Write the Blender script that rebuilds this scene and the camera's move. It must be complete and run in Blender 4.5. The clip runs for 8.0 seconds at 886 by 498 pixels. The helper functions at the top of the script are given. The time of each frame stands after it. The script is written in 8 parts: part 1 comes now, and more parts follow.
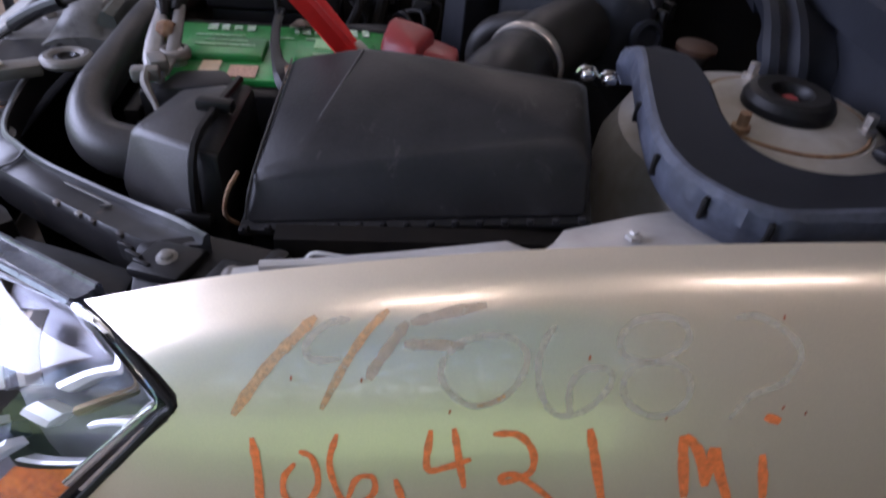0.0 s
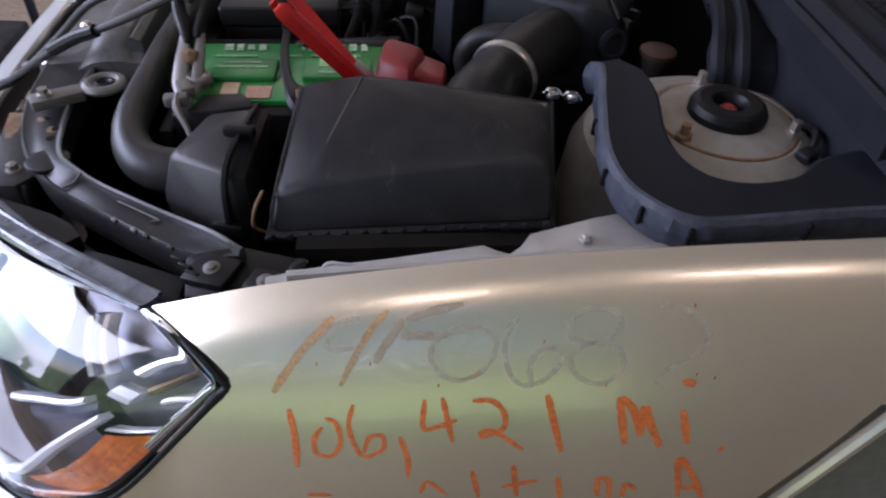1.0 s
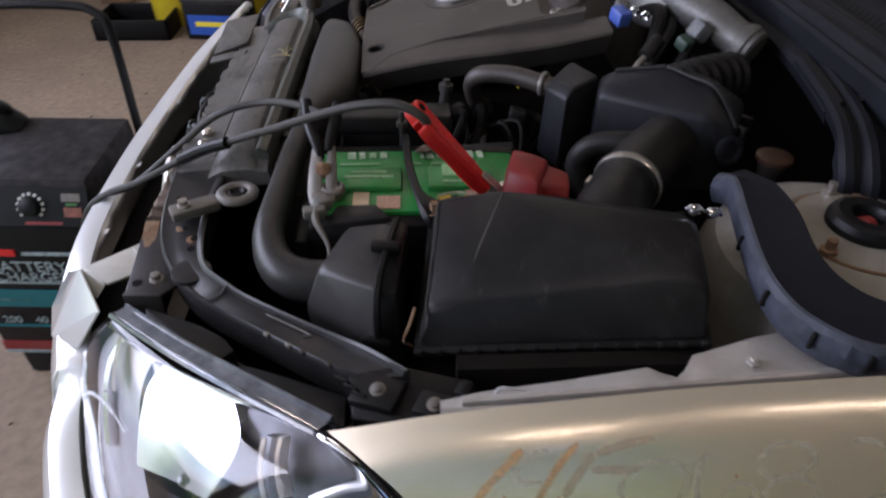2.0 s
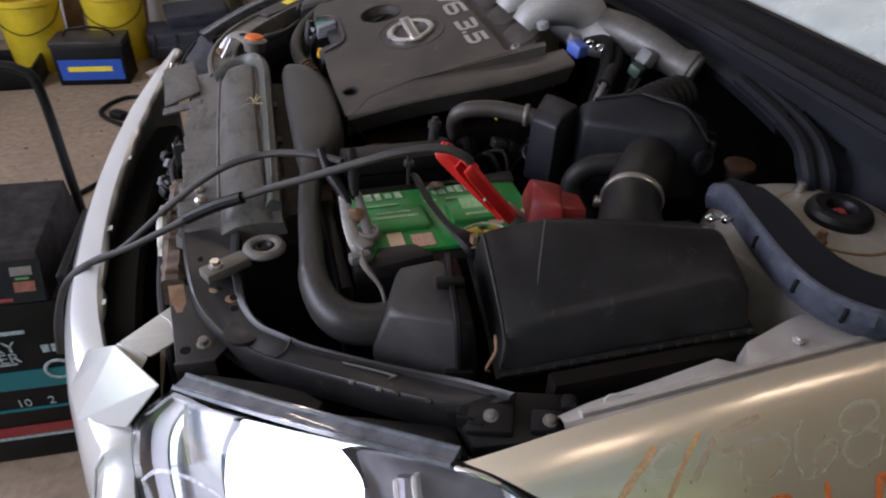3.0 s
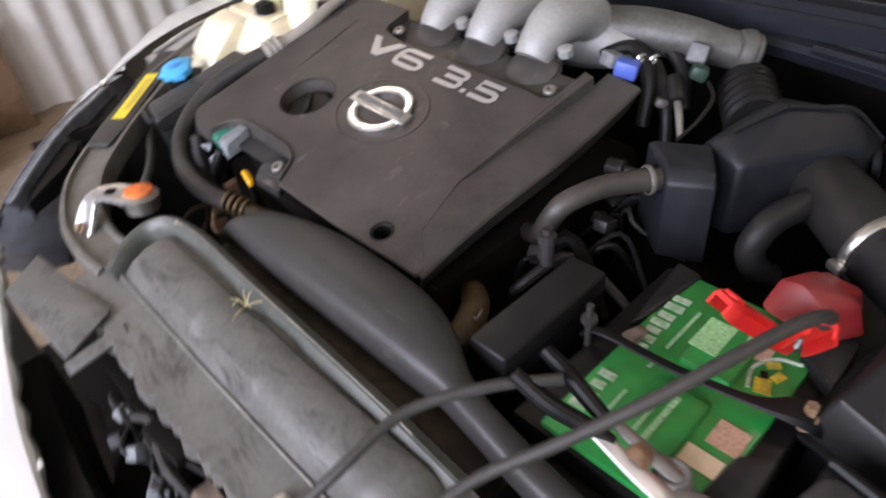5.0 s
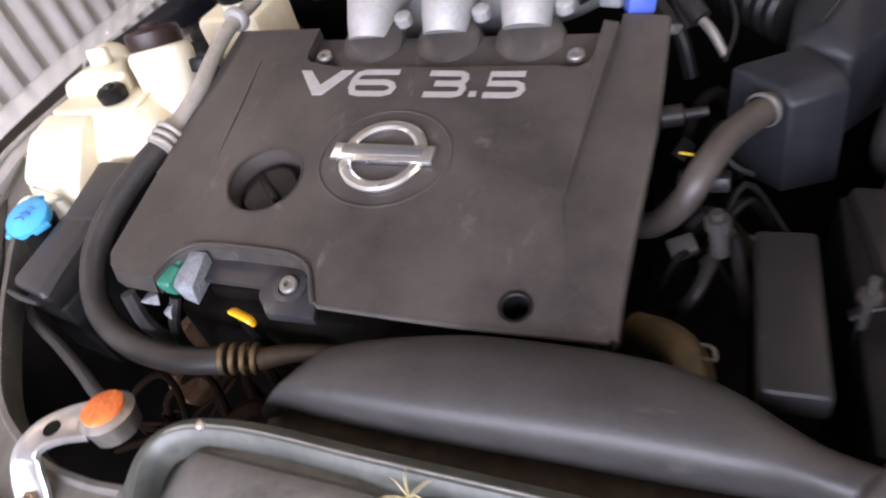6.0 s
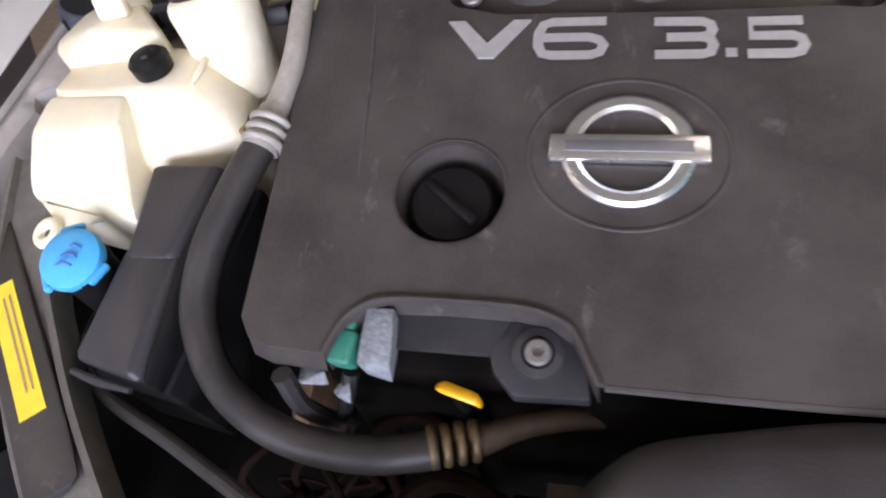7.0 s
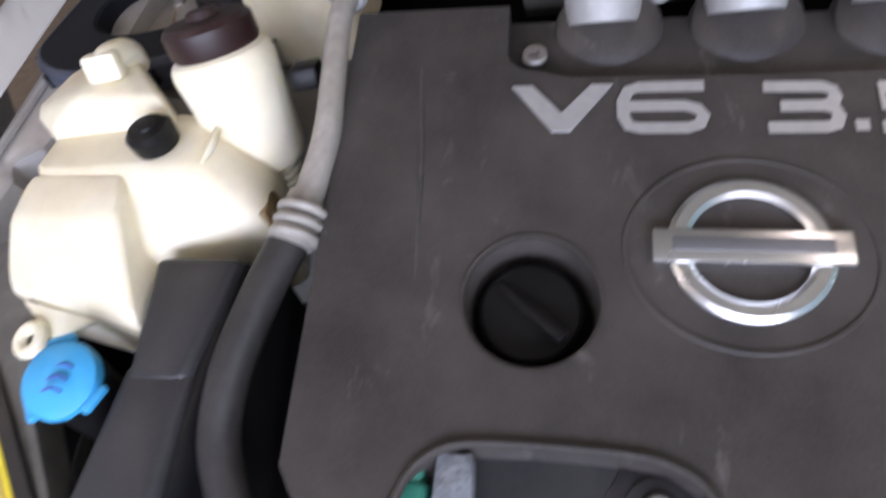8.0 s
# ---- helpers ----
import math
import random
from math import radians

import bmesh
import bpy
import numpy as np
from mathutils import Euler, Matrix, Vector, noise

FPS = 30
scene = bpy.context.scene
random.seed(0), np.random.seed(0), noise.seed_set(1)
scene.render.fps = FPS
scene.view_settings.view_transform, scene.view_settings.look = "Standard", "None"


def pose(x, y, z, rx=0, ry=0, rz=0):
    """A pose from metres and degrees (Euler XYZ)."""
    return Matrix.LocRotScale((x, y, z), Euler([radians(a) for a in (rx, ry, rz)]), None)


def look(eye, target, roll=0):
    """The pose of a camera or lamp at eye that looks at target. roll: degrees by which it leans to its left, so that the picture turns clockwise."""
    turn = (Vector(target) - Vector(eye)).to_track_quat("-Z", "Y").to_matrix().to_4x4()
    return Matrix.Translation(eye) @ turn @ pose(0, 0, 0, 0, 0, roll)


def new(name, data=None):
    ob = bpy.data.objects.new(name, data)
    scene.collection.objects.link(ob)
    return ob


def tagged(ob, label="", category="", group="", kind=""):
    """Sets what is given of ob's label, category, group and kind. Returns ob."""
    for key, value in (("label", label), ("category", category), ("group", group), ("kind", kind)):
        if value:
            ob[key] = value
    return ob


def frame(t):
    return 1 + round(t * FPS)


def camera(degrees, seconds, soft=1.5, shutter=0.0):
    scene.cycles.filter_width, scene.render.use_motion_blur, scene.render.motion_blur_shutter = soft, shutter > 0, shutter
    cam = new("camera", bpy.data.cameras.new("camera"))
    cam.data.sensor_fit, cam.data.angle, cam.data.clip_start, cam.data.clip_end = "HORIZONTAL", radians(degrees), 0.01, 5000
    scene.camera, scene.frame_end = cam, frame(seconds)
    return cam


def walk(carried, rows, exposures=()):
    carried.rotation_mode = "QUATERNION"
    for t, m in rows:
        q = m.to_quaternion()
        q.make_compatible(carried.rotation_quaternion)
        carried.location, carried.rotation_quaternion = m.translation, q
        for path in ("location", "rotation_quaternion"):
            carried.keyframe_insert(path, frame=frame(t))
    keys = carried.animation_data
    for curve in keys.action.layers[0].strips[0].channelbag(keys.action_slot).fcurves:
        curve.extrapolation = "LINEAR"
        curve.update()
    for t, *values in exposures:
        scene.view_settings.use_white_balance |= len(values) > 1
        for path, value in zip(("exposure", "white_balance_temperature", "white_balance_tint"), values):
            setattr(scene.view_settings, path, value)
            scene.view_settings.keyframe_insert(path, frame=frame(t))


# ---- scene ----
cam = camera(68.9, 8.0, 2.0, 0.5)
PATH = [
    (0, (-0.033, -0.062, 1.167), (0.155, 1.46, -0.118), 5.7),
    (0.2, (-0.034, -0.070, 1.185), (0.152, 1.476, -0.069), 6.3),
    (0.5, (-0.04, -0.096, 1.228), (0.125, 1.369, -0.124), 3.3),
    (0.8, (-0.025, -0.114, 1.269), (0.169, 1.393, -0.031), 2.7),
    (1, (-0.023, -0.124, 1.28), (0.13, 1.31, -0.107), 3.1),
    (1.2, (-0.025, -0.125, 1.302), (0.082, 1.315, -0.082), 3.0),
    (1.5, (-0.059, -0.106, 1.32), (-0.074, 1.392, -0.006), 0.8),
    (1.8, (-0.101, -0.094, 1.335), (-0.131, 1.446, 0.059), -1.5),
    (2, (-0.159, -0.086, 1.331), (-0.077, 1.475, 0.083), 0.8),
    (2.2, (-0.214, -0.082, 1.339), (-0.068, 1.51, 0.137), 1.4),
    (3.3, (-0.42, -0.08, 1.373), (0.101, 1.434, 0.174), 3.0),
    (3.5, (-0.433, -0.052, 1.363), (0.059, 1.443, 0.129), 2.7),
    (3.7, (-0.459, 0.016, 1.347), (0.039, 1.547, 0.161), 1.4),
    (4, (-0.507, 0.162, 1.353), (0.028, 1.652, 0.131), -2.2),
    (4.2, (-0.529, 0.251, 1.353), (0.058, 1.718, 0.128), -2.8),
    (4.5, (-0.559, 0.362, 1.364), (0.138, 1.766, 0.122), -1.8),
    (4.7, (-0.585, 0.436, 1.364), (0.243, 1.758, 0.112), -2.6),
    (5.8, (-0.615, 0.857, 1.317), (0.686, 1.685, 0.044), -16.8),
    (6, (-0.595, 0.941, 1.31), (0.704, 1.691, -0.012), -17.6),
    (6.2, (-0.552, 1.007, 1.312), (0.667, 1.734, -0.097), -18.6),
    (6.5, (-0.524, 1.127, 1.303), (0.727, 1.716, -0.142), -17.5),
    (6.8, (-0.468, 1.240, 1.315), (0.663, 1.781, -0.244), -18.9),
    (7, (-0.449, 1.298, 1.312), (0.676, 1.792, -0.266), -18.0),
    (7.2, (-0.413, 1.339, 1.309), (0.637, 1.797, -0.330), -19.8),
    (7.5, (-0.392, 1.377, 1.289), (0.693, 1.86, -0.32), -20.5),
    (7.8, (-0.356, 1.391, 1.290), (0.734, 1.883, -0.313), -20.6),
    (8, (-0.342, 1.387, 1.29), (0.824, 1.832, -0.273), -17.1),
]
walk(cam, [(t, look(eye, target, roll)) for t, eye, target, roll in PATH], exposures=((0.0, 1.72, 5750, 33), (2.2, 1.32, 6350, 27), (3.9, 1.42, 6500, 26), (4.6, 1.78, 6600, 25), (5.8, 2.40, 6550, 30), (7.0, 2.05, 6300, 29), (8.0, 1.85, 6050, 27)))

# ---- world, sun and large lights ----
world = bpy.data.worlds.new("world")
scene.world = world
world.use_nodes = True
wn = world.node_tree
sky = wn.nodes.new("ShaderNodeTexSky")
sky.sky_type = "NISHITA"
sky.sun_disc = False
sky.sun_elevation = radians(48)
sky.sun_rotation = radians(72)
wn.links.new(sky.outputs[0], wn.nodes["Background"].inputs[0])
wn.nodes["Background"].inputs[1].default_value = 0.15
sun = new("sun", bpy.data.lights.new("sun", "SUN"))
sun.data.energy, sun.data.angle, sun.data.color = 5.0, radians(0.5), (1.0, 0.95, 0.88)
sun.matrix_world = look((0, 0, 0), (-0.66, -0.22, -0.72))

# the open garage door lets the daylight in
DOOR_Y, DOOR_X0, DOOR_X1, DOOR_TOP = -0.95, -2.8, 0.5, 2.5
GATE_Y0, GATE_Y1 = -0.80, 2.9
TUBES = ((-0.31, -0.42), (1.18, -0.12), (-0.75, 3.1), (0.75, 3.1))
CEILING = 2.9
# area lamp added in the unseen gate, standing in for sky light
gate_sky = new("gate_daylight", bpy.data.lights.new("gate_daylight", "AREA"))
gate_sky.data.shape, gate_sky.data.size, gate_sky.data.size_y = "RECTANGLE", 1.35, 3.8
gate_sky.data.energy, gate_sky.data.color = 48.0, (0.86, 0.93, 1.0)
gate_sky.matrix_world = pose(-2.98, 0.92, 1.9, 0, -90, 0)


# ---- helpers for meshes ----
def part(name, bm, material, parent=None, label=""):
    """Link a bmesh as one mesh object."""
    me = bpy.data.meshes.new(name)
    bmesh.ops.recalc_face_normals(bm, faces=bm.faces)
    bm.to_mesh(me)
    bm.free()
    for p in me.polygons:
        p.use_smooth = True
    me.set_sharp_from_angle(angle=radians(28))
    if material is not None:
        me.materials.append(material)
    ob = new(name, me)
    if parent is not None:
        ob.parent = parent
    if label:
        ob["label"] = label
    return ob


def thing(name, label, category, group="", kind=""):
    return tagged(new(name), label, category, group, kind)


def solid(points, bevel=0.0, seg=2):
    """Convex solid round some corners, with rounded edges."""
    bm = bmesh.new()
    for p in points:
        bm.verts.new(p)
    r = bmesh.ops.convex_hull(bm, input=bm.verts)
    loose = [v for v in bm.verts if not v.link_faces]
    bmesh.ops.delete(bm, geom=loose, context="VERTS")
    bmesh.ops.dissolve_limit(bm, angle_limit=radians(4), verts=bm.verts, edges=bm.edges)
    if bevel:
        bmesh.ops.bevel(bm, geom=list(bm.edges), offset=bevel, segments=seg, profile=0.5, affect="EDGES", clamp_overlap=True)
    return bm


def block(c, size, rot=(0, 0, 0), bevel=0.004, seg=2):
    """A rounded box about a centre."""
    m = pose(*c, *rot)
    h = [s / 2 for s in size]
    return solid([m @ Vector((a * h[0], b * h[1], d * h[2])) for a in (-1, 1) for b in (-1, 1) for d in (-1, 1)], bevel, seg)


def join(*bms):
    """One bmesh out of several."""
    out = bms[0]
    for b in bms[1:]:
        me = bpy.data.meshes.new("tmp")
        b.to_mesh(me)
        b.free()
        out.from_mesh(me)
        bpy.data.meshes.remove(me)
    return out


def smooth_path(points, n):
    """Points on a Catmull-Rom curve through some points of any dimension."""
    p = np.array(points, float)
    p = np.vstack([2 * p[0] - p[1], p, 2 * p[-1] - p[-2]])
    out = []
    k = len(points) - 1
    for i in range(k):
        a, b, c, d = p[i:i + 4]
        for j in range(n):
            t = j / n
            out.append(0.5 * (2 * b + (c - a) * t + (2 * a - 5 * b + 4 * c - d) * t * t + (3 * b - a - 3 * c + d) * t ** 3))
    out.append(p[-2])
    return np.array(out)


def loft(sections, caps=True, closed=True):
    """Skin over rings (closed) or rows of points."""
    bm = bmesh.new()
    rows = [[bm.verts.new(tuple(q)) for q in s] for s in sections]
    n = len(rows[0])
    for a, b in zip(rows, rows[1:]):
        for i in range(n if closed else n - 1):
            j = (i + 1) % n
            bm.faces.new((a[i], a[j], b[j], b[i]))
    if caps and closed:
        bm.faces.new(rows[0])
        bm.faces.new(rows[-1][::-1])
    return bm


def tube(points, radius, seg=12, n=6, flat=1.0, caps=True):
    """A round hose along a smooth path; radius: a number or one for each point; flat: height over width."""
    k = len(points)
    rad = [radius] * k if np.isscalar(radius) else radius
    path = smooth_path([(*p, r) for p, r in zip(points, rad)], n)
    secs = []
    up = Vector((0, 0, 1))
    for i, q in enumerate(path):
        d = Vector(path[min(i + 1, len(path) - 1)][:3]) - Vector(path[max(i - 1, 0)][:3])
        d.normalize()
        if abs(d.z) > 0.95:
            up = Vector((0.3, 1, 0)) if abs(up.z) > 0.9 else up
        s = d.cross(up).normalized()
        u = s.cross(d).normalized()
        secs.append([Vector(q[:3]) + float(q[3]) * (math.cos(a) * s + flat * math.sin(a) * u) for a in np.linspace(0, 2 * math.pi, seg, endpoint=False)])
        up = u
    return loft(secs, caps)


def lathe(profile, base, axis=(0, 0, 1), seg=24, caps=True):
    """Turn (radius, height) pairs round an axis."""
    m = Matrix.Translation(base) @ Vector(axis).normalized().to_track_quat("Z", "Y").to_matrix().to_4x4()
    secs = [[m @ Vector((max(r, 1e-4) * math.cos(a), max(r, 1e-4) * math.sin(a), h)) for a in np.linspace(0, 2 * math.pi, seg, endpoint=False)] for r, h in profile]
    return loft(secs, caps)


def ring(center, axis, radius, thick, height=None, seg=32):
    """A torus-like band round an axis."""
    height = thick if height is None else height
    prof = [(radius + thick * math.cos(a), height * math.sin(a)) for a in np.linspace(0, 2 * math.pi, 11)]
    return lathe(prof, center, axis, seg, False)


def sheet(outline, lift, thick, bevel=0.0, seg=2):
    """A flat piece: an outline of (x, y) laid on the heights lift(x, y), with thickness downwards."""
    bm = bmesh.new()
    top = [bm.verts.new((x, y, lift(x, y))) for x, y in outline]
    f = bm.faces.new(top)
    r = bmesh.ops.extrude_face_region(bm, geom=[f])
    vs = [v for v in r["geom"] if isinstance(v, bmesh.types.BMVert)]
    bmesh.ops.translate(bm, verts=vs, vec=(0, 0, -thick))
    if bevel:
        bmesh.ops.bevel(bm, geom=list(bm.edges), offset=bevel, segments=seg, profile=0.5, affect="EDGES", clamp_overlap=True)
    return bm


def ribbon(line, width, place, thick=0.0006):
    """A painted stroke of some width along a line of (u, v); place(u, v) gives a point and the normal."""
    p = np.array(line, float)
    bm = bmesh.new()
    rows = []
    w = [width] * len(p) if np.isscalar(width) else width
    for i in range(len(p)):
        d = p[min(i + 1, len(p) - 1)] - p[max(i - 1, 0)]
        d = d / (np.linalg.norm(d) + 1e-9)
        s = np.array((-d[1], d[0])) * w[i] / 2
        row = []
        for q in (p[i] + s, p[i], p[i] - s):
            pt, nrm = place(*q)
            row.append(Vector(pt) + thick * Vector(nrm))
        rows.append([bm.verts.new(q) for q in row])
    for a, b in zip(rows, rows[1:]):
        for i in (0, 1):
            bm.faces.new((a[i], a[i + 1], b[i + 1], b[i]))
    return bm


# ---- materials ----
def material(name, base, rough=0.5, metal=0.0, vary=0.12, scale=30.0, bump=0.05, second=None, amount=0.0, patch=6.0, coat=0.0, spread=0.15, spec=0.5):
    """A surface with grain, large stains of a second colour, uneven gloss and fine relief."""
    m = bpy.data.materials.new(name)
    m.use_nodes = True
    nt = m.node_tree
    b = nt.nodes["Principled BSDF"]
    co = nt.nodes.new("ShaderNodeTexCoord")
    fine = nt.nodes.new("ShaderNodeTexNoise")
    fine.inputs["Scale"].default_value, fine.inputs["Detail"].default_value = scale, 6
    nt.links.new(co.outputs["Object"], fine.inputs["Vector"])
    big = nt.nodes.new("ShaderNodeTexNoise")
    big.inputs["Scale"].default_value, big.inputs["Detail"].default_value, big.inputs["Roughness"].default_value = patch, 8, 0.65
    nt.links.new(co.outputs["Object"], big.inputs["Vector"])
    ramp = nt.nodes.new("ShaderNodeValToRGB")
    ramp.color_ramp.elements[0].position, ramp.color_ramp.elements[1].position = 0.3, 0.72
    lo = [max(0, c * (1 - vary)) for c in base]
    hi = [min(1, c * (1 + vary)) for c in base]
    ramp.color_ramp.elements[0].color, ramp.color_ramp.elements[1].color = (*lo, 1), (*hi, 1)
    nt.links.new(fine.outputs[0], ramp.inputs[0])
    col = ramp.outputs[0]
    if second is not None:
        mask = nt.nodes.new("ShaderNodeValToRGB")
        mask.color_ramp.elements[0].position, mask.color_ramp.elements[1].position = 0.5 - spread, 0.5 + spread
        mask.color_ramp.elements[0].color, mask.color_ramp.elements[1].color = (0, 0, 0, 1), (amount, amount, amount, 1)
        nt.links.new(big.outputs[0], mask.inputs[0])
        mix = nt.nodes.new("ShaderNodeMix")
        mix.data_type = "RGBA"
        nt.links.new(mask.outputs[0], mix.inputs["Factor"])
        nt.links.new(col, mix.inputs["A"])
        mix.inputs["B"].default_value = (*second, 1)
        col = mix.outputs["Result"]
    nt.links.new(col, b.inputs["Base Color"])
    rr = nt.nodes.new("ShaderNodeMapRange")
    rr.inputs["To Min"].default_value, rr.inputs["To Max"].default_value = max(0.02, rough * 0.8), min(1, rough * 1.2)
    nt.links.new(big.outputs[0], rr.inputs["Value"])
    nt.links.new(rr.outputs[0], b.inputs["Roughness"])
    b.inputs["Metallic"].default_value, b.inputs["Specular IOR Level"].default_value = metal, spec
    if coat:
        b.inputs["Coat Weight"].default_value, b.inputs["Coat Roughness"].default_value = coat, 0.04
    if bump:
        bp = nt.nodes.new("ShaderNodeBump")
        bp.inputs["Strength"].default_value, bp.inputs["Distance"].default_value = bump, 0.002
        nt.links.new(fine.outputs[0], bp.inputs["Height"])
        nt.links.new(bp.outputs[0], b.inputs["Normal"])
    return m


def scuffed(m, color, scale=55.0, least=0.60, strength=0.6, stretch=(1.0, 1.0, 1.0)):
    """Sparse pale rubs and specks over a finished surface, rougher than the rest."""
    nt = m.node_tree
    b = nt.nodes["Principled BSDF"]
    co = nt.nodes.new("ShaderNodeTexCoord")
    mp = nt.nodes.new("ShaderNodeMapping")
    mp.inputs["Scale"].default_value = stretch
    nt.links.new(co.outputs["Object"], mp.inputs["Vector"])
    n = nt.nodes.new("ShaderNodeTexNoise")
    n.inputs["Scale"].default_value, n.inputs["Detail"].default_value, n.inputs["Roughness"].default_value = scale, 9, 0.72
    n.inputs["Distortion"].default_value = 0.6
    nt.links.new(mp.outputs[0], n.inputs["Vector"])
    mask = nt.nodes.new("ShaderNodeMapRange")
    mask.inputs["From Min"].default_value, mask.inputs["From Max"].default_value = least, least + 0.12
    mask.inputs["To Max"].default_value = strength
    nt.links.new(n.outputs[0], mask.inputs["Value"])
    mix = nt.nodes.new("ShaderNodeMix")
    mix.data_type = "RGBA"
    nt.links.new(mask.outputs[0], mix.inputs["Factor"])
    nt.links.new(b.inputs["Base Color"].links[0].from_socket, mix.inputs["A"])
    mix.inputs["B"].default_value = (*color, 1)
    nt.links.new(mix.outputs["Result"], b.inputs["Base Color"])


def glass(name, tint, rough=0.02):
    m = bpy.data.materials.new(name)
    m.use_nodes = True
    b = m.node_tree.nodes["Principled BSDF"]
    b.inputs["Base Color"].default_value = (*tint, 1)
    b.inputs["Roughness"].default_value = rough
    b.inputs["Transmission Weight"].default_value = 1
    b.inputs["IOR"].default_value = 1.45
    return m


def worn(m, low, high, scale):
    """Let the paint below show through a rubbed mark."""
    nt = m.node_tree
    tex = nt.nodes.new("ShaderNodeTexNoise")
    tex.inputs["Scale"].default_value, tex.inputs["Detail"].default_value, tex.inputs["Roughness"].default_value = scale, 5, 0.7
    co = nt.nodes.new("ShaderNodeTexCoord")
    nt.links.new(co.outputs["Object"], tex.inputs["Vector"])
    r = nt.nodes.new("ShaderNodeMapRange")
    r.inputs["From Min"].default_value, r.inputs["From Max"].default_value = 0.32, 0.62
    r.inputs["To Min"].default_value, r.inputs["To Max"].default_value = low, high
    nt.links.new(tex.outputs[0], r.inputs["Value"])
    nt.links.new(r.outputs[0], nt.nodes["Principled BSDF"].inputs["Alpha"])


def lamp_material(name, color, strength):
    m = bpy.data.materials.new(name)
    m.use_nodes = True
    b = m.node_tree.nodes["Principled BSDF"]
    b.inputs["Emission Color"].default_value = (*color, 1)
    b.inputs["Emission Strength"].default_value = strength
    return m


PAINT = material("champagne_paint", (0.76, 0.67, 0.52), 0.31, 0.7, 0.05, 900, 0.008, (0.70, 0.615, 0.475), 0.25, 5, coat=1.0)
# whitened copy of the body paint; bright daylight is put into its colour
BUMPERP = material("pale_pearl_paint", (0.74, 0.75, 0.75), 0.3, 0.3, 0.04, 900, 0.01, (0.62, 0.60, 0.55), 0.3, 5, coat=1.0)
PRIMER = material("inner_silver_paint", (0.44, 0.435, 0.42), 0.45, 0.3, 0.1, 40, 0.04, (0.26, 0.215, 0.17), 0.5, 9)
TOWERP = material("grimy_pale_paint", (0.30, 0.29, 0.27), 0.5, 0.15, 0.15, 40, 0.05, (0.16, 0.125, 0.09), 0.55, 9)
PLASTIC = material("dusty_black_plastic", (0.0095, 0.009, 0.0095), 0.40, 0, 0.2, 260, 0.12, (0.022, 0.021, 0.0212), 0.65, 9, spec=0.22)
DUSTPL = material("dust_coated_plastic", (0.026, 0.0245, 0.024), 0.42, 0, 0.25, 300, 0.15, (0.050, 0.047, 0.046), 0.8, 7, spec=0.35)
COVERP = material("engine_cover_plastic", (0.034, 0.030, 0.028), 0.42, 0, 0.2, 420, 0.12, (0.080, 0.070, 0.062), 0.7, 8, spec=0.30, spread=0.16)
# lighter plastic for highlights drawn along moulded edges
EDGELIT = material("worn_plastic", (0.055, 0.052, 0.05), 0.5, 0, 0.3, 90, 0.1, (0.04, 0.038, 0.036), 0.8, 25)
WHITEGLINT = material("white_rubber_tube", (0.42, 0.42, 0.42), 0.4, 0, 0.1, 60, 0.02)
BLACK = material("black_plastic", (0.005, 0.005, 0.0055), 0.42, 0, 0.2, 120, 0.06, (0.015, 0.0135, 0.0125), 0.4, 11, spec=0.2)
# near black with brown grime; the shade of deep places is in the colour
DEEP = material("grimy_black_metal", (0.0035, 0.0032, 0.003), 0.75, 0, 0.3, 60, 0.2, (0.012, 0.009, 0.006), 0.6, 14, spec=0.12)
RUBBER = material("grey_rubber_seal", (0.008, 0.0088, 0.012), 0.6, 0, 0.15, 220, 0.08, (0.020, 0.0225, 0.030), 0.45, 8, spec=0.15)
HOSE = material("rubber_hose", (0.010, 0.0097, 0.0097), 0.46, 0, 0.15, 200, 0.06, (0.028, 0.0255, 0.0235), 0.55, 12, spec=0.22)
GREYM = material("grey_metal", (0.24, 0.24, 0.23), 0.5, 0.55, 0.15, 60, 0.06, (0.16, 0.11, 0.07), 0.5, 16)
SUPPORT = material("dark_painted_steel", (0.026, 0.025, 0.026), 0.42, 0.1, 0.15, 90, 0.06, (0.065, 0.056, 0.048), 0.5, 12, spec=0.4)
TOPPANEL = material("dusty_grey_panel", (0.082, 0.080, 0.076), 0.45, 0.1, 0.25, 120, 0.10, (0.165, 0.156, 0.142), 0.6, 7, spec=0.4)
ALU = material("cast_aluminium", (0.36, 0.36, 0.36), 0.55, 0.35, 0.1, 180, 0.25, (0.30, 0.28, 0.26), 0.5, 14)
CHROME = material("chrome", (0.86, 0.86, 0.88), 0.08, 1.0, 0.03, 30, 0.0)
SHIELDEDGE = material("chalky_blue_grey_plastic", (0.060, 0.067, 0.090), 0.55, 0, 0.2, 120, 0.08, (0.024, 0.027, 0.036), 0.7, 25, spec=0.3)
STEEL = material("worn_steel", (0.55, 0.54, 0.52), 0.32, 0.9, 0.12, 90, 0.08, (0.28, 0.18, 0.10), 0.4, 25)
RUST = material("rusty_steel", (0.16, 0.07, 0.03), 0.85, 0.1, 0.35, 80, 0.3, (0.34, 0.26, 0.17), 0.6, 30)
DULLBRASS = material("tarnished_brass", (0.17, 0.115, 0.055), 0.5, 0.5, 0.25, 60, 0.1, (0.07, 0.05, 0.03), 0.6, 30)
GALV = material("bright_zinc_steel", (0.50, 0.50, 0.51), 0.35, 0.75, 0.12, 60, 0.06, (0.30, 0.26, 0.22), 0.5, 25)
DULLSTEEL = material("dull_pressed_steel", (0.20, 0.20, 0.195), 0.45, 0.4, 0.2, 60, 0.1, (0.11, 0.085, 0.06), 0.6, 30)
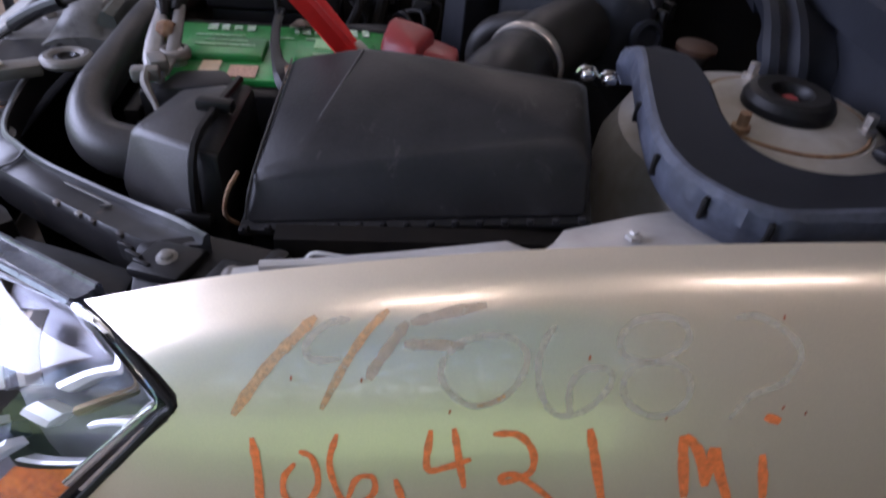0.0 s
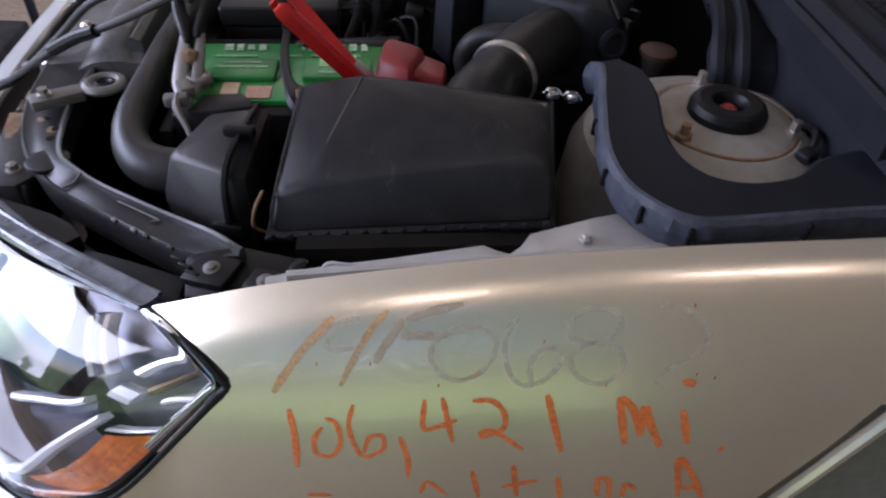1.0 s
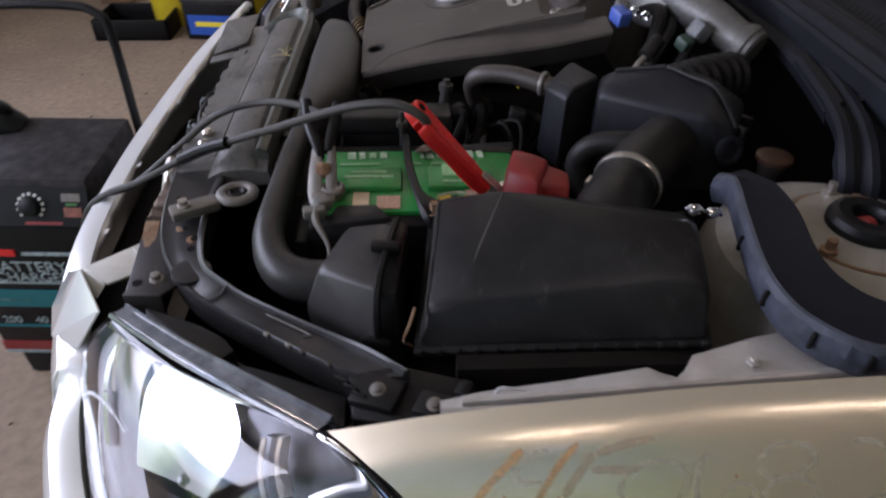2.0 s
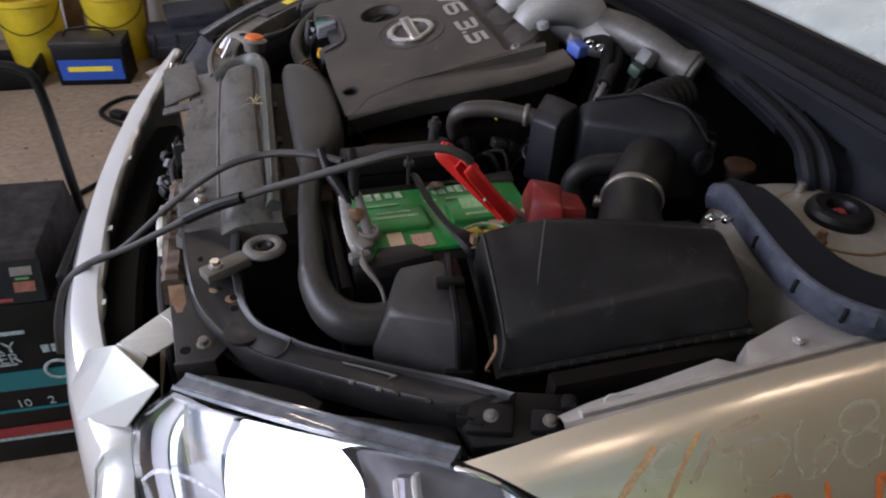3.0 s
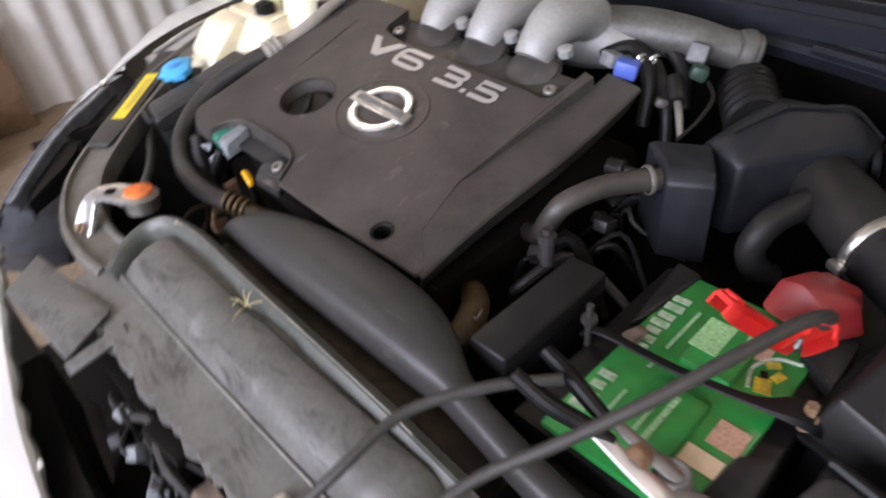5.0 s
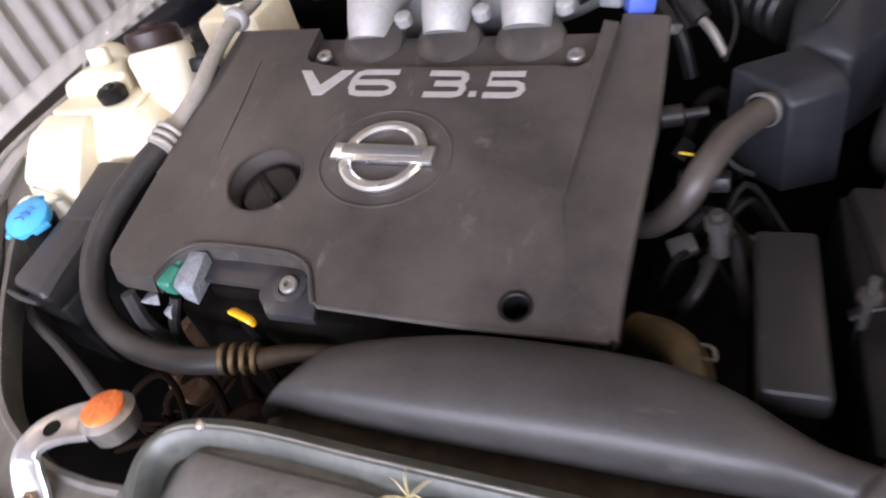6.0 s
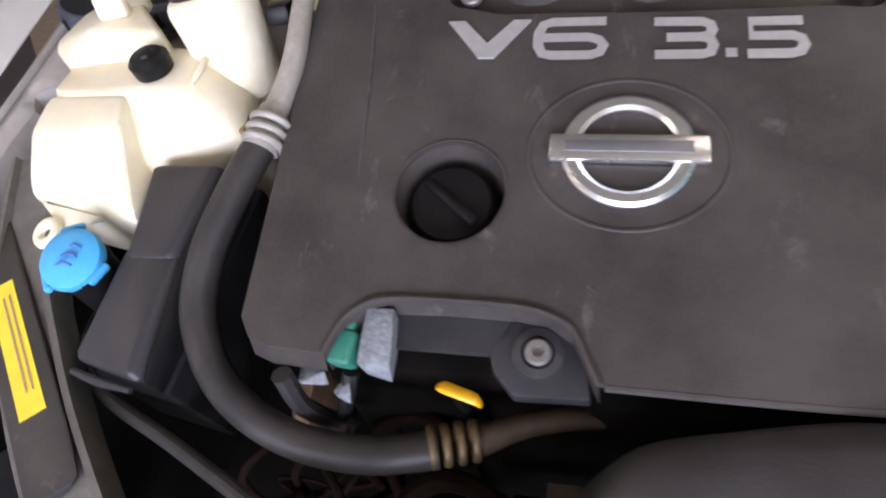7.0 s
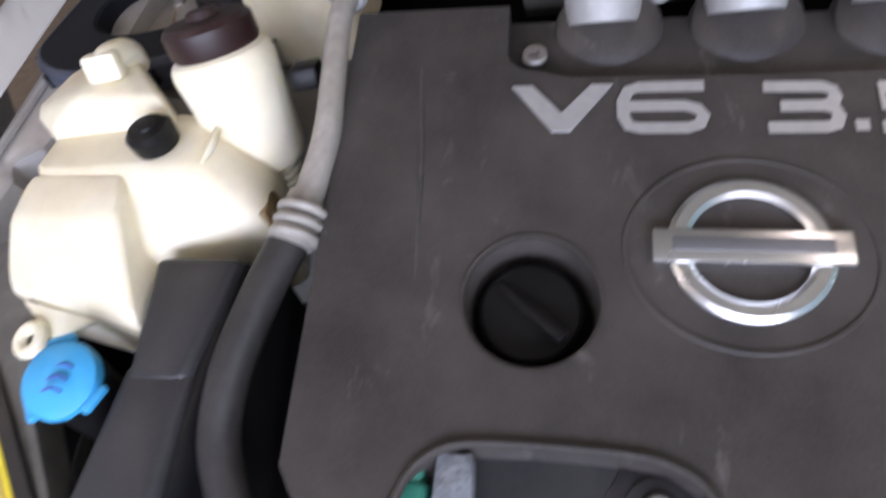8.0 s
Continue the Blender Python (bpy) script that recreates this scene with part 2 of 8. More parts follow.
GREEN = material("battery_green", (0.005, 0.23, 0.045), 0.35, 0, 0.1, 50, 0.03, (0.08, 0.11, 0.035), 0.4, 18)
WHITEINK = material("white_print", (0.50, 0.55, 0.48), 0.5, 0, 0.2, 200, 0.0, (0.10, 0.26, 0.10), 0.85, 75)
BEIGEINK = material("beige_sticker", (0.62, 0.50, 0.34), 0.6, 0, 0.1, 80, 0.0)
TORNINK = material("torn_yellow_print", (0.55, 0.42, 0.03), 0.6, 0, 0.3, 200, 0.0, (0.10, 0.16, 0.03), 0.8, 60)
PINKINK = material("faded_warning_print", (0.42, 0.26, 0.18), 0.6, 0, 0.3, 300, 0.0)
RED = material("red_plastic", (0.62, 0.022, 0.018), 0.38, 0, 0.08, 60, 0.03)
DARKRED = material("dark_red_plastic", (0.25, 0.017, 0.020), 0.42, 0, 0.12, 60, 0.05, (0.25, 0.06, 0.05), 0.5, 20)
AMBER = material("amber_plastic", (0.36, 0.062, 0.003), 0.15, 0, 0.35, 160, 0.5, (0.75, 0.20, 0.012), 0.7, 60, coat=0.8)
ORANGE = material("orange_mark", (0.95, 0.21, 0.045), 0.6, 0, 0.12, 80, 0.02)
FADED = material("faded_orange_mark", (0.68, 0.34, 0.12), 0.6, 0.0, 0.2, 90, 0.02, (0.52, 0.40, 0.26), 0.6, 22)
PALE = material("rubbed_out_mark", (0.56, 0.51, 0.43), 0.6, 0.0, 0.08, 90, 0.02, (0.60, 0.53, 0.43), 0.8, 30)
RUBBED = material("half_rubbed_mark", (0.50, 0.37, 0.25), 0.6, 0.0, 0.1, 90, 0.02, (0.54, 0.47, 0.38), 0.7, 40)
worn(PALE, 0.30, 0.50, 90)
worn(RUBBED, 0.40, 0.62, 120)
worn(FADED, 0.30, 0.95, 260)
worn(ORANGE, 0.55, 1.0, 220)
CREAM = material("cream_plastic", (0.86, 0.82, 0.66), 0.42, 0, 0.06, 50, 0.03, (0.66, 0.50, 0.22), 0.45, 9, spread=0.25)
BROWNSTAIN = material("brown_stained_plastic", (0.16, 0.085, 0.03), 0.6, 0, 0.3, 60, 0.1, (0.45, 0.33, 0.15), 0.7, 40)
CREAM.node_tree.nodes["Principled BSDF"].inputs["Subsurface Weight"].default_value = 0.35
CREAM.node_tree.nodes["Principled BSDF"].inputs["Subsurface Radius"].default_value = (0.02, 0.016, 0.008)
scuffed(COVERP, (0.17, 0.155, 0.14), 26, 0.60, 0.55, (0.5, 1.0, 1.0))
scuffed(COVERP, (0.24, 0.22, 0.20), 190, 0.69, 0.6)
scuffed(PLASTIC, (0.060, 0.056, 0.054), 34, 0.60, 0.6, (1.0, 0.5, 1.0))
scuffed(PLASTIC, (0.13, 0.12, 0.11), 210, 0.69, 0.6)
scuffed(DUSTPL, (0.10, 0.093, 0.086), 30, 0.60, 0.6, (1.0, 0.45, 1.0))
scuffed(TOPPANEL, (0.030, 0.027, 0.024), 22, 0.53, 0.8, (1.0, 0.4, 1.0))
scuffed(TOPPANEL, (0.30, 0.28, 0.25), 120, 0.66, 0.7)
scuffed(SUPPORT, (0.14, 0.12, 0.10), 60, 0.60, 0.7)
scuffed(GREEN, (0.10, 0.16, 0.03), 70, 0.62, 0.6)
scuffed(PRIMER, (0.12, 0.095, 0.07), 60, 0.62, 0.6)
BLUE = material("light_blue_plastic", (0.05, 0.38, 0.72), 0.4, 0, 0.06, 60, 0.02)
TEALP = material("teal_print", (0.0, 0.13, 0.15), 0.4, 0, 0.05, 60, 0.0)
YELLOW = material("yellow_paper", (0.85, 0.68, 0.04), 0.55, 0, 0.06, 60, 0.02)
GREENCON = material("green_connector", (0.02, 0.16, 0.11), 0.45, 0, 0.15, 90, 0.05)
GREYCON = material("grey_connector", (0.11, 0.118, 0.13), 0.6, 0, 0.3, 140, 0.5, (0.24, 0.24, 0.24), 0.6, 40)
TAPED = material("frayed_grey_tape", (0.13, 0.142, 0.158), 0.75, 0, 0.4, 220, 0.9, (0.26, 0.275, 0.29), 0.7, 60)
BLUECON = material("blue_connector", (0.06, 0.11, 0.42), 0.4, 0, 0.1, 90, 0.02)
CONCRETE = material("concrete", (0.29, 0.215, 0.145), 0.85, 0, 0.25, 35, 0.35, (0.19, 0.14, 0.095), 0.7, 1.6)
SHEETM = material("white_corrugated_sheet", (0.72, 0.72, 0.70), 0.5, 0.1, 0.06, 12, 0.03, (0.50, 0.47, 0.42), 0.5, 2)
WOOD = material("rough_timber", (0.22, 0.13, 0.07), 0.8, 0, 0.3, 25, 0.2, (0.13, 0.08, 0.05), 0.6, 5)
YELLOWPL = material("yellow_bucket_plastic", (0.75, 0.56, 0.02), 0.45, 0, 0.08, 20, 0.02, (0.45, 0.33, 0.05), 0.4, 6)
DUSTY = material("dusty_charger_top", (0.036, 0.032, 0.032), 0.8, 0, 0.5, 40, 0.15, (0.013, 0.012, 0.012), 0.85, 14, spec=0.2)
BLUELAB = material("blue_label", (0.02, 0.09, 0.42), 0.45, 0, 0.1, 60, 0.0)
DRYWALL = material("painted_wall", (0.30, 0.25, 0.19), 0.8, 0, 0.08, 20, 0.05, (0.22, 0.18, 0.14), 0.4, 1.5)
GRASS = material("lawn", (0.13, 0.205, 0.075), 0.9, 0, 0.4, 30, 0.3, (0.07, 0.11, 0.04), 0.8, 0.8)
LEAVES = material("leaves", (0.13, 0.225, 0.07), 0.7, 0, 0.4, 20, 0.0)
TUBE_ON = lamp_material("fluorescent_tube", (1.0, 0.90, 0.72), 17.0)
LENS = glass("clear_polycarbonate", (0.97, 0.98, 1.0))
# dusty glass, its pale base also carrying the bright ceiling's reflection
WINDSCREEN = material("dusty_windscreen_glass", (0.64, 0.69, 0.66), 0.28, 0, 0.15, 12, 0.05, (0.42, 0.47, 0.44), 0.6, 9, coat=0.6)
WINDSCREEN.node_tree.nodes["Principled BSDF"].inputs["Transmission Weight"].default_value = 0.15

# ---- the room ----
X0, X1, Y0, Y1 = -3.0, 5.2, DOOR_Y, 4.25
room_floor = part("floor", block(((X0 + X1) / 2, (Y0 + Y1) / 2, -0.06), (X1 - X0 + 0.3, Y1 - Y0 + 0.3, 0.12), bevel=0.0), CONCRETE)
tagged(room_floor, "stained tan concrete garage floor with grit and dark spots", "floor", kind="structure")
CEILM = material("dull_ceiling_boards", (0.40, 0.37, 0.33), 0.8, 0, 0.08, 12, 0.03, (0.30, 0.27, 0.23), 0.5, 2)
ceil = part("ceiling", block(((X0 + X1) / 2, (Y0 + Y1) / 2, CEILING + 0.06), (X1 - X0 + 0.3, Y1 - Y0 + 0.3, 0.12), bevel=0.0), CEILM)
tagged(ceil, "plain dull garage ceiling with fluorescent tubes", "ceiling", kind="structure")


def corrugated_wall():
    """White corrugated sheets over a timber rail."""
    pts = []
    n = int((X1 - X0) / 0.019)
    for i in range(n + 1):
        x = X0 + (X1 - X0) * i / n
        pts.append((x, Y1 + 0.018 * math.sin(x * 2 * math.pi / 0.152)))
    secs = [[(x, y, z) for x, y in pts] for z in (0.0, CEILING)]
    back = [[(x, Y1 + 0.09, z) for x, y in pts] for z in (CEILING, 0.0)]
    return loft(secs + back, caps=False, closed=False)


w = part("wall_north", corrugated_wall(), SHEETM)
tagged(w, "white corrugated metal sheet wall of the garage", "wall", kind="structure")
w = part("wall_east", block((X1 + 0.07, (Y0 + Y1) / 2, CEILING / 2), (0.14, Y1 - Y0, CEILING), bevel=0.0), DRYWALL)
tagged(w, "plain painted garage wall", "wall", kind="structure")
w = part("wall_west", join(
    block((X0 - 0.07, (Y0 + GATE_Y0) / 2, CEILING / 2), (0.14, GATE_Y0 - Y0, CEILING), bevel=0.0),
    block((X0 - 0.07, (Y1 + GATE_Y1) / 2, CEILING / 2), (0.14, Y1 - GATE_Y1, CEILING), bevel=0.0),
    block((X0 - 0.07, (GATE_Y0 + GATE_Y1) / 2, (CEILING + DOOR_TOP) / 2), (0.14, GATE_Y1 - GATE_Y0, CEILING - DOOR_TOP), bevel=0.0)), DRYWALL)
tagged(w, "plain painted garage wall", "wall", kind="structure")
w = part("wall_south", join(
    block(((X0 + DOOR_X0) / 2, Y0 - 0.07, CEILING / 2), (DOOR_X0 - X0, 0.14, CEILING), bevel=0.0),
    block(((X1 + DOOR_X1) / 2, Y0 - 0.07, CEILING / 2), (X1 - DOOR_X1, 0.14, CEILING), bevel=0.0),
    block(((DOOR_X0 + DOOR_X1) / 2, Y0 - 0.07, (CEILING + DOOR_TOP) / 2), (DOOR_X1 - DOOR_X0, 0.14, CEILING - DOOR_TOP), bevel=0.0)), DRYWALL)
tagged(w, "plain painted garage wall with a wide open doorway", "wall", kind="structure")
g = part("ground", block((0, 0, -0.18), (600, 600, 0.1), bevel=0.0), GRASS)
tagged(g, "green lawn outside the open garage door", "ground", kind="structure")

random.seed(21)
bm = bmesh.new()
for _ in range(13000):
    x, z = random.uniform(-13, 9), random.uniform(0.1, 11.5)
    y = -8.5 + random.uniform(-1.2, 1.2) + 0.5 * math.sin(x * 1.7) + 0.25 * z
    if z > 9.0 + 1.6 * math.sin(x * 0.9) + 0.6 * math.sin(x * 2.7):
        continue
    c, r = Vector((x, y, z)), random.uniform(0.14, 0.36)
    a = Vector((random.uniform(-1, 1), random.uniform(-1, 1), random.uniform(-1, 1))).normalized()
    b = a.orthogonal().normalized()
    bm.faces.new([bm.verts.new(c + q) for q in (a * r, b * r * 0.5, -a * r, -b * r * 0.5)])
hedge = part("hedge", bm, LEAVES)
tagged(hedge, "dense green shrubs beyond the open garage doorway", "hedge", kind="stuff")

for i, (x, y) in enumerate(TUBES):
    lt = thing("ceiling_light", "white batten light with a glowing diffuser on the ceiling", "ceiling light", "ceiling lights")
    part("batten", block((x, y, CEILING - 0.03), (0.78, 0.06, 0.06)), SHEETM, lt)
    part("diffuser", block((x, y, CEILING - 0.075), (0.68, 0.030, 0.03), bevel=0.010), TUBE_ON, lt, "glowing white diffuser")
    for s in (-0.352, 0.352):
        part("end_cap", block((x + s, y, CEILING - 0.075), (0.02, 0.05, 0.035)), SHEETM, lt)

# ---- the car body ----
MID, AXIS = 1.09, 1.16
EDGE = smooth_path([(-0.245, 0.282, 0.822), (-0.20, 0.275, 0.840), (-0.15, 0.270, 0.857), (-0.09, 0.265, 0.872), (0.0, 0.262, 0.887), (0.1, 0.262, 0.897), (0.3, 0.26, 0.909), (0.6, 0.255, 0.920), (1.0, 0.25, 0.94), (1.4, 0.25, 0.96)], 8)
SIDE = smooth_path([(0, 0), (0.022, 0.004), (0.042, 0.017), (0.060, 0.041), (0.077, 0.075), (0.092, 0.12), (0.103, 0.175), (0.110, 0.25), (0.112, 0.36), (0.100, 0.50), (0.08, 0.62)], 6)
SIDE_T = np.linspace(0, 1, len(SIDE))


def fender_point(x, s):
    """A point of the fender's skin: x along the car, s from the bonnet's edge (0) down to the sill (1)."""
    y = np.interp(x, EDGE[:, 0], EDGE[:, 1])
    z = np.interp(x, EDGE[:, 0], EDGE[:, 2])
    d, drop = np.interp(s, SIDE_T, SIDE[:, 0]), np.interp(s, SIDE_T, SIDE[:, 1])
    d += 0.012 * max(0.0, min(1.0, (x - 0.1) / 0.6)) * min(1, s * 2)
    return Vector((x, y - d, z - drop))


def fender_place(x, s):
    p = fender_point(x, s)
    a = fender_point(x + 0.004, s) - p
    b = fender_point(x, s + 0.01) - p
    nrm = a.cross(b).normalized()
    return p, (-nrm if nrm.y > 0 else nrm)


FRONT = ((0.0, -0.245), (0.01, -0.243), (0.17, -0.203), (0.26, -0.178), (0.31, -0.166), (0.335, -0.165), (0.36, -0.173), (0.405, -0.197), (0.435, -0.212), (0.47, -0.234), (0.515, -0.259), (0.58, -0.291), (0.7, -0.36), (1.0, -0.42))
ARCH_X, ARCH_Z, ARCH_R = 0.745, 0.55, 0.405


def fender_skin(mirror=False):
    sv = sorted(set(np.linspace(0, 1, 61)) | {0.31, 0.322, 0.335, 0.347, 0.36})
    secs = []
    for s in sv:
        x0 = np.interp(s, [a for a, b in FRONT], [b for a, b in FRONT])
        secs.append([fender_point(x0 + (1.35 - x0) * (i / 70) ** 1.25, s) for i in range(71)])
    bm = loft(secs, caps=False, closed=False)
    cut = [v for v in bm.verts if (v.co.x - ARCH_X) ** 2 + (v.co.z - ARCH_Z) ** 2 < ARCH_R ** 2 and v.co.z < 0.84]
    bmesh.ops.delete(bm, geom=cut, context="VERTS")
    bmesh.ops.solidify(bm, geom=list(bm.faces), thickness=-0.004)
    if mirror:
        # this fender lies flatter beside the bay
        for v in bm.verts:
            k = max(0.0, min(1.0, (v.co.x + 0.22) / 0.2))
            ey, ez = np.interp(v.co.x, EDGE[:, 0], EDGE[:, 1]), np.interp(v.co.x, EDGE[:, 0], EDGE[:, 2])
            out, drop = ey - v.co.y, ez - v.co.z
            v.co.z = ez - drop * (1 - k * 0.7 * max(0.0, 1 - drop / 0.25))
            v.co.y = 2 * AXIS - (ey - out * (1 + 1.1 * k))
        bmesh.ops.reverse_faces(bm, faces=bm.faces)
    return bm


car = thing("car", "champagne gold saloon car with its bonnet taken off", "car")
part("fender", fender_skin(), PAINT, car, "champagne gold front fender with orange crayon writing")
# the far fender takes the whitened paint for its pale reflected light
part("fender", fender_skin(True), BUMPERP, car)
arch = [Vector((ARCH_X + ARCH_R * math.cos(a), 0.0, min(0.836, ARCH_Z + ARCH_R * math.sin(a)))) for a in np.linspace(radians(215), radians(-35), 40)]
pts = []
for a in arch:
    p = min((fender_point(a.x, s) for s in np.linspace(0.2, 1, 90)), key=lambda q: abs(q.z - a.z))
    pts.append((a.x, p.y - 0.001, a.z))
part("arch_lip", tube(pts, 0.007, 8, 2), PAINT, car)
LINER = material("dusty_grey_liner", (0.17, 0.155, 0.135), 0.75, 0, 0.2, 60, 0.1, (0.28, 0.26, 0.23), 0.5, 18)
part("arch_liner", loft([[fender_point(x, s) + Vector((0, 0.016, -0.004)) for x in np.linspace(0.30, 1.2, 40)] for s in np.linspace(0.36, 1, 30)], False, False), LINER, car, "dusty grey wheel arch liner")
part("wheel", lathe([(0.05, 0.0), (0.2, 0.01), (0.21, -0.02), (0.22, 0.02), (0.29, 0.03), (0.325, 0.0), (0.33, -0.1), (0.30, -0.2), (0.1, -0.2)], (0.72, 0.40, 0.33), (0, -1, 0), 40), BLACK, car, "black tyre under the arch")


# silver inner rail beside the fender, with a scooped notch
def inner_rail(mirror=False):
    secs = []
    for x in np.linspace(-0.14, 1.0, 96):
        y = np.interp(x, EDGE[:, 0], EDGE[:, 1]) + 0.010
        z = 0.845 + 0.055 * (x + 0.1)
        w = np.interp(x, [-0.14, -0.1, -0.02, 0.066, 0.114, 0.18, 0.234, 1.0], [0.300, 0.308, 0.315, 0.325, 0.337, 0.355, 0.363, 0.37]) - y
        if 0.068 < x < 0.110:
            w -= 0.020 * math.sin((x - 0.068) / 0.042 * math.pi)
        row = [(x, y, z - 0.03), (x, y + 0.002, z), (x, y + 0.3 * w, z + 0.004), (x, y + 0.7 * w, z + 0.002), (x, y + w, z - 0.004), (x, y + w + 0.004, z - 0.03), (x, y + w + 0.01, z - 0.30)]
        if mirror:
            row = [(a, 2 * AXIS - b, c + 0.022 * min(1, max(0, (x + 0.1) / 0.1))) for a, b, c in row]
        secs.append(row)
    return loft(secs, caps=False, closed=False)


part("inner_rail", inner_rail(), PRIMER, car, "silver painted inner fender rail")
part("inner_rail", inner_rail(True), PRIMER, car, "silver painted inner fender rail")
for y0 in (0.292, 2 * AXIS - 0.292):
    part("rail_ridge", tube([(x, y0 + (0.02 * x if y0 < 1 else -0.02 * x), 0.851 + 0.055 * (x + 0.1) + (0.022 if y0 > 1 and x > -0.05 else 0)) for x in (-0.12, 0.0, 0.2, 0.5, 0.9)], 0.005, 8, 4), PRIMER, car)
for x, y in ((0.16, 0.315), (0.33, 0.318)):
    part("bolt", lathe([(0.007, 0), (0.007, 0.003), (0.004, 0.004), (0.003, 0.006)], (x, y, 0.850 + 0.055 * (x + 0.1)), (0, 0, 1), 6), PRIMER, car)

# thin tapering white line models the arc-shaped glint beside the rail
part("drain_tube", tube([(-0.092, 0.294, 0.846), (-0.084, 0.301, 0.853), (-0.068, 0.300, 0.853), (-0.045, 0.297, 0.852), (-0.022, 0.295, 0.852)], [0.0010, 0.0018, 0.0016, 0.0010, 0.0006], 8, 5), WHITEGLINT, car, "thin white line drawn as a glint along the rail")
# inner wings, firewall and bay floor, their deep shade put into near-black colour
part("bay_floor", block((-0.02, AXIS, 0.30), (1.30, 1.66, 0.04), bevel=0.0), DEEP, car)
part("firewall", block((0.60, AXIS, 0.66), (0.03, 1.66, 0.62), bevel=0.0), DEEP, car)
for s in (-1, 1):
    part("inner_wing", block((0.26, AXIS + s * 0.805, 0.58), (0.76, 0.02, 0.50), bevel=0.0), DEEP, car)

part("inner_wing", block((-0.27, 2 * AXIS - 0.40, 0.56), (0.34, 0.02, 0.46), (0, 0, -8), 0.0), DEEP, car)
# strut towers
def tower(y):
    c = (0.36, y, 0.0)
    a = lathe([(0.185, 0.45), (0.178, 0.72), (0.170, 0.82), (0.155, 0.852), (0.125, 0.870), (0.095, 0.880), (0.085, 0.884), (0.07, 0.878)], c, (0, 0, 1), 36)
    return a


for y in (0.492, 2 * AXIS - 0.492):
    part("strut_tower", tower(y), TOWERP, car, "pale painted strut tower with rust round its bolts")
    part("mount_plate", lathe([(0.078, 0.880), (0.078, 0.885), (0.064, 0.890), (0.056, 0.891)], (0.36, y, 0), (0, 0, 1), 32), TOWERP, car)
    part("rust_seam", ring((0.36, y, 0.8835), (0, 0, 1), 0.0795, 0.0022, 0.0018), RUST, car, "rust line round the plate")
    part("strut_cap", lathe([(0.044, 0.886), (0.044, 0.899), (0.040, 0.906), (0.034, 0.909), (0.021, 0.908), (0.018, 0.903), (0.017, 0.888)], (0.36, y, 0), (0, 0, 1), 32), BLACK, car, "black rubber strut cap with a hole")
    part("strut_nut", lathe([(0.012, 0.886), (0.012, 0.897), (0.006, 0.902)], (0.36, y, 0), (0, 0, 1), 6), DARKRED, car)
    for k in range(3):
        a = radians(212 + 120 * k)
        part("bolt", lathe([(0.010, 0.880), (0.010, 0.890), (0.006, 0.891), (0.006, 0.903), (0.003, 0.904)], (0.36 + 0.074 * math.cos(a), y + 0.074 * math.sin(a), 0), (0, 0, 1), 6), RUST if k == 0 else STEEL, car)

# rubber-edged plastic shields that wrap the strut towers
SH_OUT = smooth_path([(0.222, 0.592), (0.226, 0.558), (0.209, 0.485), (0.192, 0.40), (0.194, 0.345), (0.212, 0.310), (0.236, 0.289), (0.265, 0.284), (0.369, 0.292), (0.45, 0.296), (0.7, 0.298)], 6)
SH_IN = smooth_path([(0.262, 0.600), (0.276, 0.54), (0.275, 0.493), (0.262, 0.43), (0.262, 0.385), (0.278, 0.353), (0.306, 0.339), (0.340, 0.339), (0.372, 0.350), (0.41, 0.378), (0.50, 0.40)], 6)


def shield_side(flip):
    """Flat top between two lines and a rounded wall that hangs from the outer one."""
    def m(p):
        return (p[0], 2 * AXIS - p[1], p[2]) if flip else p
    zt = 0.915
    top, wall = [], []
    n = len(SH_OUT)
    for i in range(n):
        o, q = SH_OUT[i], SH_IN[i]
        d = SH_OUT[min(i + 1, n - 1)] - SH_OUT[max(i - 1, 0)]
        d = d / np.linalg.norm(d)
        out = np.array((d[1], -d[0]))
        out = out if out @ (o - q) > 0 else -out
        sag = -0.012 * max(0, 1 - i / 5)
        wav = 0.0015 * math.sin(i * 1.9) + 0.001 * math.sin(i * 0.8)
        e = q + (q - o) / np.linalg.norm(q - o) * 0.004
        top.append([m((a[0], a[1], zt + h + sag)) for a, h in ((e, -0.03), (q, -0.003), (q + (o - q) * 0.06, 0.0), (q + (o - q) * 0.55, -0.002), (o - out * 0.004, 0.0))])
        wall.append([m((*(o + out * a), zt + h + sag)) for a, h in ((-0.004, 0.0), (0.0, -0.001), (0.004, -0.006 + wav), (0.006 + wav, -0.018), (0.003, -0.030), (-0.004, -0.044))])
    return loft(top, False, False), loft(wall, False, False)


for flip in (False, True):
    tp, wl = shield_side(flip)
    sh = part("tower_shield", tp, RUBBER, car, "dark flat plastic shield round the strut tower")
    part("shield_wall", wl, SHIELDEDGE, sh, "chalky blue-grey edge wall")
    for i in (14, 21, 29, 38, 47):
        o = SH_OUT[i]
        d = SH_OUT[i + 1] - SH_OUT[i - 1]
        y = 2 * AXIS - o[1] if flip else o[1]
        part("clip", block((o[0], y, 0.897), (0.005, 0.018, 0.020), (0, 0, math.degrees(math.atan2(d[1], d[0])) * (-1 if flip else 1)), 0.002), BLACK, sh)
part("tower_corner", block((0.425, 0.420, 0.884), (0.024, 0.018, 0.012), (0, 0, 30), 0.004), PLASTIC, car, "small dusty clip beside the tower")
part("tower_tab", tube([(0.430, 0.425, 0.889), (0.440, 0.440, 0.896), (0.446, 0.460, 0.892), (0.444, 0.475, 0.884)], 0.004, 8, 4), PLASTIC, car)

# cowl, weather strip and windscreen
def cowl_front(y):
    return 0.46 - 0.28 * min(0.6, abs(y - 1.15)) ** 2


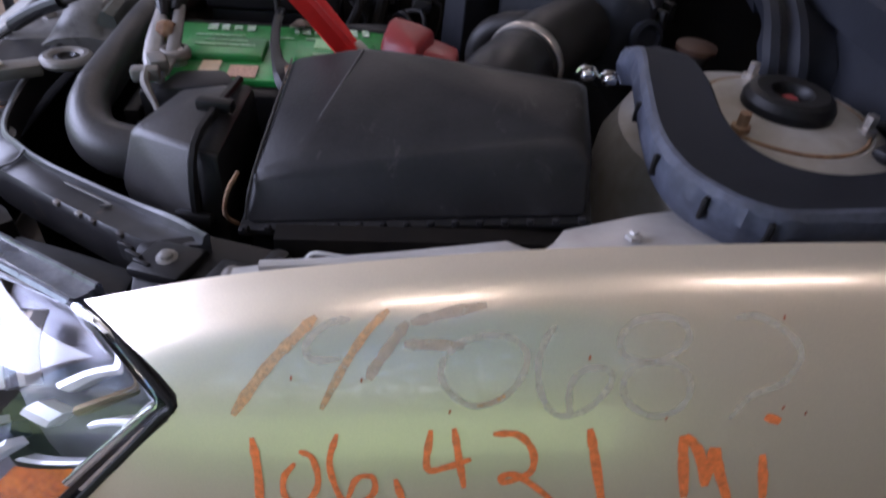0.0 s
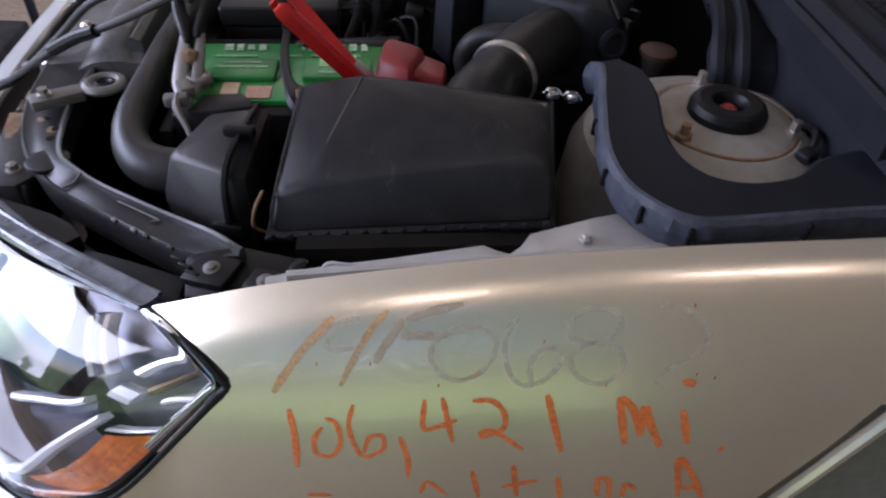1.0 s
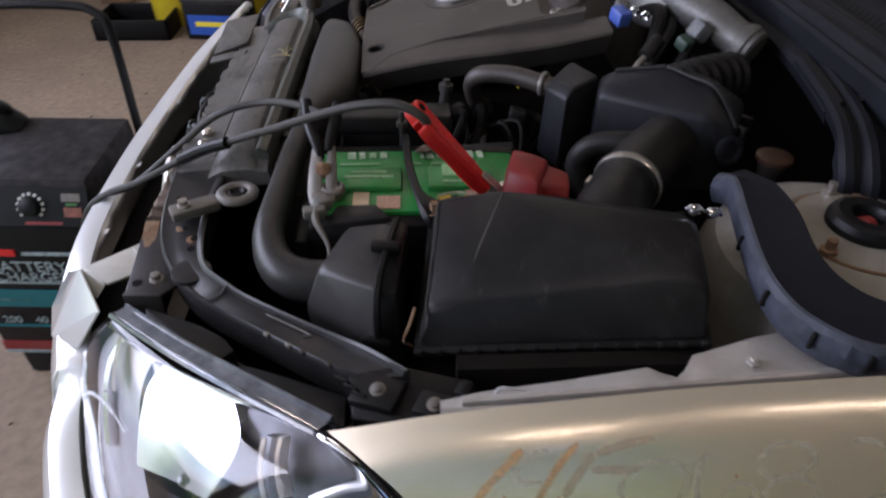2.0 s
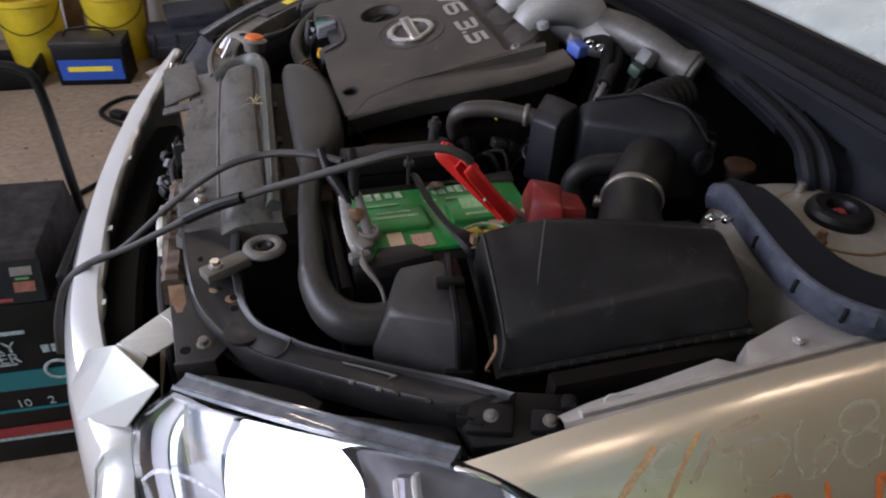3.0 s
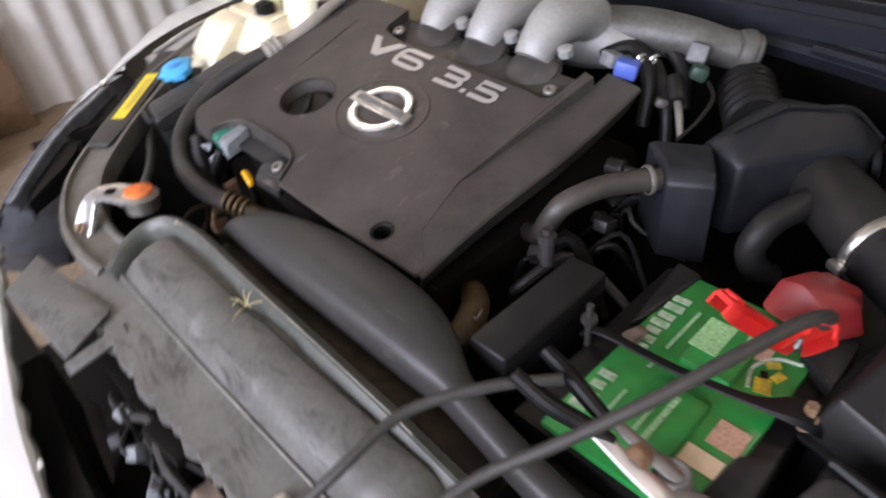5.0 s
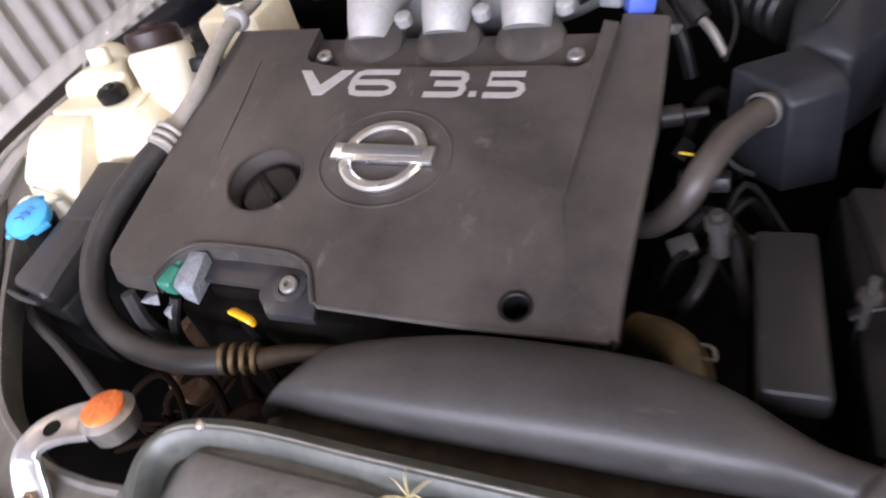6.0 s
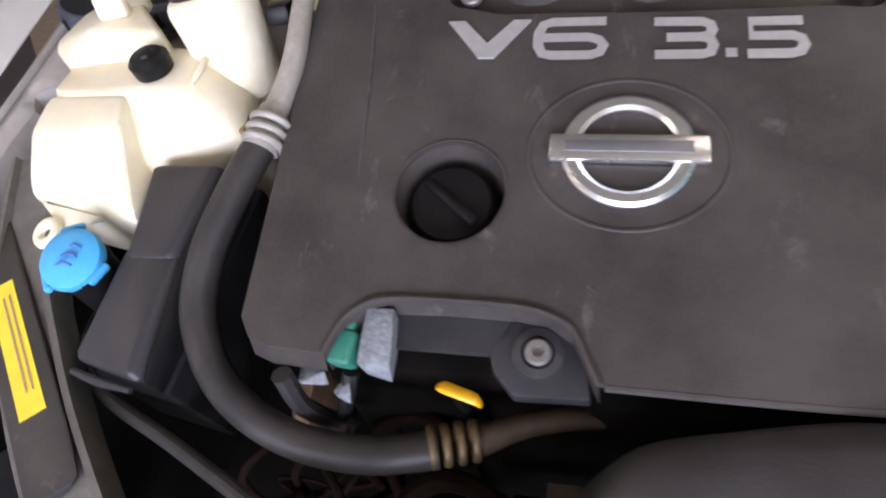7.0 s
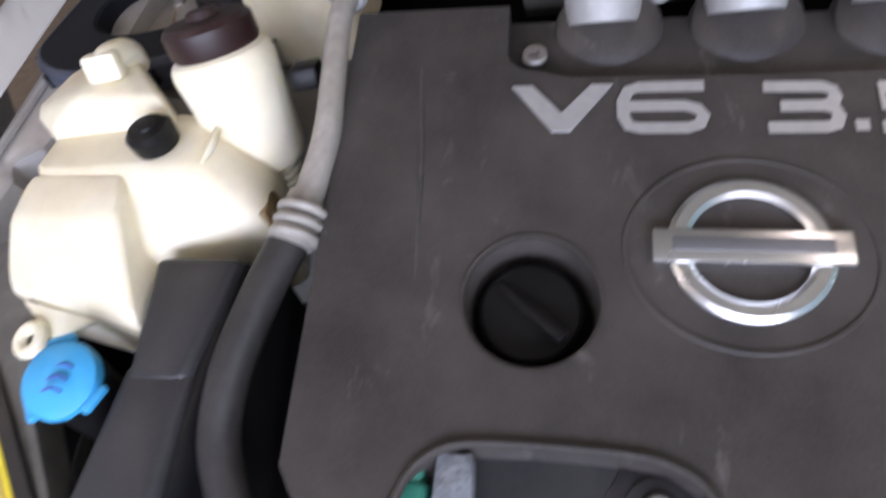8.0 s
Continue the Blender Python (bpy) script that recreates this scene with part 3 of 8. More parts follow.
def strip_line(y):
    return 0.48 - 0.05 * abs(y - 1.15) ** 2


def cowl_strip(line, dx, z0, prof, end=0.34):
    return loft([[(line(y) + dx + a, y, z0 + b) for a, b in prof] for y in np.linspace(end, 2 * AXIS - end, 61)], True, True)


part("weather_strip", cowl_strip(strip_line, 0.0, 0.974, [(-0.016, -0.04), (-0.017, 0.0), (-0.012, 0.006), (-0.004, 0.004), (0.0, 0.009), (0.006, 0.016), (0.012, 0.016), (0.016, 0.010), (0.018, -0.03)]), RUBBER, car, "grey rubber weather strip along the cowl")
cowl = part("cowl_panel", cowl_strip(strip_line, 0.010, 0.975, [(0.004, -0.03), (0.006, 0.008), (0.022, 0.012), (0.030, 0.017), (0.085, 0.028), (0.110, 0.030), (0.110, 0.0)]), RUBBER, car, "dark plastic cowl panel with a slotted grille")
part("bulkhead_edge", cowl_strip(cowl_front, 0.0, 0.940, [(0.008, -0.030), (0.0, -0.010), (0.006, 0.0), (0.020, 0.006), (0.028, 0.0), (0.040, 0.001), (0.050, 0.011), (0.062, 0.012), (0.072, 0.004), (0.080, 0.0), (0.080, -0.03)], 0.70), RUBBER, car, "blue-grey pressed bulkhead edge with folds")
for flip in (False, True):
    # folds that turn from the bulkhead's edge down beside the strut tower
    line = smooth_path([(0.436, 0.86, 0.944), (0.412, 0.74, 0.944), (0.392, 0.66, 0.942), (0.378, 0.615, 0.934), (0.372, 0.590, 0.918), (0.372, 0.574, 0.895), (0.374, 0.567, 0.86), (0.376, 0.563, 0.80)], 6)
    rows = []
    for i, p in enumerate(line):
        k = i / (len(line) - 1)
        nrm = Vector((0, 0, 1)).lerp(Vector((0.1, -1, 0.1)), max(0.0, min(1.0, (k - 0.35) / 0.35))).normalized()
        rows.append([Vector(p) + Vector((a, -0.25 * a * min(1, k * 1.6), 0)) + nrm * h for a, h in ((0.004, -0.02), (0.0, -0.004), (0.004, 0.003), (0.013, 0.004), (0.019, -0.005), (0.026, -0.005), (0.032, 0.006), (0.041, 0.006), (0.048, -0.004), (0.060, -0.008), (0.080, -0.010))])
    if flip:
        rows = [[Vector((q.x, 2 * AXIS - q.y, q.z)) for q in r] for r in rows]
    part("bulkhead_fold", loft(rows, False, False), RUBBER, car, "pressed folds of the bulkhead")
part("side_bulkhead", loft([[(0.440 + 0.022 * k, y, 0.80 + 0.172 * k) for y in np.linspace(0.33, 0.60, 8)] for k in np.linspace(0, 1, 5)], False, False), RUBBER, car, "blue-grey side panel of the bulkhead")
bm = bmesh.new()
for r in range(6):
    for i in range(104):
        y = 0.42 + 0.0142 * i + (0.0071 if r % 2 else 0)
        k = 0.038 + 0.0085 * r
        x, z = strip_line(y) + 0.010 + k, 0.975 + 0.017 + (k - 0.030) / 0.075 * 0.013
        bm.faces.new([bm.verts.new((x + a, y + b, z + 0.0010 + a * 0.17)) for a, b in ((-0.004, -0.0052), (-0.004, 0.0052), (0.004, 0.0))])
part("grille", bm, DEEP, cowl, "rows of small dark triangular grille openings")
part("grille_frame", cowl_strip(strip_line, 0.010, 0.975, [(0.031, 0.012), (0.032, 0.0205), (0.036, 0.0215), (0.038, 0.019), (0.037, 0.012)]), BLACK, cowl)
part("screen_trim", cowl_strip(strip_line, 0.010, 0.975, [(0.104, 0.020), (0.104, 0.033), (0.109, 0.037), (0.116, 0.033), (0.116, 0.020)]), BLACK, cowl, "black rubber edge below the glass")
gl = part("windscreen", loft([[(strip_line(y) + 0.118 + k * 1.15, y, 1.000 + k * 0.56) for y in np.linspace(0.38, 2 * AXIS - 0.38, 15)] for k in (0, 0.5, 1.0)], False, False), WINDSCREEN, car)
md = gl.modifiers.new("thickness", "SOLIDIFY")
md.thickness = 0.005
for s0 in (-1, 1):
    part("a_pillar", tube([(0.62, AXIS + s0 * 0.82, 0.99), (1.20, AXIS + s0 * 0.77, 1.28), (1.80, AXIS + s0 * 0.70, 1.55)], [0.035, 0.03, 0.03], 10, 5), PAINT, car)
part("roof_edge", tube([(1.80, AXIS - 0.70, 1.55), (1.79, AXIS, 1.575), (1.80, AXIS + 0.70, 1.55)], 0.03, 10, 6), PAINT, car)
part("dashboard", block((1.2, AXIS, 0.98), (0.7, 1.4, 0.10), bevel=0.02), PLASTIC, car)
part("wiper", tube([(0.64, 1.30, 1.03), (0.665, 1.5, 1.045), (0.68, 1.85, 1.05)], 0.007, 8, 4), BLACK, car)

# ---- front: radiator support, arms, bumper ----
front = thing("radiator_support", "dark dusty radiator support panel across the front of the bay", "radiator support")
prof = [(-0.548, 0.760), (-0.545, 0.782), (-0.49, 0.789), (-0.482, 0.792), (-0.474, 0.806), (-0.462, 0.822), (-0.445, 0.830), (-0.422, 0.834), (-0.411, 0.831), (-0.405, 0.824), (-0.390, 0.824), (-0.384, 0.78)]
secs = []
random.seed(23)
for y in np.linspace(0.775, 1.455, 72):
    jag = random.uniform(-0.007, 0.006)
    f = min(1, max(0.0, (y - 0.775) / 0.05)) * min(1, max(0.0, (1.405 - y) / 0.04))
    step = 0.004 if y > 1.05 else 0.0
    dip = 0.012 * math.exp(-((y - 1.16) / 0.025) ** 2)
    row = []
    for a, b in prof:
        lift = max(0, b - 0.79)
        row.append((a + 0.02 * abs(y - MID) ** 2 * 2 + (jag if a < -0.54 else 0), y, 0.775 + (b - 0.775 - lift) + lift * ((0.35 if y < 1.1 else 0.12) + (0.65 if y < 1.1 else 0.88) * f) + (step if lift > 0.02 else 0) - (dip if lift > 0.03 else 0)))
    secs.append(row)
part("top_panel", loft(secs, True, True), TOPPANEL, front, "grey dusty upper radiator panel with a raised ridge")
TOPEDGE = material("rubbed_panel_edge", (0.21, 0.20, 0.18), 0.5, 0.1, 0.2, 90, 0.05, (0.10, 0.095, 0.085), 0.8, 20)
for pts in ([(-0.4845 + 0.04 * abs(y - MID) ** 2, y, 0.7925) for y in np.linspace(0.84, 1.40, 9)],):
    part("worn_edge", tube(pts, 0.0022, 6, 3), TOPEDGE, front, "pale rubbed edge line")
# raised rim behind the ridge, turning round the far end
RIMG = material("greenish_grey_rim_paint", (0.052, 0.057, 0.050), 0.4, 0.1, 0.2, 120, 0.06, (0.125, 0.130, 0.114), 0.6, 14, spec=0.45)
scuffed(RIMG, (0.04, 0.037, 0.032), 50, 0.58, 0.7)
RIM = smooth_path([(-0.397, 0.795, 0.830), (-0.393, 0.90, 0.836), (-0.389, 1.05, 0.840), (-0.386, 1.20, 0.843), (-0.383, 1.29, 0.845), (-0.385, 1.345, 0.846), (-0.393, 1.388, 0.845), (-0.410, 1.412, 0.841), (-0.437, 1.418, 0.832), (-0.470, 1.410, 0.818), (-0.492, 1.404, 0.804)], 6)
secs = []
for i, p in enumerate(RIM):
    d = RIM[min(i + 1, len(RIM) - 1)] - RIM[max(i - 1, 0)]
    o = Vector((d[1], -d[0], 0)).normalized()
    secs.append([Vector(p) + o * u + Vector((0, 0, v)) for u, v in ((-0.013, -0.030), (-0.012, -0.012), (-0.008, -0.004), (-0.004, 0.001), (0.0, 0.002), (0.004, -0.001), (0.010, -0.003), (0.0125, -0.008), (0.013, -0.030))])
part("rear_rim", loft(secs, True, True), RIMG, front, "raised greenish grey rim of the panel")
part("worn_edge", tube([(p[0], p[1], p[2] + 0.0015) for p in RIM[4:40]], 0.0014, 6, 2), TOPEDGE, front, "pale rubbed edge line")
part("rim_bolt", lathe([(0.005, -0.002), (0.005, 0.002), (0.003, 0.004), (0.001, 0.004)], (-0.388, 1.365, 0.847), (0, 0, 1), 10), STEEL, front)
for x, y in ((-0.512, 0.888), (-0.515, 0.925)):
    part("rivet", lathe([(0.010, 0.786), (0.010, 0.791), (0.006, 0.796), (0.002, 0.797)], (x, y, 0), (0, 0, 1), 12), STEEL, front)


def arm(path, w, h):
    pts = smooth_path(path, 6)
    secs = []
    for i, p in enumerate(pts):
        d = pts[min(i + 1, len(pts) - 1)] - pts[max(i - 1, 0)]
        d = Vector((d[0], d[1], 0)).normalized()
        s = Vector((d.y, -d.x, 0))
        pr = [(-w, -h), (-w, -0.006), (-w + 0.004, 0.0), (-w + 0.010, 0.001), (-w + 0.013, -0.006), (w - 0.012, -0.005), (w - 0.008, 0.002), (w - 0.002, 0.001), (w, -0.006), (w, -h)]
        secs.append([Vector(p) + s * a + Vector((0, 0, b)) for a, b in pr])
    return loft(secs, True, True)


ARM_OUT = smooth_path([(-0.538, 0.80, 0.785), (-0.528, 0.71, 0.785), (-0.514, 0.64, 0.776), (-0.482, 0.578, 0.772), (-0.440, 0.528, 0.774), (-0.395, 0.490, 0.779), (-0.304, 0.418, 0.794), (-0.262, 0.386, 0.801), (-0.215, 0.352, 0.812)], 6)
ARM_IN = smooth_path([(-0.450, 0.80, 0.792), (-0.454, 0.71, 0.791), (-0.450, 0.63, 0.785), (-0.434, 0.573, 0.786), (-0.404, 0.537, 0.790), (-0.360, 0.503, 0.788), (-0.243, 0.424, 0.796), (-0.205, 0.388, 0.810), (-0.168, 0.342, 0.830)], 6)


def pressed_arm():
    """A pressed channel between two lines, with a lip inside, a stepped face and a wall outside."""
    secs = []
    for i, (o, n) in enumerate(zip(ARM_OUT, ARM_IN)):
        o, n = Vector(o), Vector(n)
        lip = 0.004 if i < 34 else 0.004 + 0.003 * min(1, (i - 34) / 4)
        step = 0.0 if i < 27 else -0.003
        rows = [n + Vector((0, 0, -0.03)), n + Vector((0, 0, lip - 0.001)), n.lerp(o, 0.05) + Vector((0, 0, lip)), n.lerp(o, 0.12) + Vector((0, 0, lip * 0.6)), n.lerp(o, 0.17) + Vector((0, 0, step))]
        rows += [n.lerp(o, f) + Vector((0, 0, step + 0.0015 * math.sin(math.pi * f))) for f in (0.4, 0.65, 0.88)]
        rows += [n.lerp(o, 0.96) + Vector((0, 0, 0.002)), o + Vector((0, 0, 0.0)), o + Vector((-0.002, -0.002, -0.008)), o + Vector((0.0, 0.0, -0.045))]
        secs.append(rows)
    return loft(secs, True, True)


ARMD = material("dusty_dark_steel", (0.013, 0.0128, 0.0135), 0.36, 0.1, 0.2, 90, 0.08, (0.034, 0.031, 0.030), 0.6, 9, spec=0.4)
scuffed(ARMD, (0.15, 0.10, 0.07), 46, 0.62, 0.7)
left_arm = part("left_arm", pressed_arm(), ARMD, front, "dark painted pressed steel arm behind the headlight")


def arm_point(k, f, up=0.0):
    """A place on the arm: k along it from the panel (0) to the bracket (1), f across it from the inner lip."""
    i = min(len(ARM_OUT) - 1, int(round(k * (len(ARM_OUT) - 1))))
    return Vector(ARM_IN[i]).lerp(Vector(ARM_OUT[i]), f) + Vector((0, 0, up))


part("seam", tube([arm_point(0.54, 0.08, 0.003), arm_point(0.555, 0.5, 0.001), arm_point(0.56, 0.95, 0.002)], 0.0014, 6, 4), SUPPORT, left_arm)
part("oval_pad", lathe([(0.026, -0.004), (0.026, 0.0016), (0.023, 0.0026), (0.004, 0.0026)], arm_point(0.40, 0.50), (0.0, 0.05, 1), 24), ARMD, left_arm, "flat round welded pad")
part("pressed_mark", join(tube([arm_point(0.66, 0.35, 0.001), arm_point(0.70, 0.35, 0.001), arm_point(0.73, 0.38, 0.001)], 0.0013, 6, 4), tube([arm_point(0.73, 0.38, 0.001), arm_point(0.73, 0.55, 0.001)], 0.0013, 6, 4)), TOPPANEL, left_arm, "pale pressed corner line")
for k, f in ((0.20, 0.42), (0.24, 0.22), (0.10, 0.7), (0.30, 0.30)):
    part("hole", lathe([(0.0055, -0.001), (0.0055, 0.0014), (0.004, 0.0014)], arm_point(k, f), (0, 0, 1), 12), DEEP, left_arm)
for k, f in ((0.255, 0.26), (0.215, 0.52)):
    part("rust_spot", lathe([(0.010, -0.001), (0.009, 0.0007), (0.003, 0.001)], arm_point(k, f), (0, 0, 1), 9), RUST, left_arm)
for k in (0.71, 0.745, 0.79, 0.90):
    part("edge_clip", block(arm_point(k, 1.0, 0.0), (0.008, 0.006, 0.005), (0, 0, -38), 0.0015), GREYM if k < 0.78 else SUPPORT, left_arm)
# web plate below the bent part, with a bolt and a hole
web = part("web_plate", join(solid([(-0.540, 0.552, 0.757), (-0.492, 0.548, 0.757), (-0.470, 0.575, 0.757), (-0.505, 0.640, 0.760), (-0.530, 0.700, 0.765), (-0.556, 0.70, 0.765), (-0.540, 0.552, 0.751), (-0.492, 0.548, 0.751), (-0.470, 0.575, 0.751), (-0.505, 0.640, 0.754), (-0.530, 0.700, 0.759), (-0.556, 0.70, 0.759)], 0.002), block((-0.517, 0.549, 0.735), (0.05, 0.006, 0.045), (0, 0, -4), 0.002)), SUPPORT, front, "dark web plate with rusty edges")
part("bolt", lathe([(0.010, -0.001), (0.010, 0.002), (0.0065, 0.003), (0.0065, 0.010), (0.003, 0.011)], (-0.506, 0.578, 0.757), (0, 0, 1), 8), GREYM, web)
part("hole", lathe([(0.007, 0.0), (0.007, 0.0014)], (-0.529, 0.571, 0.757), (0, 0, 1), 12), DEEP, web)
part("rust_edge", solid([(-0.545, 0.615, 0.7585), (-0.525, 0.615, 0.7585), (-0.535, 0.70, 0.766), (-0.556, 0.70, 0.766), (-0.540, 0.66, 0.764)]), RUST, web, "rust along the edge")
DUSTBEIGE = material("dusty_beige_paint", (0.15, 0.142, 0.125), 0.5, 0.1, 0.2, 60, 0.06, (0.075, 0.068, 0.058), 0.6, 12)
RIGHT_ARM = [(-0.47, 1.43, 0.795), (-0.475, 1.50, 0.80), (-0.465, 1.58, 0.805), (-0.42, 1.68, 0.815), (-0.34, 1.76, 0.83), (-0.25, 1.83, 0.845), (-0.16, 1.885, 0.86), (-0.02, 1.93, 0.885)]
part("right_arm", arm(RIGHT_ARM, 0.034, 0.035), DUSTBEIGE, front, "dusty grey-beige painted arm")
lb = part("lamp_bracket", join(
    solid([(-0.232, 0.356, 0.816), (-0.226, 0.308, 0.804), (-0.130, 0.286, 0.816), (-0.104, 0.302, 0.820), (-0.104, 0.336, 0.824), (-0.180, 0.362, 0.822), (-0.232, 0.356, 0.79), (-0.226, 0.308, 0.78), (-0.130, 0.286, 0.79), (-0.104, 0.302, 0.79), (-0.104, 0.336, 0.79), (-0.180, 0.362, 0.79)], 0.004),
    block((-0.200, 0.330, 0.816), (0.050, 0.040, 0.010), (0, -8, -24), 0.003),
    block((-0.146, 0.306, 0.824), (0.034, 0.030, 0.010), (0, -6, -24), 0.004),
    block((-0.114, 0.322, 0.824), (0.018, 0.022, 0.018), (0, -6, -24), 0.006)), BLACK, front, "black plastic headlight bracket with two bolts")
for k in range(3):
    part("rib", block((-0.236 + 0.009 * k, 0.346 - 0.010 * k, 0.812), (0.018, 0.004, 0.018), (0, -6, -34), 0.0015), BLACK, lb)
for x, y, z in ((-0.200, 0.330, 0.8215), (-0.144, 0.303, 0.8295)):
    part("bolt", lathe([(0.0085, -0.001), (0.0085, 0.001), (0.0052, 0.002), (0.0052, 0.005), (0.003, 0.006)], (x, y, z), (0, -0.1, 1), 12), DULLSTEEL, lb)

# pressed steel mounts with a ring, one at each end of the radiator
def mount(x, y, z, turn):
    t = thing("radiator_mount", "grey pressed steel radiator mount with a rubber ring", "bracket", "radiator mounts")
    m = pose(x, y, z, 0, 0, turn)
    part("ring", ring(m @ Vector((0, 0, 0)), (0, 0.05, 1), 0.0225, 0.0085, 0.007), DULLSTEEL, t)
    part("bush", lathe([(0.005, -0.012), (0.014, -0.010), (0.0165, 0.002), (0.010, 0.005), (0.006, 0.001)], m @ Vector((0, 0, 0)), (0, 0, 1), 20), BLACK, t)
    part("arm", join(*[solid([m @ Vector((a, b, c)) for a in (-0.095, -0.028) for b in (-0.014, 0.014) for c in (-0.012, 0.004)], 0.004)]), DULLSTEEL, t)
    part("bolt", lathe([(0.010, 0), (0.010, 0.004), (0.007, 0.005), (0.007, 0.011)], m @ Vector((-0.075, 0, 0.003)), (0, 0, 1), 6), STEEL, t)
    return t


mount(-0.417, 0.708, 0.806, 28)
strap = thing("radiator_bracket", "curved bright steel bracket with a rusty bolt beside the pressure cap", "bracket")
q = smooth_path([(-0.400, 1.500, 0.840), (-0.412, 1.522, 0.844), (-0.428, 1.542, 0.844), (-0.445, 1.550, 0.839), (-0.460, 1.548, 0.824), (-0.476, 1.542, 0.802), (-0.488, 1.538, 0.782)], 6)
rows = []
for i in range(len(q)):
    dq = q[min(i + 1, len(q) - 1)] - q[max(i - 1, 0)]
    sd = Vector((dq[1], -dq[0], 0)).normalized()
    up = Vector(dq).normalized().cross(sd)
    up = up if up.z > 0 else -up
    w = 0.023 - 0.005 * min(1, i / 18)
    rows.append([Vector(q[i]) + sd * u + up * v for u, v in ((-w, -0.004), (-w, 0.0015), (-w + 0.003, 0.003), (-w + 0.007, 0.001), (w - 0.007, 0.001), (w - 0.003, 0.003), (w, 0.0015), (w, -0.004))])
part("strap", loft(rows, True, True), GALV, strap)
part("bolt", lathe([(0.010, 0), (0.010, 0.004), (0.007, 0.005), (0.007, 0.010)], (-0.476, 1.543, 0.803), (-0.8, 0, 0.6), 6), RUST, strap, "rusty bolt")
part("hole", lathe([(0.009, 0.0), (0.009, 0.0012)], (-0.420, 1.533, 0.8452), (0, 0, 1), 16), DEEP, strap, "dark round hole")
cap = part("radiator_cap", lathe([(0.024, -0.02), (0.026, -0.004), (0.028, 0.004), (0.022, 0.009), (0.02, 0.010)], (-0.395, 1.478, 0.845), (0.1, 0, 1), 22), STEEL, front, "pressure cap with an orange sticker")
part("sticker", lathe([(0.021, 0.0), (0.021, 0.004), (0.017, 0.006)], (-0.394, 1.478, 0.8545), (0.1, 0, 1), 22), ORANGE, cap, "faded orange top")

# bumper cover
TOP = smooth_path([(-0.12, 0.150, 0.56), (-0.30, 0.172, 0.600), (-0.40, 0.203, 0.585), (-0.46, 0.238, 0.573), (-0.505, 0.272, 0.567), (-0.577, 0.362, 0.567), (-0.611, 0.460, 0.612), (-0.606, 0.520, 0.664), (-0.628, 0.575, 0.666), (-0.650, 0.650, 0.676), (-0.668, 0.72, 0.682), (-0.692, 0.85, 0.676), (-0.703, 1.09, 0.676), (-0.688, 1.30, 0.69), (-0.652, 1.46, 0.722), (-0.612, 1.59, 0.757), (-0.588, 1.665, 0.776)], 6)
random.seed(17)
secs = []
for i, p in enumerate(TOP):
    d = TOP[min(i + 1, len(TOP) - 1)] - TOP[max(i - 1, 0)]
    d = Vector((d[0], d[1], 0)).normalized()
    o = Vector((-d.y, d.x, 0))
    if o.x > 0:
        o = -o
    k = 0.45 if i < 12 else min(1.0, 0.45 + (i - 12) / 18)
    k *= 1 - 0.6 * max(0.0, (i - 84) / 12)
    jag = random.uniform(0.004, 0.013) if i > 62 else 0.004
    pr = [(-jag, -0.012), (-jag * 0.6, -0.004), (0, 0), (0.022 * k, -0.001), (0.040 * k, -0.010), (0.055 * k, -0.034), (0.068 * k, -0.08), (0.080 * k, -0.16), (0.085 * k, -0.26), (0.06 * k, -0.36), (0.0, -0.42)]
    secs.append([Vector(p) + o * a + Vector((0, 0, b)) for a, b in pr])
bumper = part("bumper_cover", loft(secs, False, False), BUMPERP, car, "pale bumper cover, loose along its top edge")
md = bumper.modifiers.new("thickness", "SOLIDIFY")
md.thickness, md.offset = 0.004, -1
WHITETAB = material("pale_unpainted_tab", (0.62, 0.62, 0.58), 0.5, 0, 0.08, 50, 0.04, (0.45, 0.42, 0.36), 0.4, 14)
FACET = [Vector(p) for p in ((-0.557, 0.512, 0.764), (-0.612, 0.522, 0.688), (-0.692, 0.592, 0.640), (-0.706, 0.640, 0.655), (-0.670, 0.656, 0.709), (-0.618, 0.603, 0.757))]
fn = (FACET[1] - FACET[0]).cross(FACET[5] - FACET[0]).normalized()
fn = fn if fn.z > 0 else -fn
part("corner", solid([p + fn * h for p in FACET for h in (0.0, -0.004)], 0.002), BUMPERP, bumper, "pale angular corner of the bumper beside the headlight")
part("tab", join(solid([(-0.612, 0.607, 0.758), (-0.550, 0.690, 0.742), (-0.521, 0.618, 0.749), (-0.574, 0.580, 0.750), (-0.612, 0.607, 0.754), (-0.550, 0.690, 0.738), (-0.521, 0.618, 0.745), (-0.574, 0.580, 0.746)], 0.0015), solid([(-0.614, 0.607, 0.758), (-0.575, 0.580, 0.750), (-0.624, 0.608, 0.742), (-0.590, 0.570, 0.730), (-0.616, 0.612, 0.750), (-0.594, 0.58, 0.730)], 0.0015)), WHITETAB, bumper, "bent pale plastic fixing tab")
part("tab_hole", lathe([(0.008, 0.0), (0.008, 0.0012)], (-0.533, 0.627, 0.7494), (0, 0, 1), 14), DEEP, bumper, "dark round hole in the tab")
part("tab_crease", tube([(-0.566, 0.660, 0.7475), (-0.552, 0.640, 0.7495), (-0.545, 0.612, 0.7505)], 0.0012, 6, 4), WHITETAB, bumper)
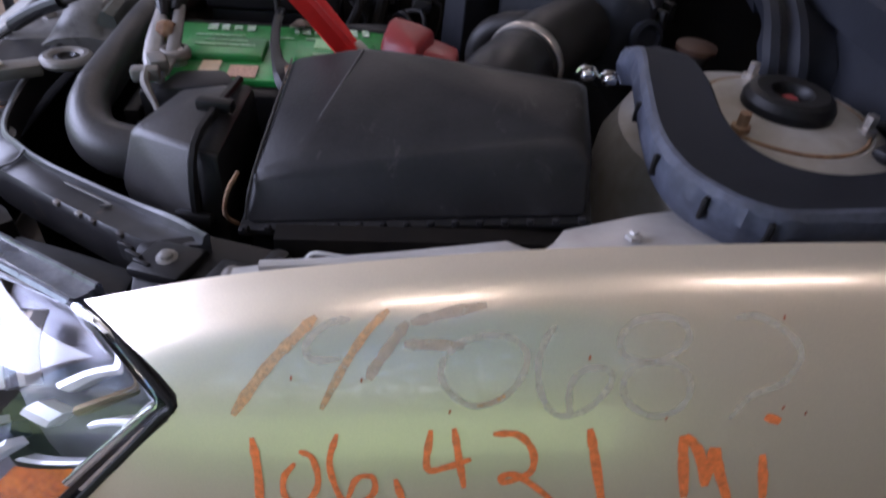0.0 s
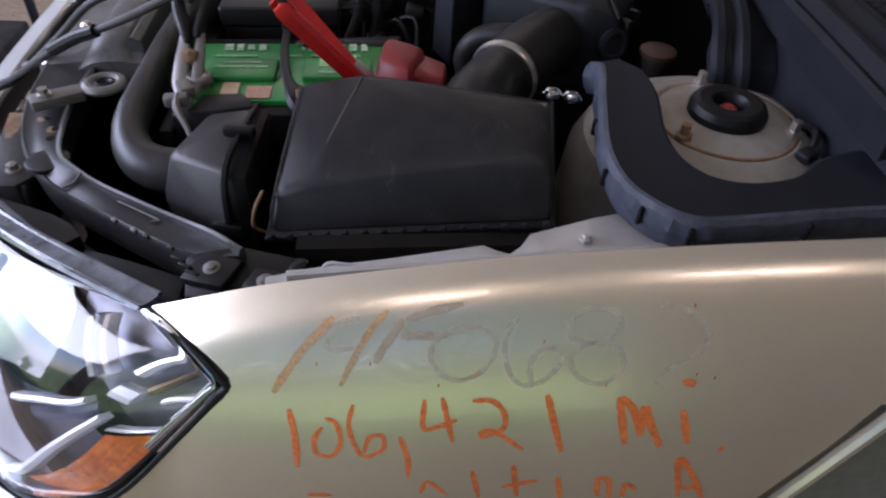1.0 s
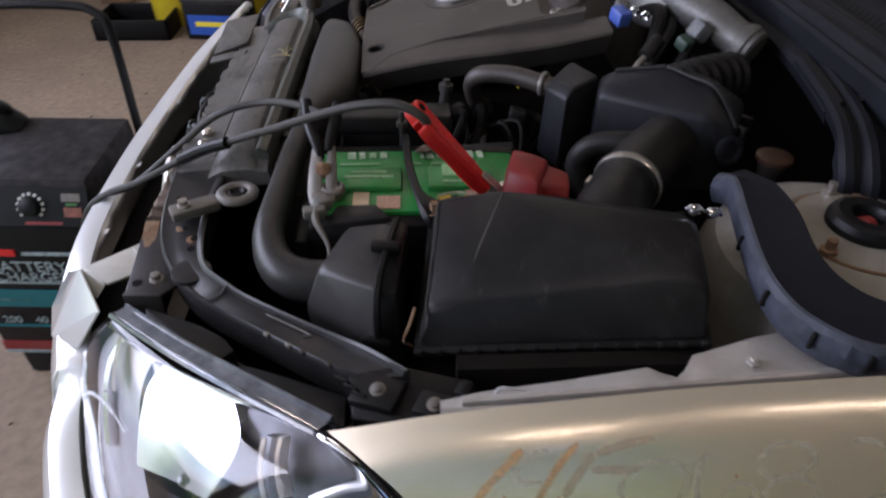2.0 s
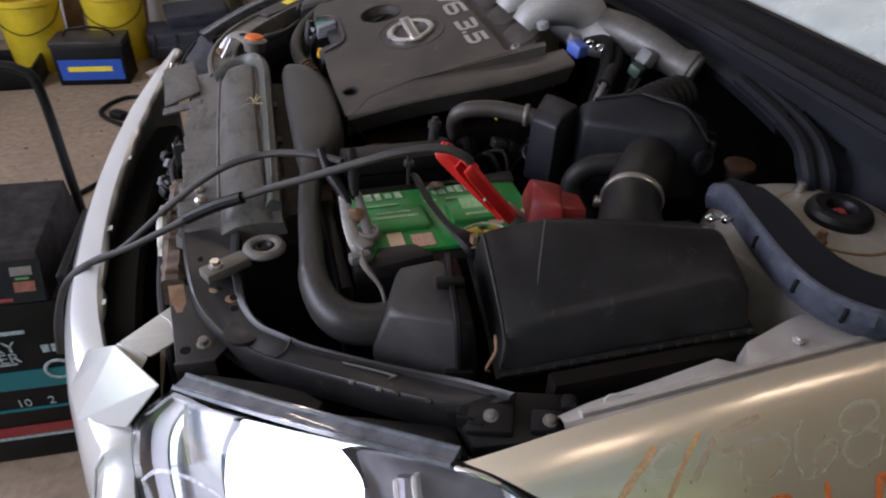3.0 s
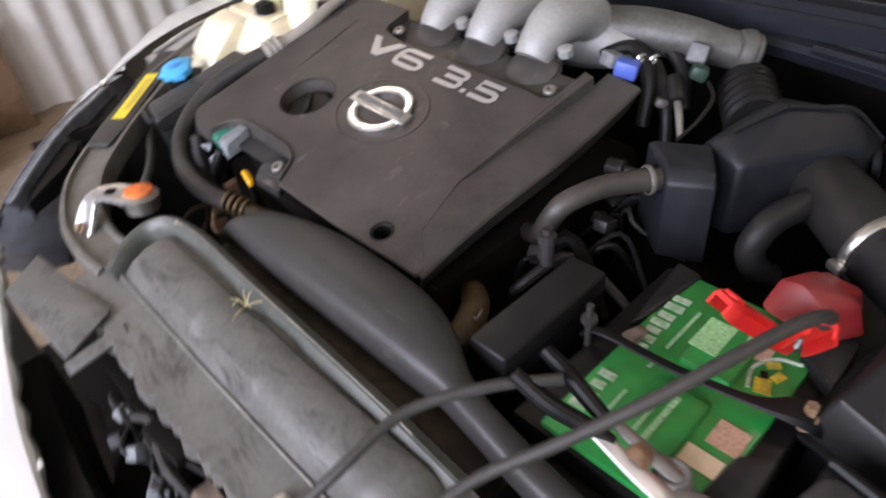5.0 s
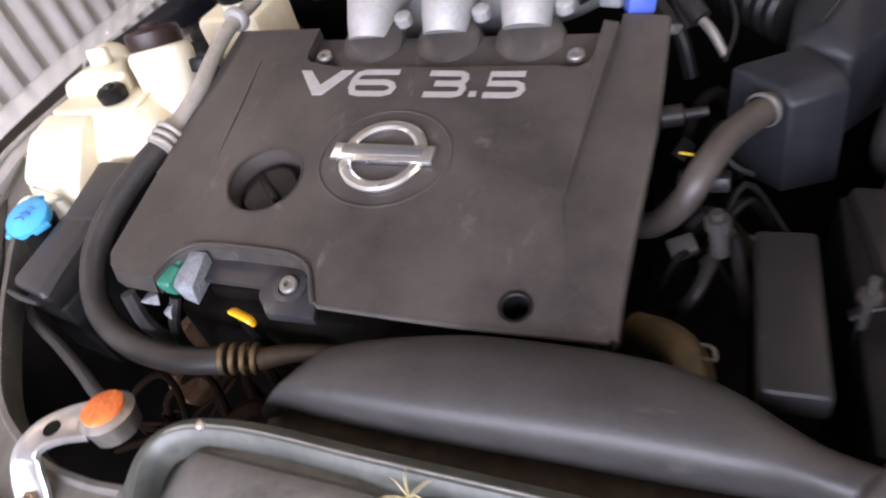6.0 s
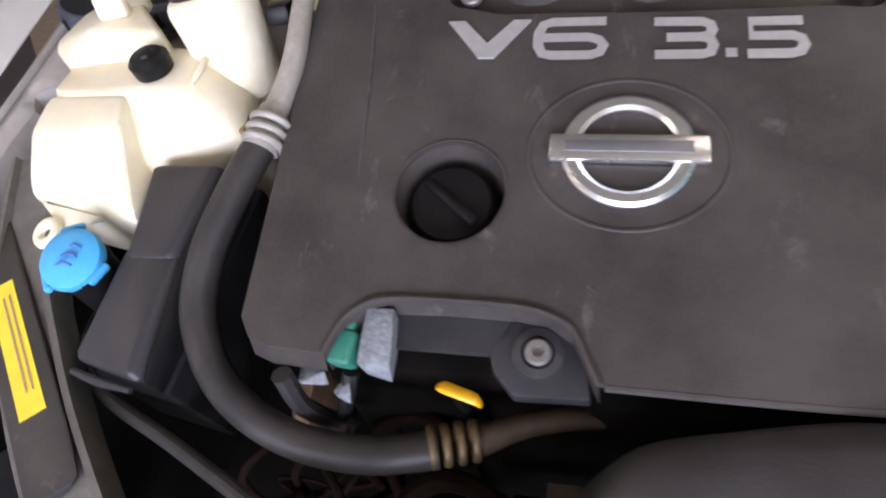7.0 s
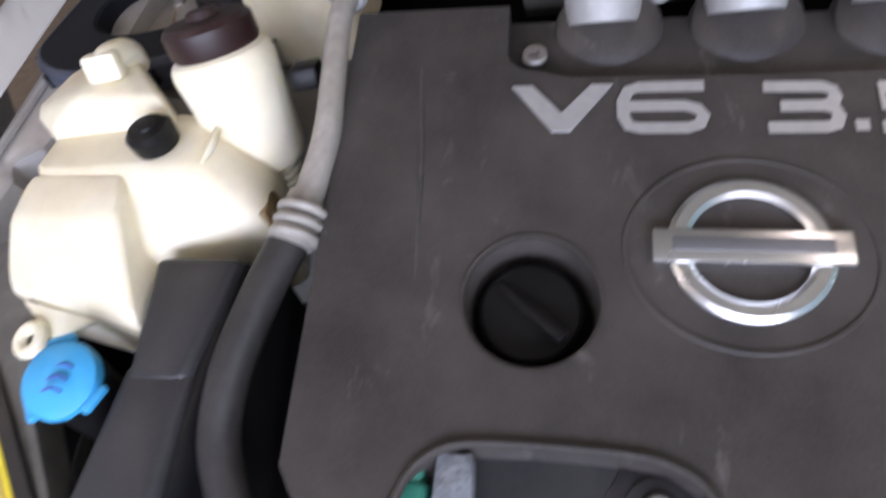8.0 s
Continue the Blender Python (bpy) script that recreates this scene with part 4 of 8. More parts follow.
part("tab", join(solid([(-0.612, 1.520, 0.776), (-0.545, 1.590, 0.770), (-0.522, 1.330, 0.796), (-0.596, 1.310, 0.776), (-0.612, 1.520, 0.770), (-0.545, 1.590, 0.764), (-0.522, 1.330, 0.790), (-0.596, 1.310, 0.770)], 0.003), block((-0.560, 1.296, 0.775), (0.085, 0.022, 0.006), (14, -14, -8), 0.002)), TOPPANEL, bumper, "dusty grey plastic fixing tab")
for y in (0.80, 1.02, 1.27):
    part("clip_tab", block((np.interp(y, TOP[54:, 1], TOP[54:, 0]) + 0.006, y, np.interp(y, TOP[54:, 1], TOP[54:, 2]) - 0.006), (0.014, 0.014, 0.004), (0, -15, 0), 0.001), BUMPERP, bumper)

beam = thing("crash_beam", "matt black foam crash beam behind the bumper cover", "crash beam")
part("foam", loft([[(-0.645 - 0.05 * (1 - ((y - MID) / 0.55) ** 2) + a, y, 0.60 + b) for a, b in ((-0.02, -0.14), (-0.02, -0.005), (-0.01, 0.004), (0.035, 0.006), (0.045, -0.004), (0.045, -0.14))] for y in np.linspace(0.60, 1.58, 21)], True, True), BLACK, beam)
cond = thing("condenser", "rusty brown condenser core in front of the radiator", "condenser")
RUSTDUST = material("dusty_rust", (0.085, 0.056, 0.04), 0.9, 0, 0.4, 90, 0.5, (0.17, 0.13, 0.10), 0.7, 30)
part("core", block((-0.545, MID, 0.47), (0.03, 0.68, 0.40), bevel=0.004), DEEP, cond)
random.seed(12)
rows = []
for y in np.linspace(0.74, 1.035, 40):
    j = [random.uniform(-0.004, 0.004) for _ in range(6)]
    rows.append([(-0.575 + j[0], y, 0.70), (-0.574 + j[1], y, 0.742 + j[2]), (-0.566, y, 0.750 + j[3]), (-0.548, y, 0.749 + j[4]), (-0.540 + j[5], y, 0.740), (-0.540, y, 0.70)])
part("top_tank", loft(rows, True, True), RUSTDUST, cond, "crumbling rusty top edge")
pipe = thing("condenser_pipe", "pale corroded metal pipe with a black hose below", "pipe")
part("fitting", tube([(-0.575, 0.93, 0.755), (-0.578, 0.90, 0.742), (-0.58, 0.87, 0.725), (-0.582, 0.845, 0.71)], [0.010, 0.013, 0.011, 0.009], 12, 4), STEEL, pipe, "pale metal fitting")
part("hose", tube([(-0.582, 0.85, 0.712), (-0.585, 0.80, 0.69), (-0.58, 0.74, 0.68), (-0.575, 0.70, 0.66), (-0.57, 0.66, 0.60)], 0.0095, 12, 5), HOSE, pipe)

latch = thing("bonnet_latch", "greasy metal bonnet latch with springs and cables", "latch")
part("plate", block((-0.555, 1.12, 0.715), (0.04, 0.07, 0.09), (10, 5, 8), 0.006), DEEP, latch)
part("lever", tube([(-0.57, 1.04, 0.72), (-0.575, 1.09, 0.745), (-0.56, 1.15, 0.755), (-0.57, 1.19, 0.74)], 0.006, 8, 4), SUPPORT, latch)
part("spring", tube([(-0.585 + 0.008 * math.cos(k * 1.6), 1.02 + 0.006 * k, 0.70 + 0.008 * math.sin(k * 1.6)) for k in range(20)], 0.002, 6, 2), DULLSTEEL, latch)
part("cable", tube([(-0.56, 1.10, 0.74), (-0.54, 1.02, 0.735), (-0.56, 0.97, 0.72), (-0.565, 0.90, 0.69)], 0.004, 8, 5), HOSE, latch)
horn = thing("wiring_bundle", "tangle of dark wires and small connectors behind the bumper", "wiring")
for k in range(7):
    y = 1.0 + 0.035 * k
    part("wire", tube([(-0.57 + 0.01 * math.sin(k), y, 0.70), (-0.585 + 0.015 * math.cos(k * 2.3), y + 0.03, 0.73 + 0.012 * math.sin(k * 3)), (-0.575, y + 0.06, 0.72), (-0.57, y + 0.09, 0.66)], 0.0035, 6, 4), HOSE if k % 3 else SUPPORT, horn)
    part("connector", block((-0.585 + 0.012 * math.cos(k * 2.0), y + 0.02, 0.715), (0.02, 0.025, 0.018), (10 * k, 20, 30 * k), 0.003), BLACK if k % 2 else GREYCON, horn)

sprig = thing("grass_sprig", "dry pale grass sprig lying on the radiator panel", "grass")
DRY = material("dry_grass", (0.52, 0.44, 0.24), 0.8, 0, 0.2, 60, 0.0)
for a, l, h in ((20, 0.022, 0.010), (62, 0.020, 0.012), (110, 0.026, 0.004), (165, 0.016, 0.010), (205, 0.030, 0.002), (262, 0.018, 0.009), (318, 0.034, 0.003)):
    ca, sa = math.cos(radians(a)), math.sin(radians(a))
    part("blade", tube([(-0.408, 1.148, 0.836), (-0.408 + 0.5 * l * ca, 1.148 + 0.5 * l * sa, 0.838 + h), (-0.408 + l * ca, 1.148 + l * sa, 0.837 + 0.6 * h)], [0.0008, 0.0007, 0.0003], 5, 4), DRY, sprig)

# ---- headlight ----
hl = thing("headlight", "clear headlight with chrome reflector and amber turn signal", "headlight")
HT = [Vector(p) for p in ((-0.540, 0.505, 0.762), (-0.449, 0.432, 0.782), (-0.364, 0.365, 0.799), (-0.247, 0.277, 0.816))]
HB = [Vector(p) for p in ((-0.500, 0.275, 0.575), (-0.430, 0.225, 0.587), (-0.360, 0.198, 0.615), (-0.297, 0.184, 0.661), (-0.218, 0.197, 0.748), (-0.171, 0.207, 0.803))]
HL = [Vector(p) for p in ((-0.540, 0.505, 0.762), (-0.602, 0.519, 0.690), (-0.605, 0.465, 0.622), (-0.572, 0.368, 0.578), (-0.500, 0.275, 0.575))]


def along(pts, u):
    q = smooth_path([tuple(p) for p in pts], 10)
    k = u * (len(q) - 1)
    i = min(int(k), len(q) - 2)
    return Vector(q[i] + (q[i + 1] - q[i]) * (k - i))


OUT = Vector((-0.55, -0.62, 0.56)).normalized()


def lens_point(u, v, depth=0.0):
    """A point of the lens: u from the bumper's corner to the fender's, v from the top edge to the bottom one."""
    a, b = along(HT, u), along(HB, u)
    side = along(HL, min(1, v)) - HL[0].lerp(HL[-1], min(1, v))
    bulge = 0.040 * math.sin(math.pi * min(1, v)) * math.sin(math.pi * u) ** 0.8 + 0.010 * math.sin(math.pi * u) * (1 - v ** 3)
    return a + (b - a) * v + side * (1 - u) ** 2.5 + OUT * (bulge - depth) + Vector((0, 0, 0.014 * math.sin(math.pi * v) * u ** 6))


def lens_sheet(d, u0=0.0, u1=1.0, v0=0.0, v1=1.0, nu=28, nv=18):
    return loft([[lens_point(u, v, d) for v in np.linspace(v0, v1, nv)] for u in np.linspace(u0, u1, nu)], False, False)


ln = part("lens", lens_sheet(0.0), LENS, hl, "clear curved plastic lens with light scratches")
md = ln.modifiers.new("thickness", "SOLIDIFY")
md.thickness, md.offset = 0.003, -1
ln.visible_shadow = False
# housing behind the lens
rim_out = [lens_point(u, 0) for u in np.linspace(0, 1, 12)] + [lens_point(u, 1) for u in np.linspace(1, 0, 12)] + [lens_point(0, v) for v in (0.8, 0.6, 0.4, 0.2)]
mid = sum(rim_out, Vector()) / len(rim_out)
secs = []
for k, sc in ((0.004, 1.0), (0.03, 0.97), (0.07, 0.9), (0.11, 0.75), (0.13, 0.4), (0.135, 0.05)):
    secs.append([mid + (p - mid) * sc - OUT * k for p in rim_out])
HOUS = material("dark_chrome_bezel", (0.13, 0.13, 0.145), 0.32, 0.5, 0.2, 40, 0.02)
CLEAREDGE = material("clear_moulded_edge", (0.13, 0.14, 0.165), 0.12, 0.0, 0.2, 60, 0.05, (0.36, 0.39, 0.44), 0.6, 26, coat=0.8)
CLEAREDGE.node_tree.nodes["Principled BSDF"].inputs["Transmission Weight"].default_value = 0.35
part("housing", loft(secs, False, True), HOUS, hl, "dark bezel")
FLUTE = material("fluted_grey_reflector", (0.40, 0.40, 0.43), 0.4, 0.3, 0.08, 40, 0.03)
def strip(points, w, d):
    """A flat bar behind the lens along points (u, v)."""
    q = smooth_path(points, 6)
    rows = []
    for i in range(len(q)):
        t = q[min(i + 1, len(q) - 1)] - q[max(i - 1, 0)]
        n = np.array((-t[1], t[0])) / (np.linalg.norm(t) + 1e-9) * w
        rows.append([lens_point(*(q[i] + n), d), lens_point(*q[i], d - 0.003), lens_point(*(q[i] - n), d), lens_point(*(q[i] - n), d + 0.012), lens_point(*(q[i] + n), d + 0.012)])
    return loft(rows, True, True)


BLUEBLADE = material("dark_blue_plastic", (0.02, 0.022, 0.05), 0.3, 0.2, 0.2, 30, 0.0)
REFL = material("soft_chrome_reflector", (0.84, 0.85, 0.88), 0.20, 1.0, 0.03, 30, 0.0)
part("side_reflector", loft([[lens_point(u, v, 0.020 + 0.07 * u + 0.0003 * math.sin(v * 160)) for v in np.linspace(0.06, 0.95, 60)] for u in np.linspace(0.03, 0.24, 8)], False, False), FLUTE, hl, "light grey fluted side reflector")
part("side_bar", strip([(0.10, 0.10), (0.115, 0.30), (0.12, 0.52)], 0.016, 0.018), REFL, hl, "narrow upright chrome bar")
part("reflector", loft([[lens_point(0.25 + (u - 0.25) * (0.72 + 0.32 * math.sin(math.pi * v / 0.56)), v, 0.050 - 0.052 * v + 0.012 * math.sin(math.pi * (u - 0.2) / 0.42)) for v in np.linspace(0.0, 0.52, 16)] for u in np.linspace(0.25, 0.66, 20)], False, False), REFL, hl, "large bright reflector bowl")
ax = Vector((-0.44, -0.48, 0.76)).normalized()
part("bulb", lathe([(0.009, -0.02), (0.010, 0.0), (0.007, 0.008), (0.003, 0.012)], lens_point(0.44, 0.50, 0.040), ax, 16), HOUS, hl)
part("lower_bezel", loft([[lens_point(u, v, 0.055 + 0.02 * (v - 0.62)) for v in np.linspace(0.62, 0.97, 6)] for u in np.linspace(0.10, 0.52, 14)], False, False), HOUS, hl, "dark grey bezel below the bowl")
part("inner_bezel", loft([[lens_point(u, v, 0.050) for v in np.linspace(0.10, 0.86, 8)] for u in np.linspace(0.66, 0.96, 10)], False, False), HOUS, hl, "dark bezel beside the fender")
SATIN = material("satin_chrome", (0.86, 0.87, 0.90), 0.36, 0.6, 0.05, 30, 0.0)
# strips shaped and coloured as the reflections in the chrome near the fender
for pts, w in (([(0.80, 0.65), (0.88, 0.64), (0.945, 0.68)], 0.026), ([(0.73, 0.66), (0.74, 0.70), (0.75, 0.74)], 0.020), ([(0.79, 0.82), (0.82, 0.85), (0.85, 0.90)], 0.011), ([(0.77, 0.91), (0.83, 0.905), (0.92, 0.885)], 0.014), ([(0.66, 0.78), (0.70, 0.85), (0.74, 0.915)], 0.005)):
    part("flute", strip(pts, w, 0.022), SATIN, hl, "pale curved strip standing in for a sky reflection")
part("flute", strip([(0.78, 0.745), (0.84, 0.76), (0.92, 0.78)], 0.018, 0.026), DULLBRASS, hl, "brass strip standing in for a brown reflection")
def amber_point(a, b):
    """A place in the four-cornered amber field."""
    p, q = np.array((0.21, 0.945)) * (1 - a) + np.array((0.655, 0.795)) * a, np.array((0.48, 0.975)) * (1 - a) + np.array((0.73, 0.915)) * a
    return p * (1 - b) + q * b


part("amber_reflector", loft([[lens_point(*amber_point(a, b), 0.018 + 0.0003 * math.sin(b * 40)) for b in np.linspace(0, 1, 24)] for a in np.linspace(0, 1, 24)], False, False), AMBER, hl, "amber turn signal reflector")


part("divider", strip([(0.79, 0.26), (0.755, 0.42), (0.73, 0.58)], 0.022, 0.022), HOUS, hl, "dark upright box")
for pts in ([(0.765, 0.27), (0.735, 0.42), (0.712, 0.57)], [(0.812, 0.25), (0.775, 0.42), (0.748, 0.59)]):
    part("divider_edge", strip(pts, 0.005, 0.020), SATIN, hl, "bright edge of the upright box")
part("amber_frame", strip([(0.10, 0.985), (0.40, 0.815), (0.58, 0.745), (0.68, 0.735)], 0.014, 0.016), SATIN, hl, "satin chrome bar along the amber lens")
part("blade", strip([(0.33, 0.635), (0.50, 0.615), (0.64, 0.64)], 0.012, 0.03), SATIN, hl, "bright horizontal blade")
# dark strip below the blade paints its shade
part("blade_shadow", strip([(0.38, 0.68), (0.52, 0.665), (0.65, 0.685)], 0.026, 0.036), BLUEBLADE, hl, "dark blue strip painted as the blade's shade")
part("slim_strip", strip([(0.06, 0.04), (0.13, 0.16), (0.18, 0.30)], 0.008, 0.016), CHROME, hl, "slim bright strip")
STREAK = material("white_smear", (0.80, 0.80, 0.84), 0.7, 0, 0.1, 90, 0.0)
worn(STREAK, 0.35, 0.8, 90)
# two half-transparent pale strokes just above the lens
for line in ([(0.03, 0.43), (0.10, 0.355), (0.18, 0.325), (0.26, 0.33), (0.32, 0.36)], [(0.175, 0.34), (0.17, 0.46), (0.172, 0.58)]):
    part("smear", ribbon(smooth_path(line, 6), [0.014 * (0.5 + 0.5 * math.sin(math.pi * k / (len(line) * 6 - 6))) for k in range(len(line) * 6 - 5)], lambda u, v: (lens_point(u, v), OUT), 0.0012), STREAK, hl, "pale curved streak on the lens")
rows = []
for u in np.linspace(0.0, 0.97, 40):
    p = lens_point(u, 0)
    rows.append([p + Vector((0.82 * a, 0.9 * a, 0)) * 0.5 + Vector((0, 0, b)) for a, b in ((-0.004, 0.001), (0.0, 0.004), (0.004, 0.004), (0.008, 0.002), (0.020, 0.001), (0.032, 0.002), (0.035, 0.005), (0.039, 0.005), (0.042, 0.002), (0.042, -0.020))])
part("top_flange", loft(rows, False, False), CLEAREDGE, hl, "clear ridged moulded edge")
part("seal", tube([lens_point(1.0, v) + Vector((0.002, 0, -0.004)) for v in np.linspace(0, 1, 8)] + [lens_point(u, 1.0) + Vector((0.002, 0, -0.003)) for u in np.linspace(0.97, 0.0, 22)] + [lens_point(0.0, v) + Vector((0.002, 0.002, -0.003)) for v in np.linspace(0.9, 0.05, 10)], 0.0034, 8, 3), BLACK, hl, "black gap seal")
part("edge_trim", tube([lens_point(1.0, v, 0.004) + Vector((-0.012, 0.006, 0)) for v in np.linspace(0.05, 0.94, 8)] + [lens_point(u, 0.94, 0.006) for u in np.linspace(0.97, 0.72, 8)], 0.003, 8, 3), CHROME, hl, "thin chrome line inside the lens")
def slab(pts, depth):
    return solid([Vector(p) + Vector((0, 0, h)) for p in pts for h in (0, -depth)], 0.004)


part("back_shell", slab([(-0.508, 0.530, 0.754), (-0.420, 0.478, 0.768), (-0.388, 0.452, 0.775), (-0.368, 0.426, 0.780), (-0.385, 0.402, 0.784), (-0.49, 0.49, 0.760)], 0.12), BLACK, hl, "black rear shell")
part("back_shell", slab([(-0.362, 0.414, 0.772), (-0.30, 0.385, 0.778), (-0.235, 0.348, 0.790), (-0.232, 0.300, 0.800), (-0.36, 0.385, 0.778)], 0.10), BLACK, hl, "black rear shell")

def mirrored(src, label):
    """The same thing on the car's other side."""
    t = thing(src.name.split(".")[0], label, "headlight")
    for ob in list(src.children):
        me = ob.data.copy()
        for v in me.vertices:
            v.co.y = 2 * AXIS - v.co.y
        me.flip_normals()
        c = new(ob.name.split(".")[0], me)
        c.parent = t
        if ob.name.startswith("lens"):
            m = c.modifiers.new("thickness", "SOLIDIFY")
            m.thickness, m.offset = 0.003, -1
            c.visible_shadow = False
    return t


mirrored(hl, "clear headlight on the far corner of the front")

# ---- air filter housing ----
air = thing("air_filter_box", "dusty dark plastic air filter housing with a ridged lid", "air filter box")
RIM = [(-0.160, 0.413, 0.788), (0.138, 0.362, 0.846), (0.172, 0.555, 0.868), (-0.138, 0.605, 0.822)]
part("lid", solid(RIM + [(-0.150, 0.430, 0.833), (0.139, 0.385, 0.892), (-0.129, 0.588, 0.876), (-0.108, 0.436, 0.853), (0.115, 0.402, 0.904), (-0.053, 0.562, 0.903), (0.148, 0.470, 0.917), (0.135, 0.515, 0.898)], 0.006, 3), PLASTIC, air, "dusty dark grey plastic lid with a diagonal ridge")
low = [(x * 0.98 + 0.0, y + (0.004 if i < 2 else -0.01), z - 0.004) for i, (x, y, z) in enumerate(RIM)]
# thin pale lines paint the highlights on the lid's ridge and left edge
part("rib", tube([(-0.110, 0.440, 0.851), (-0.082, 0.50, 0.876), (-0.055, 0.556, 0.901)], [0.0012, 0.0018, 0.0012], 8, 5), EDGELIT, air, "pale ridge line, a painted edge highlight")
for k, pts in enumerate(([(-0.158, 0.415, 0.795), (-0.151, 0.428, 0.830), (-0.140, 0.51, 0.856), (-0.130, 0.585, 0.875)],)):
    part("worn_edge", tube(pts, 0.0012, 6, 5), EDGELIT, air, "pale edge line painted as a highlight")
for k in range(15):
    f = k / 14
    part("rim_lug", block((-0.156 + 0.288 * f, 0.405 - 0.050 * f, 0.792 + 0.057 * f), (0.006, 0.005, 0.006), (0, -11, -10), 0.001), PLASTIC, air)
part("flange", solid([(x + (x) * 0.03, y + (-0.006 if i < 2 else 0.006), z) for i, (x, y, z) in enumerate(RIM)] + [(x + x * 0.03, y + (-0.006 if i < 2 else 0.006), z - 0.007) for i, (x, y, z) in enumerate(RIM)], 0.002), BLACK, air)
part("base", solid(low + [(x, y, z - 0.18) for x, y, z in low], 0.008), BLACK, air, "black lower case")
part("spout", tube([(0.070, 0.535, 0.848), (0.088, 0.572, 0.856), (0.106, 0.606, 0.858), (0.128, 0.642, 0.860)], [0.047, 0.047, 0.044, 0.042], 24, 6), PLASTIC, air, "dark moulded outlet")
for x, y, z in ((0.157, 0.50, 0.911), (0.178, 0.497, 0.908)):
    part("clip", join(block((x, y, z), (0.014, 0.008, 0.008), (0, 0, 20), 0.002), tube([(x - 0.010, y, z + 0.003), (x - 0.006, y - 0.003, z + 0.009), (x + 0.004, y, z + 0.006), (x + 0.010, y, z - 0.002)], 0.0022, 8, 3)), CHROME, air, "shiny spring clip")
part("clip", tube([(-0.165, 0.425, 0.78), (-0.175, 0.415, 0.80), (-0.168, 0.41, 0.83), (-0.162, 0.43, 0.836)], 0.002, 6, 3), RUST, air)
hose = thing("intake_hose", "black ribbed rubber intake hose with a steel clamp", "hose")
part("tube", tube([(0.118, 0.625, 0.859), (0.140, 0.655, 0.862), (0.172, 0.692, 0.866), (0.205, 0.728, 0.866), (0.24, 0.765, 0.864)], [0.0435, 0.044, 0.044, 0.043, 0.042], 24, 6), HOSE, hose)
part("clamp", ring((0.126, 0.637, 0.860), (0.55, 0.83, 0.06), 0.0445, 0.003, 0.007), STEEL, hose, "steel band clamp")
part("clamp_screw", block((0.084, 0.663, 0.846), (0.012, 0.022, 0.012), (0, 0, -34), 0.003), STEEL, hose)

res = thing("resonator_box", "dusty grey plastic intake resonator with a dark strap", "resonator box")
part("body", solid([(-0.246, 0.582, 0.838), (-0.186, 0.566, 0.856), (-0.276, 0.500, 0.836), (-0.203, 0.452, 0.846), (-0.300, 0.503, 0.770), (-0.205, 0.425, 0.783), (-0.290, 0.50, 0.71), (-0.20, 0.43, 0.71), (-0.24, 0.59, 0.71), (-0.19, 0.57, 0.71)], 0.006, 3), DUSTPL, res)
part("side", solid([(-0.198, 0.572, 0.853), (-0.168, 0.568, 0.853), (-0.208, 0.455, 0.843), (-0.182, 0.448, 0.842), (-0.205, 0.432, 0.78), (-0.178, 0.43, 0.78), (-0.2, 0.43, 0.71), (-0.175, 0.43, 0.71), (-0.19, 0.57, 0.71), (-0.165, 0.57, 0.71)], 0.005), BLACK, res)
part("strap", join(tube([(-0.182, 0.568, 0.858), (-0.192, 0.52, 0.856), (-0.203, 0.452, 0.848), (-0.205, 0.427, 0.79), (-0.203, 0.427, 0.74)], 0.0045, 6, 4)), BLACK, res)
for p, r in (((-0.195, 0.512, 0.858), (0, 0, -10)), ((-0.206, 0.424, 0.787), (70, 0, -12))):
    part("latch", block(p, (0.036, 0.014, 0.012), r, 0.003), BLACK, res)
duct = thing("intake_duct", "long flattened black plastic intake duct behind the radiator", "intake duct")
secs = []
for cx, y, cz, rx, rz in smooth_path([(-0.356, 0.605, 0.806, 0.012, 0.014), (-0.356, 0.62, 0.808, 0.0180, 0.0215), (-0.354, 0.65, 0.811, 0.018, 0.023), (-0.350, 0.70, 0.817, 0.0175, 0.022), (-0.344, 0.77, 0.824, 0.0175, 0.022), (-0.333, 0.845, 0.831, 0.0185, 0.024), (-0.325, 0.875, 0.833, 0.023, 0.028), (-0.315, 0.915, 0.836, 0.036, 0.034), (-0.306, 0.97, 0.836, 0.045, 0.038), (-0.303, 1.05, 0.837, 0.048, 0.038), (-0.303, 1.15, 0.836, 0.048, 0.037), (-0.307, 1.24, 0.833, 0.040, 0.035), (-0.310, 1.29, 0.828, 0.032, 0.026), (-0.318, 1.315, 0.808, 0.030, 0.016)], 5):
    lean = 0.8 * min(1, max(0, (y - 1.12) / 0.12))
    secs.append([(cx + rx * np.sign(math.cos(a)) * abs(math.cos(a)) ** 0.75, y - lean * rx * math.cos(a), cz + rz * np.sign(math.sin(a)) * abs(math.sin(a)) ** 0.75) for a in np.linspace(0, 2 * math.pi, 24, endpoint=False)])
part("duct", loft(secs, True, True), DUSTPL, duct)
part("neck", tube([(-0.24, 0.535, 0.786), (-0.288, 0.533, 0.786), (-0.322, 0.543, 0.790), (-0.342, 0.564, 0.796), (-0.353, 0.594, 0.804), (-0.356, 0.625, 0.809), (-0.354, 0.655, 0.812)], [0.027, 0.027, 0.026, 0.024, 0.0215, 0.0200, 0.0175], 24, 7, 1.12), DUSTPL, duct)
